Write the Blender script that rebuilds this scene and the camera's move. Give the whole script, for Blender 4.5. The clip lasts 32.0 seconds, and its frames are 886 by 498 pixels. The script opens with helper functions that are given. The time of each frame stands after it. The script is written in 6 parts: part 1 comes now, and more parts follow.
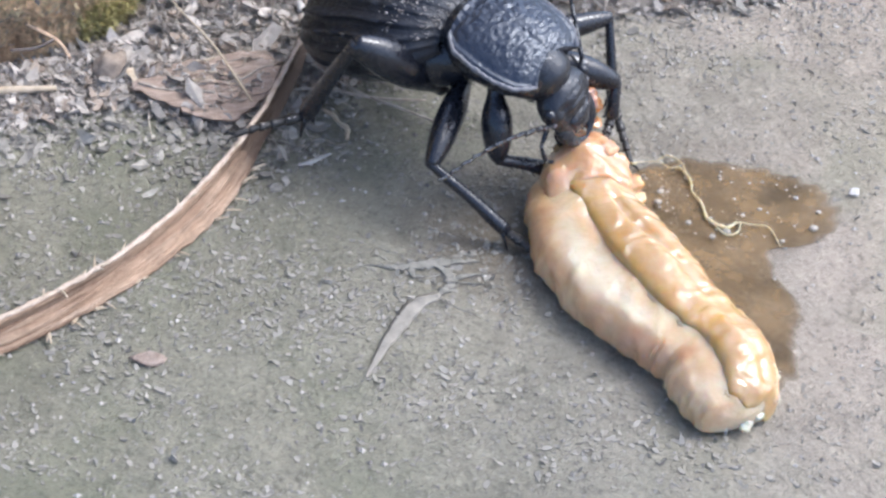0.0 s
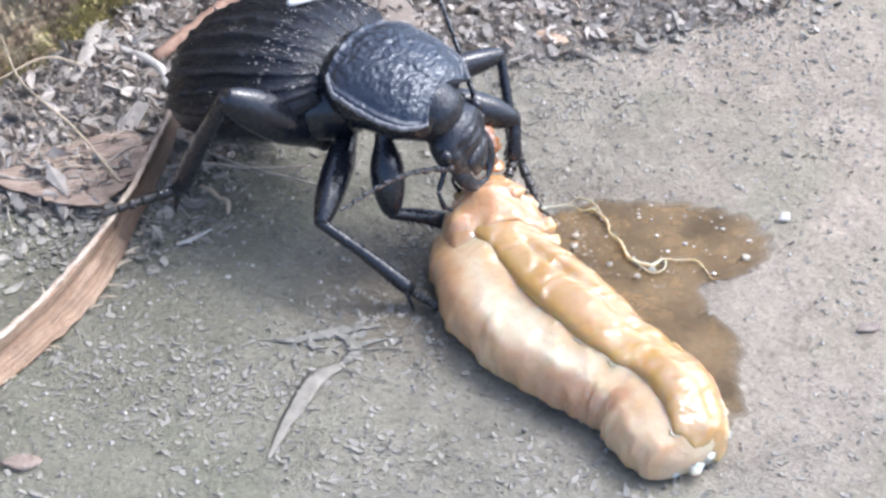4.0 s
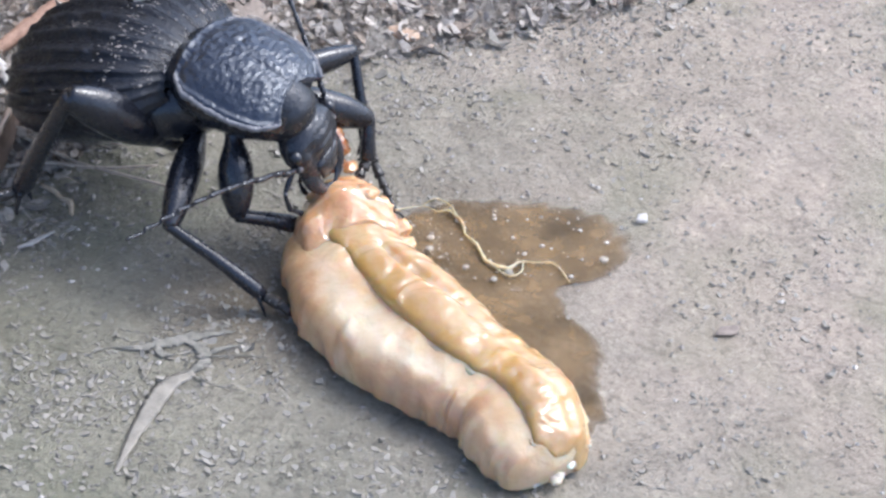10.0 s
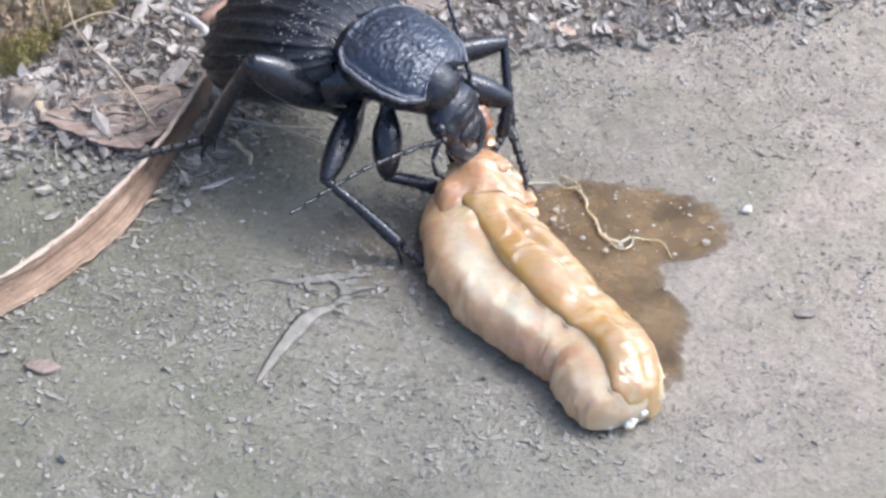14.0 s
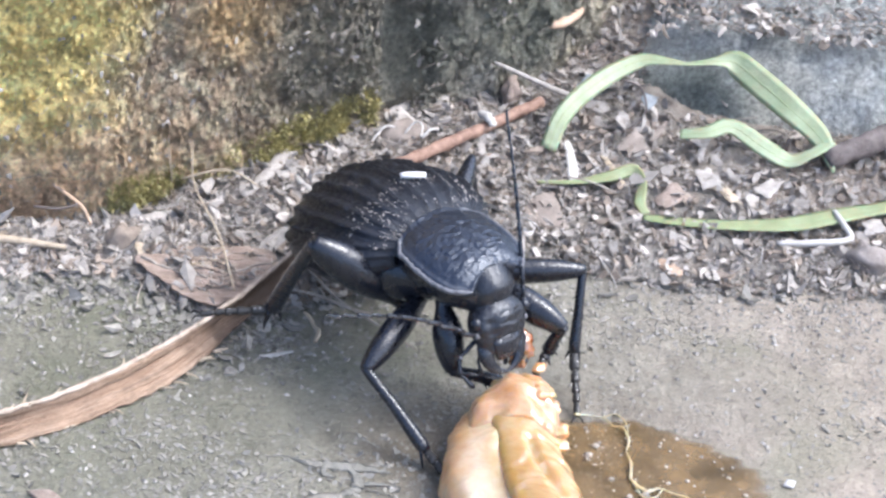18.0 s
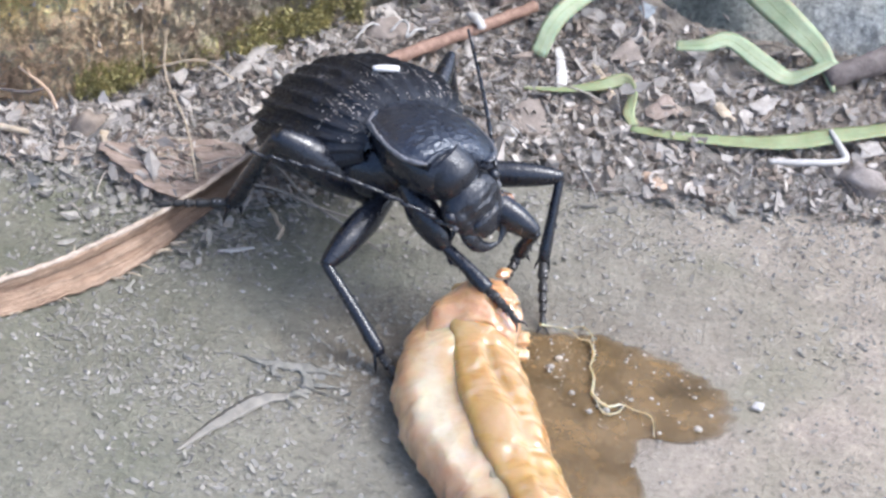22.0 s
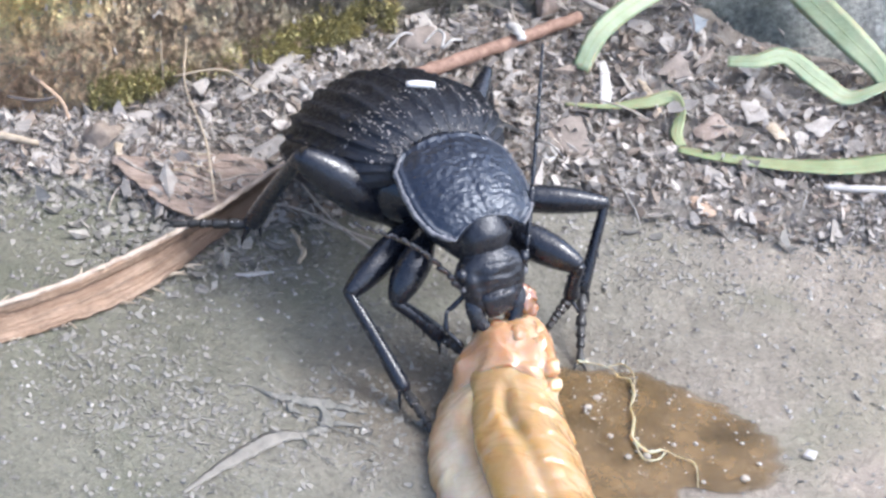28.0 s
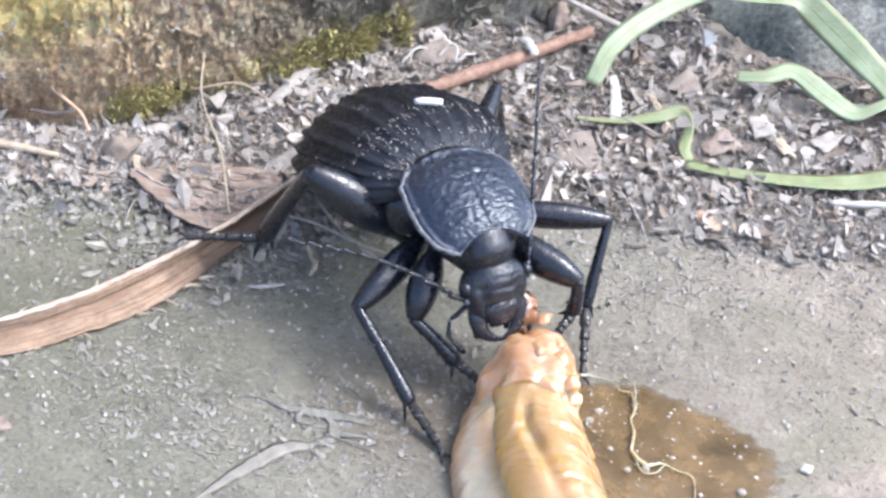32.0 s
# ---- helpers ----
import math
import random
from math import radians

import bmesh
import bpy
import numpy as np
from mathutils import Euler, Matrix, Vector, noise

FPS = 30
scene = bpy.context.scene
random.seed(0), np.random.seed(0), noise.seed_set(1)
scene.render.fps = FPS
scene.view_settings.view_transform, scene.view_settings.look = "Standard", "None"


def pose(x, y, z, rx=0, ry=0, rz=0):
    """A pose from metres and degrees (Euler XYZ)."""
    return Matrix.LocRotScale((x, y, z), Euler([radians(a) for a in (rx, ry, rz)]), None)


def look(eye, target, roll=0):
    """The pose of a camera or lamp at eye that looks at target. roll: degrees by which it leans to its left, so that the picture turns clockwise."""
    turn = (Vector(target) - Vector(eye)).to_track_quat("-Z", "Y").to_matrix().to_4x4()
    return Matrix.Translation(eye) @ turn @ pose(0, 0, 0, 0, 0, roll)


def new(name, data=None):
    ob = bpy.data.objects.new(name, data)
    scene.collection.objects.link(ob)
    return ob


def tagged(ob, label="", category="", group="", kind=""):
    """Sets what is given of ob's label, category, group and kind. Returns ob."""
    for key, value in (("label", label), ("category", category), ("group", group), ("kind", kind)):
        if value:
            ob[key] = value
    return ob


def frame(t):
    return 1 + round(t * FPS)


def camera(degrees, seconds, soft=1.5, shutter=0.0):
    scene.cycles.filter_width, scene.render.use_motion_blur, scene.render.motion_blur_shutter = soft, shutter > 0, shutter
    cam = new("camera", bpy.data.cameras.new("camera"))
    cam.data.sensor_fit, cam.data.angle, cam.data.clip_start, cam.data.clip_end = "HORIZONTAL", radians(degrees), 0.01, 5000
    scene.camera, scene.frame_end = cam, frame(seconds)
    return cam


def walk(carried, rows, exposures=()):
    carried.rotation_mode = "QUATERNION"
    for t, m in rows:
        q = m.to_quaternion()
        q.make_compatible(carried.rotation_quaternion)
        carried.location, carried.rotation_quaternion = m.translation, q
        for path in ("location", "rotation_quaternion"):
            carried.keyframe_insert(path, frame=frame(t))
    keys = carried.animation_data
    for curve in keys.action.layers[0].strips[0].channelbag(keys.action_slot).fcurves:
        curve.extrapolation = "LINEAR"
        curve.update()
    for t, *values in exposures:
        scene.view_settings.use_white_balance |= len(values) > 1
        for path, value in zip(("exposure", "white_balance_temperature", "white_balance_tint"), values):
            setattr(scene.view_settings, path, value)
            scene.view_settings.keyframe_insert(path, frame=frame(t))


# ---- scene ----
cam = camera(24.0, 32.0, soft=2.7)
PATH = [
    (0, look((-0.03760, -0.16227, 0.14138), (-0.01415, -0.00665, -0.00657), 3.65)),
    (0.5, look((-0.04082, -0.15157, 0.14210), (-0.02133, -0.00218, -0.01269), 2.13)),
    (1, look((-0.03190, -0.15147, 0.13323), (-0.01492, 0.01652, -0.00149), 0.94)),
    (1.5, look((-0.03051, -0.15255, 0.12807), (-0.00561, 0.02012, 0.00071), 1.02)),
    (2, look((-0.02868, -0.15282, 0.12728), (0.00303, 0.01930, 0.00070), 0.43)),
    (2.5, look((-0.03385, -0.15628, 0.12290), (-0.00011, 0.01483, -0.00452), -0.48)),
    (3, look((-0.03322, -0.15621, 0.11929), (0.00297, 0.01056, -0.01313), 0.03)),
    (3.5, look((-0.03338, -0.15701, 0.11962), (-0.00198, 0.01025, -0.01341), -0.68)),
    (5.5, look((-0.03836, -0.14557, 0.12018), (0.00426, 0.01812, -0.01415), 2.77)),
    (6, look((-0.03896, -0.14490, 0.12080), (0.00239, 0.02184, -0.01014), 2.48)),
    (6.5, look((-0.03966, -0.14471, 0.11949), (0.00278, 0.02272, -0.01021), 2.54)),
    (7, look((-0.03836, -0.14415, 0.11761), (0.00649, 0.02319, -0.01138), 3.03)),
    (7.5, look((-0.03937, -0.14499, 0.11737), (0.00427, 0.02277, -0.01149), 2.73)),
    (8, look((-0.03916, -0.14670, 0.11490), (0.00374, 0.01904, -0.01680), 2.28)),
    (8.5, look((-0.03782, -0.14619, 0.11469), (0.00716, 0.01708, -0.01937), 2.56)),
    (9, look((-0.03649, -0.14685, 0.11435), (0.01050, 0.01585, -0.01973), 2.87)),
    (9.5, look((-0.03634, -0.14875, 0.11619), (0.01144, 0.01293, -0.01885), 3.13)),
    (10, look((-0.03475, -0.15051, 0.11831), (0.01468, 0.01123, -0.01605), 3.33)),
    (10.5, look((-0.03448, -0.15487, 0.12090), (0.01421, 0.00718, -0.01336), 3.27)),
    (11, look((-0.03296, -0.15922, 0.12299), (0.00892, 0.00433, -0.01174), 2.09)),
    (11.5, look((-0.03564, -0.16356, 0.12551), (-0.00321, -0.00006, -0.01186), 0.56)),
    (12, look((-0.03315, -0.16375, 0.12846), (-0.00394, -0.00003, -0.00939), 0.15)),
    (12.5, look((-0.03135, -0.16562, 0.13019), (-0.00304, -0.00182, -0.00773), 0.35)),
    (13, look((-0.02728, -0.16812, 0.13317), (0.00241, -0.00291, -0.00277), 1.26)),
    (13.5, look((-0.02886, -0.17278, 0.13375), (-0.00244, -0.00758, -0.00288), 1.94)),
    (15.5, look((-0.01435, -0.17687, 0.13326), (-0.00369, -0.00472, 0.00323), 4.33)),
    (16, look((-0.00929, -0.17723, 0.13259), (-0.00769, -0.00259, 0.00549), 4.66)),
    (16.5, look((-0.00334, -0.17556, 0.13663), (-0.00581, 0.00069, 0.01178), 5.67)),
    (17, look((0.00105, -0.17722, 0.13583), (-0.00954, -0.00209, 0.00984), 5.69)),
    (17.5, look((0.00275, -0.17532, 0.13728), (-0.01079, 0.00004, 0.01189), 5.84)),
    (18, look((0.00463, -0.17304, 0.13910), (-0.01066, 0.00316, 0.01511), 5.79)),
    (18.5, look((0.00852, -0.17400, 0.13665), (-0.00618, 0.00175, 0.01194), 6.69)),
    (19, look((0.01113, -0.17666, 0.13569), (-0.00461, -0.00166, 0.01006), 7.25)),
    (19.5, look((0.01407, -0.17670, 0.13578), (-0.00346, -0.00309, 0.00846), 7.43)),
    (20, look((0.01493, -0.17451, 0.13683), (-0.00304, -0.00309, 0.00664), 7.52)),
    (20.5, look((0.01514, -0.17492, 0.13465), (-0.00500, -0.00428, 0.00377), 7.17)),
    (21, look((0.01382, -0.17229, 0.13503), (-0.00658, -0.00167, 0.00416), 7.15)),
    (21.5, look((0.01306, -0.16941, 0.13385), (-0.00562, 0.00229, 0.00412), 7.52)),
    (22, look((0.01369, -0.16713, 0.13227), (-0.00619, 0.00439, 0.00250), 7.34)),
    (22.5, look((0.01484, -0.16496, 0.12825), (-0.00304, 0.00545, -0.00327), 8.11)),
    (23, look((0.01457, -0.16136, 0.12865), (0.00115, 0.01095, -0.00091), 9.12)),
    (23.5, look((0.01348, -0.16108, 0.12853), (-0.00098, 0.01141, -0.00067), 8.87)),
    (24, look((0.01395, -0.15958, 0.12836), (-0.00002, 0.01341, -0.00023), 9.08)),
    (24.5, look((0.01333, -0.16108, 0.12851), (-0.00083, 0.01175, -0.00027), 9.16)),
    (25, look((0.01319, -0.15942, 0.12797), (-0.00387, 0.01307, -0.00093), 8.62)),
    (25.5, look((0.01346, -0.15749, 0.12800), (-0.00516, 0.01465, -0.00113), 8.38)),
    (27.5, look((0.01310, -0.15545, 0.12383), (-0.00974, 0.01445, -0.00757), 7.80)),
    (28, look((0.01270, -0.15428, 0.12646), (-0.01133, 0.01617, -0.00402), 7.53)),
    (28.5, look((0.01114, -0.15350, 0.12838), (-0.01423, 0.01776, -0.00079), 7.43)),
    (29, look((0.01264, -0.15359, 0.13251), (-0.01517, 0.01702, 0.00298), 7.07)),
    (29.5, look((0.01280, -0.15351, 0.13144), (-0.01414, 0.01785, 0.00274), 7.47)),
    (30, look((0.01219, -0.15391, 0.13199), (-0.01653, 0.01766, 0.00395), 7.00)),
    (30.5, look((0.01351, -0.15210, 0.13354), (-0.01560, 0.01957, 0.00572), 7.00)),
    (31, look((0.01560, -0.15432, 0.13237), (-0.01390, 0.01625, 0.00317), 6.89)),
    (31.5, look((0.01687, -0.15591, 0.13136), (-0.01286, 0.01422, 0.00165), 7.01)),
    (32, look((0.01580, -0.15551, 0.13190), (-0.01201, 0.01306, -0.00026), 7.13)),
]
walk(cam, PATH, [(t, 0.80 + d, 5580.0, 7.5) for t, d in ((0, -0.08), (1, 0.05), (2, 0.16), (3.5, 0.1), (6, 0.1), (8, 0.07), (9, -0.02), (10, -0.1), (13, -0.14), (16, 0.1), (17, 0.16), (19, 0.14), (20, -0.06), (24, -0.05), (25.5, 0.0), (28, 0.07), (29, 0.19), (30, 0.22), (32, 0.23))])

# ---- light: a bright overcast sky, open above and behind the slab ----
world = bpy.data.worlds.new("sky")
scene.world = world
world.use_nodes = True
wn = world.node_tree.nodes
sky = wn.new("ShaderNodeTexSky")
sky.sky_type = "NISHITA"
sky.sun_disc = False
SUN_ELEVATION, SUN_AZIMUTH = radians(55), radians(84)
sky.sun_elevation, sky.sun_rotation = SUN_ELEVATION, SUN_AZIMUTH
sky.air_density, sky.dust_density, sky.ozone_density = 0.7, 5.0, 0.6
world.node_tree.links.new(sky.outputs[0], wn["Background"].inputs[0])
wn["Background"].inputs[1].default_value = 0.242
sun_data = bpy.data.lights.new("sun", "SUN")
sun_data.energy, sun_data.angle, sun_data.color = 0.46, radians(11), (1.0, 0.98, 0.96)
sun = new("sun", sun_data)
sun_way = Vector((math.sin(SUN_AZIMUTH) * math.cos(SUN_ELEVATION), math.cos(SUN_AZIMUTH) * math.cos(SUN_ELEVATION), math.sin(SUN_ELEVATION)))
sun.matrix_world = look(sun_way * 3, (0, 0, 0))

# ---- materials ----
MM = 0.001


def material(name, rough=0.6, metal=0.0):
    m = bpy.data.materials.new(name)
    m.use_nodes = True
    b = m.node_tree.nodes["Principled BSDF"]
    b.inputs["Roughness"].default_value, b.inputs["Metallic"].default_value = rough, metal
    return m, m.node_tree.nodes, m.node_tree.links, b


def coords(n, l, scale):
    """Object coordinates in millimetres, scaled."""
    c = n.new("ShaderNodeTexCoord")
    mp = n.new("ShaderNodeMapping")
    mp.inputs["Scale"].default_value = [1000.0 * s for s in (scale if isinstance(scale, tuple) else (scale,) * 3)]
    l.new(c.outputs["Object"], mp.inputs["Vector"])
    return mp.outputs["Vector"]


def noise_of(n, l, scale, detail=6.0, rough=0.6, distort=0.0):
    t = n.new("ShaderNodeTexNoise")
    t.inputs["Scale"].default_value, t.inputs["Detail"].default_value = 1.0, detail
    t.inputs["Roughness"].default_value, t.inputs["Distortion"].default_value = rough, distort
    l.new(coords(n, l, scale), t.inputs["Vector"])
    return t.outputs["Fac"]


def ramp_of(n, l, fac, stops):
    r = n.new("ShaderNodeValToRGB")
    e = r.color_ramp.elements
    while len(e) < len(stops):
        e.new(0.5)
    for k, (p, c) in zip(e, stops):
        k.position, k.color = p, (*c, 1) if len(c) == 3 else c
    l.new(fac, r.inputs["Fac"])
    return r.outputs["Color"]


def blend(n, l, fac, a, b, mode="MIX"):
    m = n.new("ShaderNodeMix")
    m.data_type, m.blend_type = "RGBA", mode
    for socket, v in ((m.inputs["Factor"], fac), (m.inputs["A"], a), (m.inputs["B"], b)):
        if isinstance(v, (int, float)):
            socket.default_value = v
        elif isinstance(v, tuple):
            socket.default_value = (*v, 1)
        else:
            l.new(v, socket)
    return m.outputs["Result"]


def bump_of(n, l, b, height, strength, distance):
    k = n.new("ShaderNodeBump")
    k.inputs["Strength"].default_value, k.inputs["Distance"].default_value = strength, distance * MM
    l.new(height, k.inputs["Height"])
    before = b.inputs["Normal"].links
    if before:
        l.new(before[0].from_socket, k.inputs["Normal"])
    l.new(k.outputs["Normal"], b.inputs["Normal"])
    if b.inputs["Coat Weight"].default_value > 0:
        l.new(k.outputs["Normal"], b.inputs["Coat Normal"])


def grey(v):
    return (v, v, v)


def scaled(n, l, value, by):
    m = n.new("ShaderNodeMath")
    m.operation = "MULTIPLY"
    l.new(value, m.inputs[0])
    m.inputs[1].default_value = by
    return m.outputs[0]


def slab_material():
    m, n, l, b = material("worn_grey_stone", 0.62)
    big = ramp_of(n, l, noise_of(n, l, 0.022, 4), [(0.32, (0.205, 0.194, 0.156)), (0.5, (0.277, 0.257, 0.217)), (0.68, (0.323, 0.292, 0.248))])
    mid = ramp_of(n, l, noise_of(n, l, 0.25, 7, 0.7), [(0.28, grey(0.72)), (0.43, grey(0.92)), (0.57, grey(1.05)), (0.75, grey(1.25))])
    fine = ramp_of(n, l, noise_of(n, l, 1.6, 5, 0.75), [(0.3, grey(0.8)), (0.5, grey(1.0)), (0.72, grey(1.18))])
    c = blend(n, l, 1.0, blend(n, l, 1.0, big, mid, "MULTIPLY"), fine, "MULTIPLY")
    green = ramp_of(n, l, noise_of(n, l, 0.05, 5, 0.6, 0.4), [(0.47, grey(0)), (0.66, grey(0.6))])
    c = blend(n, l, green, c, (0.185, 0.19, 0.135))
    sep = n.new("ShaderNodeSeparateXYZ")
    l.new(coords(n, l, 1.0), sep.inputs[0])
    # Olive-to-pink hue across the slab, with side light painted in as brightening rightwards.
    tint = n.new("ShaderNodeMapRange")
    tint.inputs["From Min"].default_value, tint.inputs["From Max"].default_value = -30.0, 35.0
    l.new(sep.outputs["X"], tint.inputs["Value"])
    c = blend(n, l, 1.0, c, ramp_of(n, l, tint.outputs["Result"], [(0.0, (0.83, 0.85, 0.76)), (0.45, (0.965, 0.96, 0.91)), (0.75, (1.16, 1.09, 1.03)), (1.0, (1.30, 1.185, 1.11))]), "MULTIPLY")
    away = n.new("ShaderNodeVectorMath")
    away.operation = "DISTANCE"
    l.new(coords(n, l, (1.0, 1.15, 0.0)), away.inputs[0])
    away.inputs[1].default_value = (-7.0, -13.0, 0.0)
    ragged = n.new("ShaderNodeMath")
    ragged.operation = "MULTIPLY_ADD"
    l.new(noise_of(n, l, 0.3, 5, 0.6), ragged.inputs[0])
    ragged.inputs[1].default_value = 9.0
    l.new(away.outputs["Value"], ragged.inputs[2])
    pool = n.new("ShaderNodeVectorMath")
    pool.operation = "DISTANCE"
    l.new(coords(n, l, (0.8, 1.0, 0.0)), pool.inputs[0])
    pool.inputs[1].default_value = (7.0, -8.5, 0.0)
    ragged_pool = n.new("ShaderNodeMath")
    ragged_pool.operation = "MULTIPLY_ADD"
    l.new(noise_of(n, l, 0.2, 5, 0.6), ragged_pool.inputs[0])
    ragged_pool.inputs[1].default_value = 10.0
    l.new(pool.outputs["Value"], ragged_pool.inputs[2])
    nearer = n.new("ShaderNodeMath")
    nearer.operation = "MINIMUM"
    l.new(ragged.outputs[0], nearer.inputs[0])
    l.new(ragged_pool.outputs[0], nearer.inputs[1])
    # Damp stone round the grub and its puddle.
    toned = ramp_of(n, l, scaled(n, l, nearer.outputs[0], 0.05), [(0.42, grey(0.62)), (0.7, grey(0.32)), (0.95, grey(0))])
    c = blend(n, l, toned, c, (0.135, 0.10, 0.065))
    specks = ramp_of(n, l, noise_of(n, l, 2.6, 2, 0.5), [(0.715, grey(0)), (0.80, grey(0.6))])
    c = blend(n, l, specks, c, (0.55, 0.53, 0.5))
    pits = ramp_of(n, l, noise_of(n, l, 0.8, 3, 0.55), [(0.33, grey(0.78)), (0.42, grey(1.0)), (0.62, grey(1.0)), (0.72, grey(1.25))])
    c = blend(n, l, 1.0, c, pits, "MULTIPLY")
    l.new(c, b.inputs["Base Color"])
    r = ramp_of(n, l, noise_of(n, l, 0.07, 5), [(0.35, grey(0.42)), (0.65, grey(0.72))])
    l.new(r, b.inputs["Roughness"])
    bump_of(n, l, b, noise_of(n, l, 0.5, 8, 0.7), 1.0, 0.95)
    chips = ramp_of(n, l, noise_of(n, l, (1.5, 1.1, 1.3), 3, 0.5, 0.5), [(0.42, grey(0)), (0.52, grey(0.35)), (0.58, grey(0.4)), (0.64, grey(1))])
    bump_of(n, l, b, chips, 0.32, 0.2)
    bump_of(n, l, b, noise_of(n, l, 2.8, 4, 0.7), 0.5, 0.22)
    return m


def soil_material():
    m, n, l, b = material("litter_soil", 0.9)
    c = ramp_of(n, l, noise_of(n, l, 0.6, 8, 0.75), [(0.3, (0.25, 0.222, 0.193)), (0.48, (0.37, 0.335, 0.298)), (0.62, (0.47, 0.432, 0.39)), (0.75, (0.56, 0.522, 0.478))])
    t = ramp_of(n, l, noise_of(n, l, 0.03, 4), [(0.4, (1.05, 0.97, 0.88)), (0.62, (0.85, 0.9, 0.92))])
    l.new(blend(n, l, 1.0, c, t, "MULTIPLY"), b.inputs["Base Color"])
    bump_of(n, l, b, noise_of(n, l, 0.7, 8, 0.75), 1.0, 1.6)
    return m


def spot_of(n, l, centre, reach, wander=0.5):
    """A patch, for stains and painted shade, with a ragged outline round a point of the stone."""
    d = n.new("ShaderNodeVectorMath")
    d.operation = "DISTANCE"
    l.new(coords(n, l, 1.0), d.inputs[0])
    d.inputs[1].default_value = centre
    w = n.new("ShaderNodeMath")
    w.operation = "MULTIPLY_ADD"
    l.new(noise_of(n, l, 0.16, 6, 0.7), w.inputs[0])
    w.inputs[1].default_value = 2 * wander
    l.new(scaled(n, l, d.outputs["Value"], 1 / reach), w.inputs[2])
    return ramp_of(n, l, scaled(n, l, w.outputs[0], 0.5), [((0.7 + wander) / 2, grey(1)), ((1.3 + wander) / 2, grey(0))])


def wall_material(name, base, spots=(), moss=0.0):
    """Crumbling weathered stone with mineral grains, ragged stains and painted shade."""
    m, n, l, b = material(name, 0.88)
    c = ramp_of(n, l, noise_of(n, l, 0.5, 8, 0.75), [(0.3, tuple(0.6 * v for v in base)), (0.46, base), (0.66, tuple(min(0.8, 1.7 * v) for v in base))])
    tone = ramp_of(n, l, noise_of(n, l, 0.09, 5, 0.6), [(0.35, (0.8, 0.8, 0.82)), (0.62, (1.2, 1.12, 1.0))])
    c = blend(n, l, 1.0, c, tone, "MULTIPLY")
    for centre, reach, colour, strength in spots:
        rough_tone = ramp_of(n, l, noise_of(n, l, 0.6, 7, 0.75), [(0.3, tuple(0.62 * v for v in colour)), (0.48, colour), (0.68, tuple(min(0.85, 1.35 * v) for v in colour))])
        c = blend(n, l, scaled(n, l, spot_of(n, l, centre, reach), strength), c, rough_tone)
    if moss:
        g = ramp_of(n, l, noise_of(n, l, 0.1, 6, 0.65), [(0.72 - moss * 0.3, grey(0)), (0.84 - moss * 0.3, grey(0.6))])
        c = blend(n, l, g, c, (0.22, 0.2, 0.07))
    grains = ramp_of(n, l, noise_of(n, l, 1.5, 5, 0.7), [(0.34, grey(0.6)), (0.48, grey(1.0)), (0.66, grey(1.45))])
    l.new(blend(n, l, 1.0, c, grains, "MULTIPLY"), b.inputs["Base Color"])
    bump_of(n, l, b, noise_of(n, l, 0.5, 8, 0.8), 1.0, 1.8)
    bump_of(n, l, b, noise_of(n, l, 1.8, 4, 0.7), 1.0, 0.8)
    return m


def chitin_material(name, rough, relief, colour=(0.008, 0.008, 0.010), dusty=0.12, specks=0.0, coat=0.6, tint=(1.0, 1.0, 1.0), grain=1.1, shine=0.2):
    m, n, l, b = material(name, rough)
    dust = ramp_of(n, l, noise_of(n, l, 0.9, 6, 0.7), [(0.62, grey(0)), (0.8, grey(dusty))])
    c = blend(n, l, dust, colour, (0.14, 0.14, 0.145))
    if specks:
        dots = ramp_of(n, l, noise_of(n, l, 1.9, 2, 0.5), [(0.735 - 0.05 * specks, grey(0)), (0.76 - 0.05 * specks, grey(0.9))])
        c = blend(n, l, dots, c, (0.5, 0.46, 0.42))
    l.new(c, b.inputs["Base Color"])
    r = ramp_of(n, l, noise_of(n, l, 1.4, 4), [(0.35, grey(rough * 0.75)), (0.7, grey(min(1, rough * 1.5)))])
    l.new(r, b.inputs["Roughness"])
    b.inputs["Coat Weight"].default_value, b.inputs["Coat Roughness"].default_value = coat, 0.07
    b.inputs["Specular IOR Level"].default_value = shine
    b.inputs["Specular Tint"].default_value = b.inputs["Coat Tint"].default_value = (*tint, 1)
    bump_of(n, l, b, noise_of(n, l, grain, 4, 0.6, 0.8), relief, 0.35)
    return m


def plain_material(name, low, high, rough=0.7, scale=0.8, bump=0.4, island=0.0):
    """A natural surface of two tones with grain; island: how far single pieces differ."""
    m, n, l, b = material(name, rough)
    c = ramp_of(n, l, noise_of(n, l, scale, 6, 0.7), [(0.3, low), (0.7, high)])
    if island:
        g = n.new("ShaderNodeNewGeometry")
        v = ramp_of(n, l, g.outputs["Random Per Island"], [(0.0, grey(1 - island)), (0.6, grey(1.0)), (1.0, grey(1 + island))])
        c = blend(n, l, 1.0, c, v, "MULTIPLY")
    l.new(c, b.inputs["Base Color"])
    bump_of(n, l, b, noise_of(n, l, tuple(2 * v for v in scale) if isinstance(scale, tuple) else scale * 2, 5, 0.7), bump, 0.3)
    return m


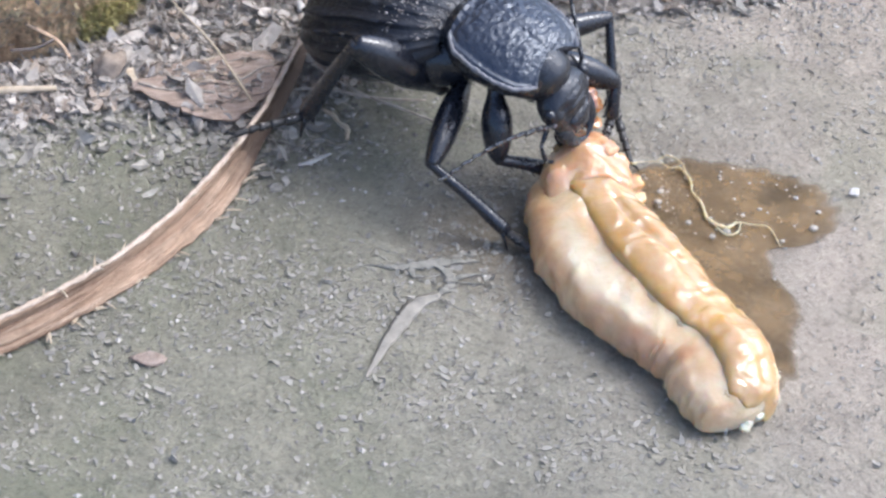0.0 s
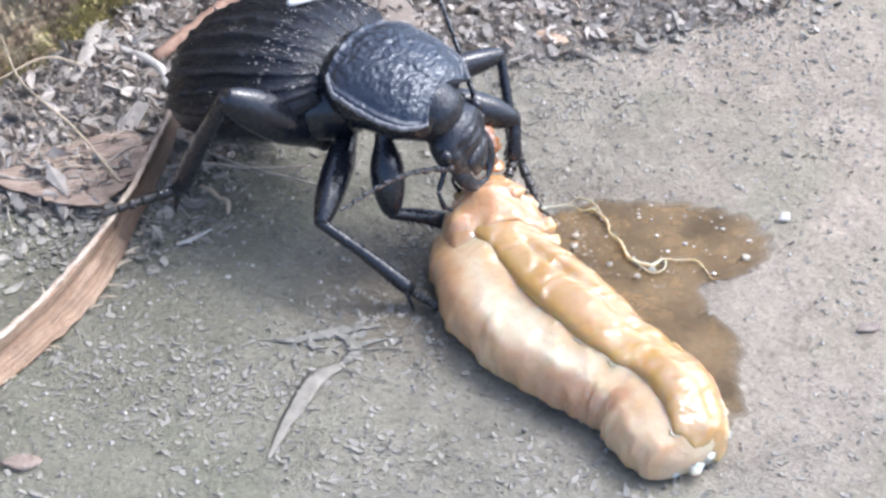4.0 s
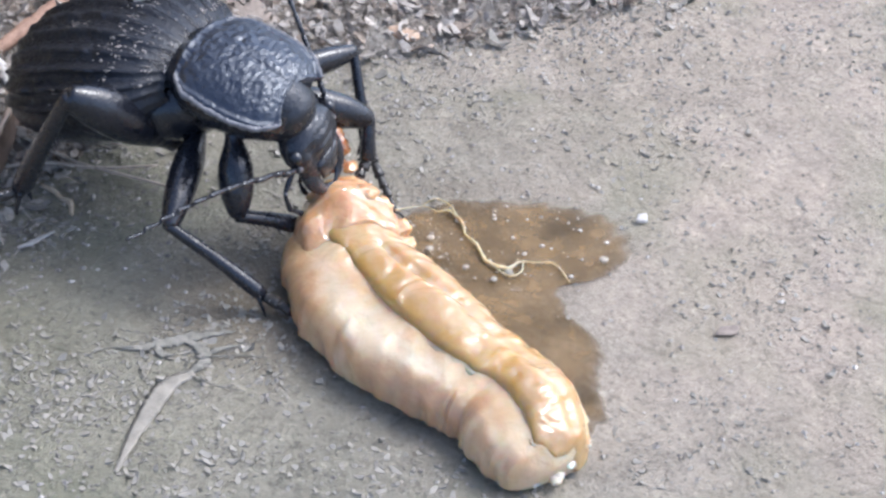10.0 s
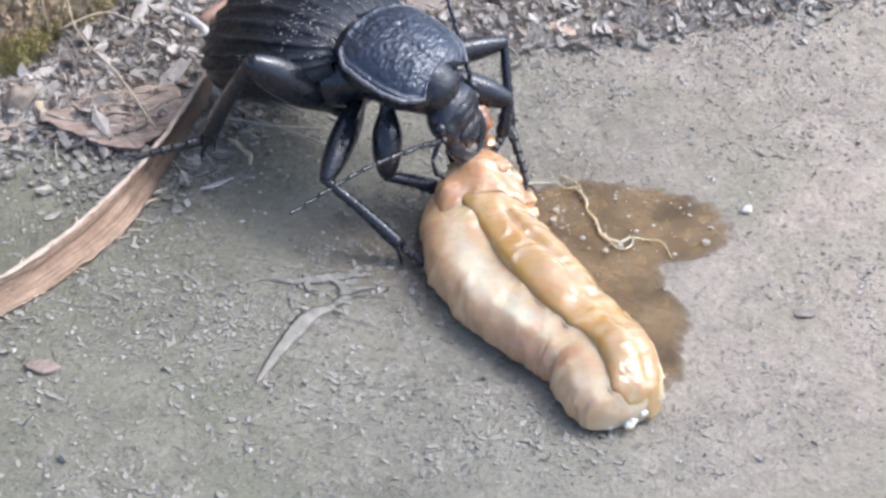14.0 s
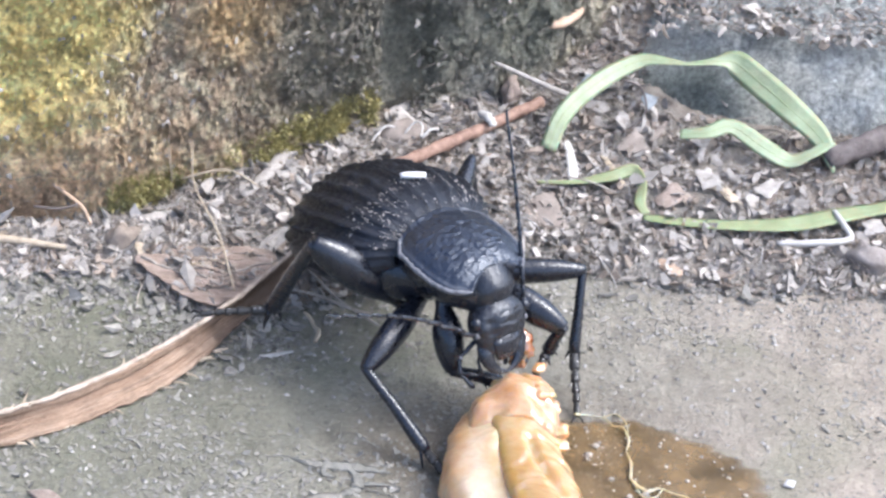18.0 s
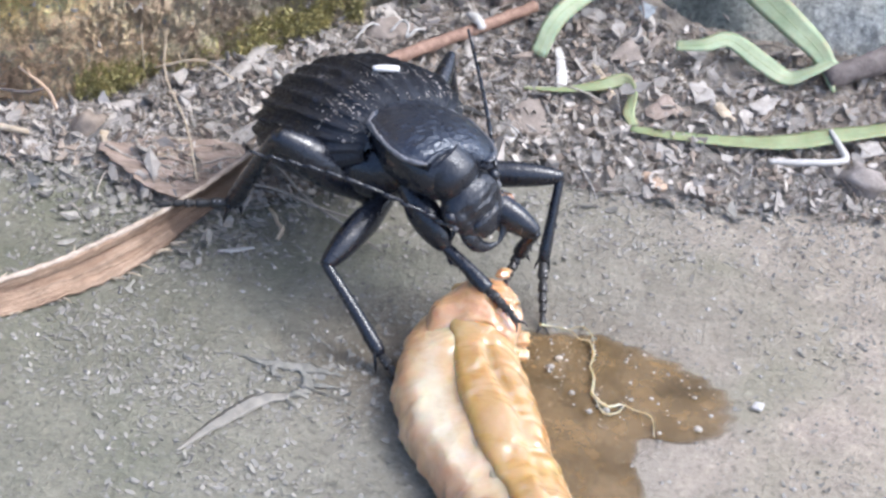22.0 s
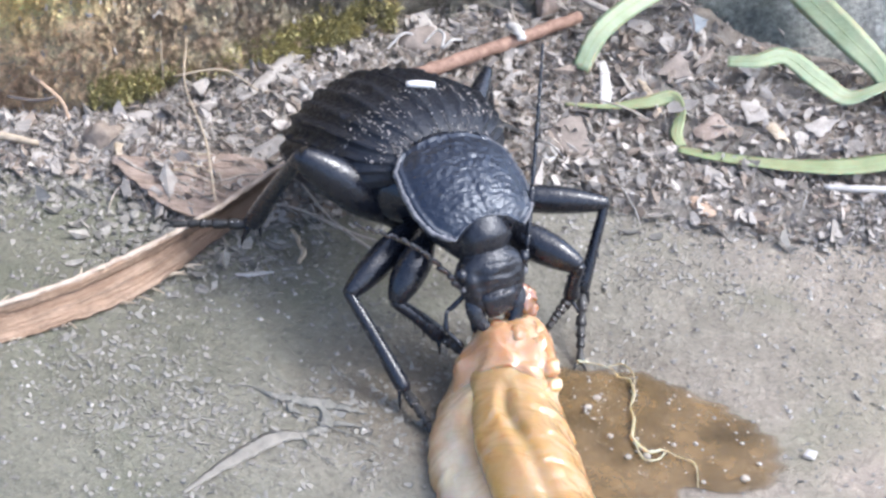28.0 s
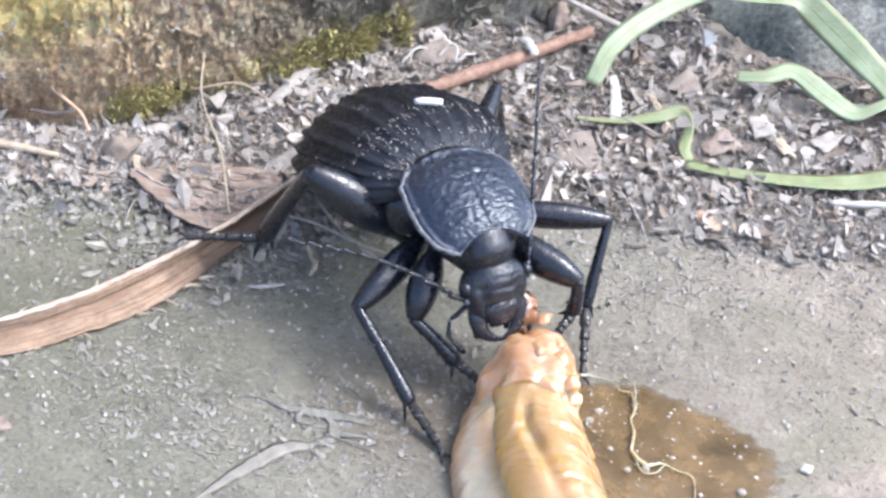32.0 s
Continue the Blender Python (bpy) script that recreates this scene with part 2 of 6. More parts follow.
def patch_of(n, l, centre, reach, edge=0.35, wander=0.6, scale=0.35):
    """A soft-edged patch on the skin, by the skin's own coordinates."""
    uv = n.new("ShaderNodeTexCoord")
    mp = n.new("ShaderNodeMapping")
    mp.inputs["Scale"].default_value = (1 / reach[0], 1 / reach[1], 0)
    mp.inputs["Location"].default_value = (-centre[0] / reach[0], -centre[1] / reach[1], 0)
    l.new(uv.outputs["UV"], mp.inputs["Vector"])
    ln = n.new("ShaderNodeVectorMath")
    ln.operation = "LENGTH"
    l.new(mp.outputs["Vector"], ln.inputs[0])
    w = n.new("ShaderNodeMath")
    w.operation = "MULTIPLY_ADD"
    l.new(noise_of(n, l, scale, 5, 0.6), w.inputs[0])
    w.inputs[1].default_value = 2 * wander
    l.new(ln.outputs["Value"], w.inputs[2])
    return ramp_of(n, l, scaled(n, l, w.outputs[0], 0.5), [((1 + wander - edge) / 2, grey(1)), ((1 + wander + edge) / 2, grey(0))])


def flesh_material(name, pale, warm, rough=0.3, coat=0.9, patches=(), wrinkle=0.3):
    """Soft wet flesh: mottled, a little translucent, under a film of liquid."""
    m, n, l, b = material(name, rough)
    c = ramp_of(n, l, noise_of(n, l, 0.16, 5, 0.6, 0.5), [(0.36, warm), (0.5, tuple((p + w) / 2 for p, w in zip(pale, warm))), (0.62, pale)])
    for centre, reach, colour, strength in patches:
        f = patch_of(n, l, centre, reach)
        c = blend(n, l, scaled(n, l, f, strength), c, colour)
    v = ramp_of(n, l, noise_of(n, l, 0.9, 5, 0.65), [(0.3, (0.94, 0.90, 0.84)), (0.55, grey(1.0)), (0.75, (1.05, 1.04, 1.0))])
    l.new(blend(n, l, 1.0, c, v, "MULTIPLY"), b.inputs["Base Color"])
    b.inputs["Specular IOR Level"].default_value = 0.2
    b.inputs["Subsurface Weight"].default_value = 0.85
    b.inputs["Subsurface Radius"].default_value = (1.0, 0.55, 0.28)
    b.inputs["Subsurface Scale"].default_value = 2.2 * MM
    b.inputs["Coat Weight"].default_value, b.inputs["Coat Roughness"].default_value = coat, 0.04
    b.inputs["Coat IOR"].default_value = 1.9
    bump_of(n, l, b, noise_of(n, l, 0.55, 3, 0.5, 0.5), wrinkle, 0.5)
    bump_of(n, l, b, noise_of(n, l, 2.2, 3, 0.55, 0.6), wrinkle * 0.6, 0.15)
    film = n.new("ShaderNodeBump")
    film.inputs["Strength"].default_value, film.inputs["Distance"].default_value = 1.0, 1.5 * MM
    l.new(noise_of(n, l, (0.26, 0.38, 0.31), 2.0, 0.42, 0.9), film.inputs["Height"])
    l.new(film.outputs["Normal"], b.inputs["Coat Normal"])
    return m


def bark_material():
    """Dry bark with dark streaks along its length and a dark brown end, by the strip's own coordinates."""
    m, n, l, b = material("dry_bark_strip", 0.75)
    c = n.new("ShaderNodeTexCoord")
    mp = n.new("ShaderNodeMapping")
    mp.inputs["Scale"].default_value = (10.0, 2.2, 1.0)
    l.new(c.outputs["UV"], mp.inputs["Vector"])
    t = n.new("ShaderNodeTexNoise")
    t.inputs["Scale"].default_value, t.inputs["Detail"].default_value, t.inputs["Roughness"].default_value = 1.0, 7.0, 0.65
    l.new(mp.outputs["Vector"], t.inputs["Vector"])
    streak = ramp_of(n, l, t.outputs["Fac"], [(0.3, (0.2, 0.117, 0.07)), (0.46, (0.41, 0.275, 0.18)), (0.72, (0.59, 0.44, 0.32))])
    v = ramp_of(n, l, noise_of(n, l, 0.6, 6, 0.7), [(0.3, grey(0.62)), (0.6, grey(1.0))])
    c2 = blend(n, l, 1.0, streak, v, "MULTIPLY")
    sep = n.new("ShaderNodeSeparateXYZ")
    l.new(c.outputs["UV"], sep.inputs[0])
    band = ramp_of(n, l, sep.outputs["X"], [(0.24, grey(0)), (0.36, grey(0.55)), (0.46, grey(0.35)), (0.58, grey(0))])
    c2 = blend(n, l, blend(n, l, 1.0, band, ramp_of(n, l, noise_of(n, l, 0.35, 5, 0.6), [(0.35, grey(0.2)), (0.6, grey(1))]), "MULTIPLY"), c2, (0.17, 0.095, 0.055))
    # Blends to dark brown towards the far end, with a ragged border.
    w = n.new("ShaderNodeMath")
    w.operation = "MULTIPLY_ADD"
    l.new(noise_of(n, l, 0.25, 5, 0.6), w.inputs[0])
    w.inputs[1].default_value = 0.5
    l.new(sep.outputs["Y"], w.inputs[2])
    toned = ramp_of(n, l, scaled(n, l, w.outputs[0], 0.25), [(0.71, grey(0)), (0.80, grey(0.85))])
    l.new(blend(n, l, toned, c2, (0.085, 0.055, 0.038)), b.inputs["Base Color"])
    bump_of(n, l, b, t.outputs["Fac"], 0.8, 0.7)
    bump_of(n, l, b, noise_of(n, l, 1.5, 5, 0.7), 0.5, 0.3)
    return m


def edge_material():
    return plain_material("pale_bark_edge", (0.36, 0.27, 0.2), (0.62, 0.52, 0.42), 0.75, 0.8, 0.6)


def grass_material(name, low, high):
    m, n, l, b = material(name, 0.5)
    c = ramp_of(n, l, noise_of(n, l, 0.25, 5, 0.6), [(0.3, low), (0.7, high)])
    l.new(c, b.inputs["Base Color"])
    b.inputs["Subsurface Weight"].default_value = 0.2
    b.inputs["Subsurface Scale"].default_value = 0.6 * MM
    bump_of(n, l, b, noise_of(n, l, 1.2, 4, 0.6), 0.4, 0.2)
    return m


def liquid_material():
    m, n, l, b = material("brown_liquid", 0.22)
    c = ramp_of(n, l, noise_of(n, l, 0.16, 5, 0.6), [(0.36, (0.085, 0.055, 0.02)), (0.64, (0.25, 0.165, 0.075))])
    l.new(c, b.inputs["Base Color"])
    depth = ramp_of(n, l, noise_of(n, l, 0.13, 6, 0.65, 0.6), [(0.34, grey(0.5)), (0.5, grey(0.68)), (0.66, grey(0.85))])
    uv = n.new("ShaderNodeTexCoord")
    sep = n.new("ShaderNodeSeparateXYZ")
    l.new(uv.outputs["UV"], sep.inputs[0])
    l.new(blend(n, l, 1.0, depth, sep.outputs["X"], "MULTIPLY"), b.inputs["Alpha"])
    b.inputs["IOR"].default_value = 1.34
    l.new(ramp_of(n, l, noise_of(n, l, 0.5, 4, 0.6), [(0.4, grey(0.08)), (0.6, grey(0.3))]), b.inputs["Roughness"])
    bump_of(n, l, b, noise_of(n, l, 0.35, 4, 0.5), 0.35, 0.25)
    return m


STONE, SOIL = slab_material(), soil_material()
WALL_A = wall_material("ochre_mossy_stone", (0.56, 0.44, 0.305), (((-62, 15, 9), 13, (0.80, 0.56, 0.34), 0.85), ((-61, 16, 27), 14, (0.92, 0.72, 0.26), 0.9), ((-38, 34, 24), 8, (0.62, 0.42, 0.19), 0.7), ((-28, 42, 15), 12, (0.2, 0.19, 0.15), 0.85), ((-60, 17, 0), 6, (0.36, 0.23, 0.14), 0.6)), 0.02)
WALL_B = wall_material("dark_damp_stone", (0.32, 0.305, 0.25), (((-20, 50, 12), 7, (0.15, 0.155, 0.125), 0.8), ((-8, 60, 14), 8, (0.2, 0.21, 0.155), 0.6)), 0.35)
# The dark spot paints the shade below the arching grass blade.
WALL_C = wall_material("blue_grey_stone", (0.32, 0.345, 0.345), (((13, 59, 5), 8, (0.11, 0.13, 0.115), 0.75),))
MOSS = plain_material("moss", (0.38, 0.345, 0.155), (0.60, 0.535, 0.26), 0.9, 0.25, 0.5, 0.4)
# The blue in these blacks and tints is sky reflection put into the colour.
ELYTRA = chitin_material("black_ridged_chitin", 0.42, 0.5, (0.015, 0.0155, 0.0195), dusty=0.22, coat=0.4, tint=(0.85, 0.92, 1.0), grain=1.6)
SHIELD = chitin_material("black_wrinkled_chitin", 0.34, 0.34, (0.017, 0.0185, 0.026), dusty=0.14, tint=(0.8, 0.89, 1.0), coat=0.6, grain=1.2, shine=0.5)
CHITIN = chitin_material("black_glossy_chitin", 0.26, 0.24, (0.014, 0.014, 0.0175), dusty=0.1, coat=1.0, tint=(0.85, 0.92, 1.0), shine=0.08)
SCUFFED = chitin_material("scuffed_black_chitin", 0.3, 0.4, (0.016, 0.016, 0.0195), dusty=0.55, coat=0.7, tint=(0.85, 0.92, 1.0), grain=1.4, shine=0.2)
DUSTY = chitin_material("dusty_black_chitin", 0.55, 0.6, (0.03, 0.028, 0.026), 0.5, 1.0)
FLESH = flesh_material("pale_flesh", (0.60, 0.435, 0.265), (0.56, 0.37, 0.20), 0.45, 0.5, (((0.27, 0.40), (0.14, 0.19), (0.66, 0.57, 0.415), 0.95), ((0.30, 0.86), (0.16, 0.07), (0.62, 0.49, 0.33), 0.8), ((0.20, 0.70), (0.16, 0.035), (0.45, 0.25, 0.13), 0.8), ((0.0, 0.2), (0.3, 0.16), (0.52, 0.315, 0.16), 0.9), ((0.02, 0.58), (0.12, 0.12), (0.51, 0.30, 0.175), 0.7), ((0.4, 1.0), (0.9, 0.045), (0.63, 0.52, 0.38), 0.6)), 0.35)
FLESH_GOLD = flesh_material("golden_flesh", (0.445, 0.29, 0.13), (0.435, 0.26, 0.09), 0.34, 1.0, (((0.0, 0.5), (0.12, 0.6), (0.47, 0.28, 0.065), 0.7), ((0.5, 0.58), (0.5, 0.06), (0.49, 0.30, 0.08), 0.6)), 0.2)
FLESH_WET = flesh_material("wet_orange_flesh", (0.54, 0.335, 0.185), (0.48, 0.245, 0.10), 0.3, 1.0, (), 0.5)
FLESH_PALE = flesh_material("wet_pale_flesh", (0.60, 0.43, 0.26), (0.53, 0.32, 0.15), 0.25, 1.0, (), 0.5)
FRINGE = flesh_material("whitish_wet_flesh", (0.68, 0.60, 0.50), (0.62, 0.50, 0.37), 0.25, 1.0, (), 0.5)
RIM = chitin_material("dusty_grey_rim", 0.5, 0.8, (0.15, 0.15, 0.16), 0.5)
DUST = plain_material("pale_dust", (0.2, 0.18, 0.165), (0.48, 0.44, 0.40), 0.8, 0.9, 0.3, 0.5)
LIQUID = liquid_material()
GUT = flesh_material("pale_gut", (0.50, 0.40, 0.25), (0.38, 0.26, 0.13), 0.3)
SHRED = flesh_material("amber_shred", (0.30, 0.125, 0.04), (0.16, 0.06, 0.02), 0.25, 1.0, (), 0.6)
BARK, BARK_EDGE = bark_material(), edge_material()
RED_TWIG = plain_material("reddish_twig", (0.17, 0.095, 0.065), (0.4, 0.26, 0.19), 0.75, 0.8, 0.6)
STRAW = plain_material("pale_straw", (0.36, 0.28, 0.185), (0.58, 0.49, 0.37), 0.7, 0.8, 0.4)
WHITE = plain_material("bleached_fibre", (0.38, 0.355, 0.32), (0.57, 0.55, 0.515), 0.6, 0.8, 0.3)
BLEACHED = plain_material("bleached_straw", (0.62, 0.6, 0.56), (0.82, 0.8, 0.77), 0.6, 0.8, 0.3)
FLAKES = plain_material("pale_litter_flakes", (0.28, 0.252, 0.22), (0.475, 0.432, 0.385), 0.85, 0.7, 0.6, 0.35)
BROWN = plain_material("brown_litter_flakes", (0.185, 0.15, 0.118), (0.35, 0.285, 0.228), 0.85, 0.7, 0.6, 0.35)
FIBRE = plain_material("dry_fibres", (0.27, 0.23, 0.185), (0.55, 0.49, 0.42), 0.8, 0.7, 0.3, 0.4)
GRIT = plain_material("grit", (0.22, 0.205, 0.185), (0.42, 0.39, 0.35), 0.75, 1.0, 0.4, 0.45)
SLAB_CHIP = plain_material("slab_chips", (0.215, 0.205, 0.175), (0.33, 0.305, 0.265), 0.8, 0.3, 0.1, 0.12)
SHARD = plain_material("grey_shards", (0.18, 0.17, 0.145), (0.35, 0.325, 0.285), 0.85, 0.9, 0.4, 0.4)
DEAD_LEAF = plain_material("rotted_leaf", (0.19, 0.135, 0.10), (0.47, 0.37, 0.30), 0.85, (0.35, 1.5, 0.8), 0.9)
LEAF = plain_material("brown_leaf", (0.2, 0.15, 0.115), (0.39, 0.315, 0.265), 0.85, 0.9, 0.9)
SKELETON = plain_material("grey_leaf_skeleton", (0.15, 0.145, 0.12), (0.285, 0.27, 0.235), 0.85, 0.6, 0.6)
DRY_TONGUE = plain_material("pale_rotted_leaf", (0.2, 0.185, 0.155), (0.32, 0.295, 0.25), 0.75, 0.6, 0.6)
GREY_LEAF = plain_material("blue_grey_leaf", (0.2, 0.22, 0.23), (0.34, 0.36, 0.37), 0.75, 0.5, 0.5)
CHIP = plain_material("tan_chip", (0.42, 0.28, 0.18), (0.6, 0.45, 0.33), 0.7, 0.7, 0.4)
PEBBLE = plain_material("grey_brown_pebble", (0.16, 0.13, 0.11), (0.34, 0.3, 0.27), 0.8, 0.6, 0.6)
BRANCH = plain_material("dark_branch_bark", (0.07, 0.055, 0.05), (0.2, 0.17, 0.155), 0.85, 0.6, 0.8)
STONE_FLAKE = plain_material("grey_brown_slate", (0.16, 0.13, 0.108), (0.32, 0.27, 0.228), 0.8, 0.5, 0.6)
BUBBLE, _n, _l, _b = material("froth", 0.05)
_b.inputs["Base Color"].default_value, _b.inputs["Transmission Weight"].default_value, _b.inputs["IOR"].default_value = (0.9, 0.85, 0.75, 1), 0.7, 1.33
GRASS = grass_material("green_blade", (0.2, 0.23, 0.105), (0.315, 0.345, 0.19))
MIDRIB = grass_material("pale_midrib", (0.205, 0.25, 0.12), (0.32, 0.36, 0.2))
GRASS_PALE = grass_material("pale_green_blade", (0.22, 0.27, 0.15), (0.35, 0.395, 0.255))

# ---- building helpers: meshes are written in millimetres ----


def link(name, bm, mat, parent=None, label="", smooth=True):
    """Links a bmesh, written in millimetres, as one mesh object."""
    bmesh.ops.scale(bm, vec=(MM, MM, MM), verts=bm.verts)
    bmesh.ops.recalc_face_normals(bm, faces=bm.faces)
    me = bpy.data.meshes.new(name)
    bm.to_mesh(me)
    bm.free()
    me.materials.append(mat)
    me.polygons.foreach_set("use_smooth", [smooth] * len(me.polygons))
    ob = new(name, me)
    if parent is not None:
        ob.parent = parent
    if label:
        ob["label"] = label
    return ob


def part(name, bm, mat, parent, label=""):
    return link(name, bm, mat, parent, label)


def from_arrays(name, verts, faces, mat, smooth=True):
    me = bpy.data.meshes.new(name)
    me.from_pydata([tuple(c * MM for c in v) for v in verts], [], faces)
    me.materials.append(mat)
    me.polygons.foreach_set("use_smooth", [smooth] * len(me.polygons))
    return new(name, me)


def loft(bm, rings, caps=True):
    """Skin over rings of equal length, closed round."""
    rows = [[bm.verts.new(p) for p in r] for r in rings]
    k = len(rows[0])
    for a, b in zip(rows, rows[1:]):
        for i in range(k):
            bm.faces.new((a[i], a[(i + 1) % k], b[(i + 1) % k], b[i]))
    if caps:
        bm.faces.new(rows[0])
        bm.faces.new(rows[-1])
    return rows


def smooth_line(pts, steps=8):
    """A Catmull-Rom line through points of any number of values."""
    p = [np.array(q, float) for q in pts]
    p = [2 * p[0] - p[1]] + p + [2 * p[-1] - p[-2]]
    out = []
    for i in range(1, len(p) - 2):
        for s in range(steps):
            t = s / steps
            out.append(0.5 * (2 * p[i] + (p[i + 1] - p[i - 1]) * t + (2 * p[i - 1] - 5 * p[i] + 4 * p[i + 1] - p[i + 2]) * t * t + (3 * p[i] - p[i - 1] - 3 * p[i + 1] + p[i + 2]) * t ** 3))
    out.append(p[-2])
    return out


def tube(bm, pts, sides=8, steps=6, wobble=0.0, flat=1.0, seed=0):
    """A tapered tube; points are x, y, z, radius."""
    rng = random.Random(seed)
    line = smooth_line(pts, steps)
    rings = []
    for i, q in enumerate(line):
        a, b = line[max(0, i - 1)][:3], line[min(len(line) - 1, i + 1)][:3]
        d = Vector(b - a).normalized()
        u = d.cross(Vector((0, 0, 1)))
        u = u.normalized() if u.length > 1e-4 else Vector((1, 0, 0))
        w = u.cross(d)
        r = q[3]
        ring = []
        for k in range(sides):
            s = 2 * math.pi * k / sides
            rr = r * (1 + wobble * (rng.random() - 0.5))
            ring.append(Vector(q[:3]) + u * (rr * math.cos(s)) + w * (rr * flat * math.sin(s)))
        rings.append(ring)
    loft(bm, rings)


def ribbon(bm, pts, thick=0.25, steps=7, cup=0.15):
    """A blade; points are x, y, z, half width, lean in degrees."""
    line = smooth_line(pts, steps)
    rings = []
    for i, q in enumerate(line):
        a, b = line[max(0, i - 1)][:3], line[min(len(line) - 1, i + 1)][:3]
        d = Vector(b - a).normalized()
        u = d.cross(Vector((0, 0, 1)))
        u = u.normalized() if u.length > 1e-4 else Vector((1, 0, 0))
        u = Matrix.Rotation(radians(q[4]), 3, d) @ u
        w = u.cross(d)
        c, h = Vector(q[:3]), q[3]
        ring = [c + u * (h * s) + w * (cup * h * (s * s) + e * thick / 2) for s, e in ((-1, 0), (-0.6, 1), (0, 1), (0.6, 1), (1, 0), (0.6, -1), (0, -1), (-0.6, -1))]
        rings.append(ring)
    loft(bm, rings)


def lump(bm, centre, size, seed, rough=0.25, rings=7, sides=10, turn=0.0):
    """An uneven rounded stone or blob."""
    off = Vector((seed * 7.3, seed * 3.1, seed * 1.7))
    rows = []
    for i in range(1, rings):
        th = math.pi * i / rings
        row = []
        for k in range(sides):
            ph = 2 * math.pi * k / sides
            d = Vector((math.sin(th) * math.cos(ph), math.sin(th) * math.sin(ph), math.cos(th)))
            s = 1 + rough * noise.noise(d * 1.6 + off)
            p = Vector((d.x * size[0] * s, d.y * size[1] * s, d.z * size[2] * s))
            p.rotate(Euler((0, 0, turn)))
            row.append(p + Vector(centre))
        rows.append(row)
    loft(bm, rows)

# ---- the setting ----
EDGE = [(-400, -60), (-110, -12), (-62, 8), (-52, 11), (-46, 12), (-39, 8), (-32, 7.5), (-25, 12.5), (-2.5, 27), (9.5, 25), (22, 27), (38, 29.5), (54, 35), (110, 60), (400, 180)]
WALL_LINE_A = [(-190, -46), (-100, -3), (-64, 13.5), (-51.5, 20), (-45.6, 26.6), (-37, 34), (-30, 39.8), (-24.4, 45.2)]
WALL_LINE_B = [(-20.5, 49.5), (-11, 55), (-4.7, 62), (1, 72), (9, 84), (24, 112), (60, 190)]


def edge_y(x):
    return float(np.interp(x, [p[0] for p in EDGE], [p[1] for p in EDGE]))


def step(a, b, v):
    t = min(1.0, max(0.0, (v - a) / (b - a)))
    return t * t * (3 - 2 * t)


def soil_z(x, y):
    """The height of the litter-covered soil; it dips under the slab."""
    s = y - edge_y(x)
    n = noise.fractal(Vector((x * 0.09, y * 0.09, 3.0)), 0.9, 2.0, 5)
    f = noise.fractal(Vector((x * 0.4, y * 0.4, 9.0)), 0.8, 2.0, 4)
    near = -3.5 + 4.2 * step(-9, 4, s + 3.0 * n)
    far = 2.0 * step(6, 40, s) + 7.0 * step(30, 62, s) * step(-30, -6, x)
    return near + far + (0.5 * n + 0.35 * f) * step(-4, 4, s)


def spaced(low, high, fine, reach):
    """Coordinates that are fine between low and high and widen outwards to reach."""
    mid = list(np.arange(low, high + fine, fine))
    out, d, v = [], fine, mid[-1]
    while v < reach:
        d *= 1.35
        v += d
        out.append(v)
    left, d, v = [], fine, mid[0]
    while v > -reach:
        d *= 1.35
        v -= d
        left.append(v)
    return left[::-1] + mid + out


def sheet(name, xs, ys, height, mat):
    verts = [(x, y, height(x, y)) for y in ys for x in xs]
    w = len(xs)
    faces = [(j * w + i, j * w + i + 1, (j + 1) * w + i + 1, (j + 1) * w + i) for j in range(len(ys) - 1) for i in range(w - 1)]
    return from_arrays(name, verts, faces, mat)


def far_soil(x, y):
    if abs(x) > 300 or abs(y) > 300:
        return -6.0
    return soil_z(x, y)


ground = tagged(sheet("ground", spaced(-72, 75, 1.0, 400000), spaced(-2, 120, 1.0, 400000), far_soil, SOIL),
                "grey-brown soil strewn with dry litter beyond the slab", "soil", kind="structure")


def slab_z(x, y):
    a = noise.fractal(Vector((x * 0.03, y * 0.03, 1.0)), 0.9, 2.0, 4) * 0.5
    b = noise.fractal(Vector((x * 0.25, y * 0.25, 5.0)), 0.8, 2.0, 4) * 0.16
    return a * step(0, 60, math.hypot(x, y + 10)) + b - 0.08


def build_slab():
    """A thick paving slab with a worn upper face, closed below."""
    xs, ys = spaced(-66, 70, 0.8, 300), spaced(-50, 40, 0.8, 300)
    xs, ys = [v for v in xs if abs(v) < 320], [v for v in ys if -320 < v]
    ys = [v for v in ys if v < 44]
    verts, faces, at = [], [], {}
    for j, y in enumerate(ys):
        for i, x in enumerate(xs):
            yy = min(y, edge_y(x) + 9)
            at[i, j] = len(verts)
            verts.append((x, yy, slab_z(x, yy) - 1.2 * step(4, 9, yy - edge_y(x))))
    w, h = len(xs), len(ys)
    for j in range(h - 1):
        for i in range(w - 1):
            faces.append((at[i, j], at[i + 1, j], at[i + 1, j + 1], at[i, j + 1]))
    rim = [at[i, 0] for i in range(w)] + [at[w - 1, j] for j in range(1, h)] + [at[i, h - 1] for i in range(w - 2, -1, -1)] + [at[0, j] for j in range(h - 2, 0, -1)]
    low = len(verts)
    for k in rim:
        verts.append((verts[k][0], verts[k][1], -40))
    for k in range(len(rim)):
        k2 = (k + 1) % len(rim)
        faces.append((rim[k2], rim[k], low + k, low + k2))
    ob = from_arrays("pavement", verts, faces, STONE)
    return tagged(ob, "worn grey stone paving slab with gritty surface", "paving slab", kind="structure")


pavement = build_slab()


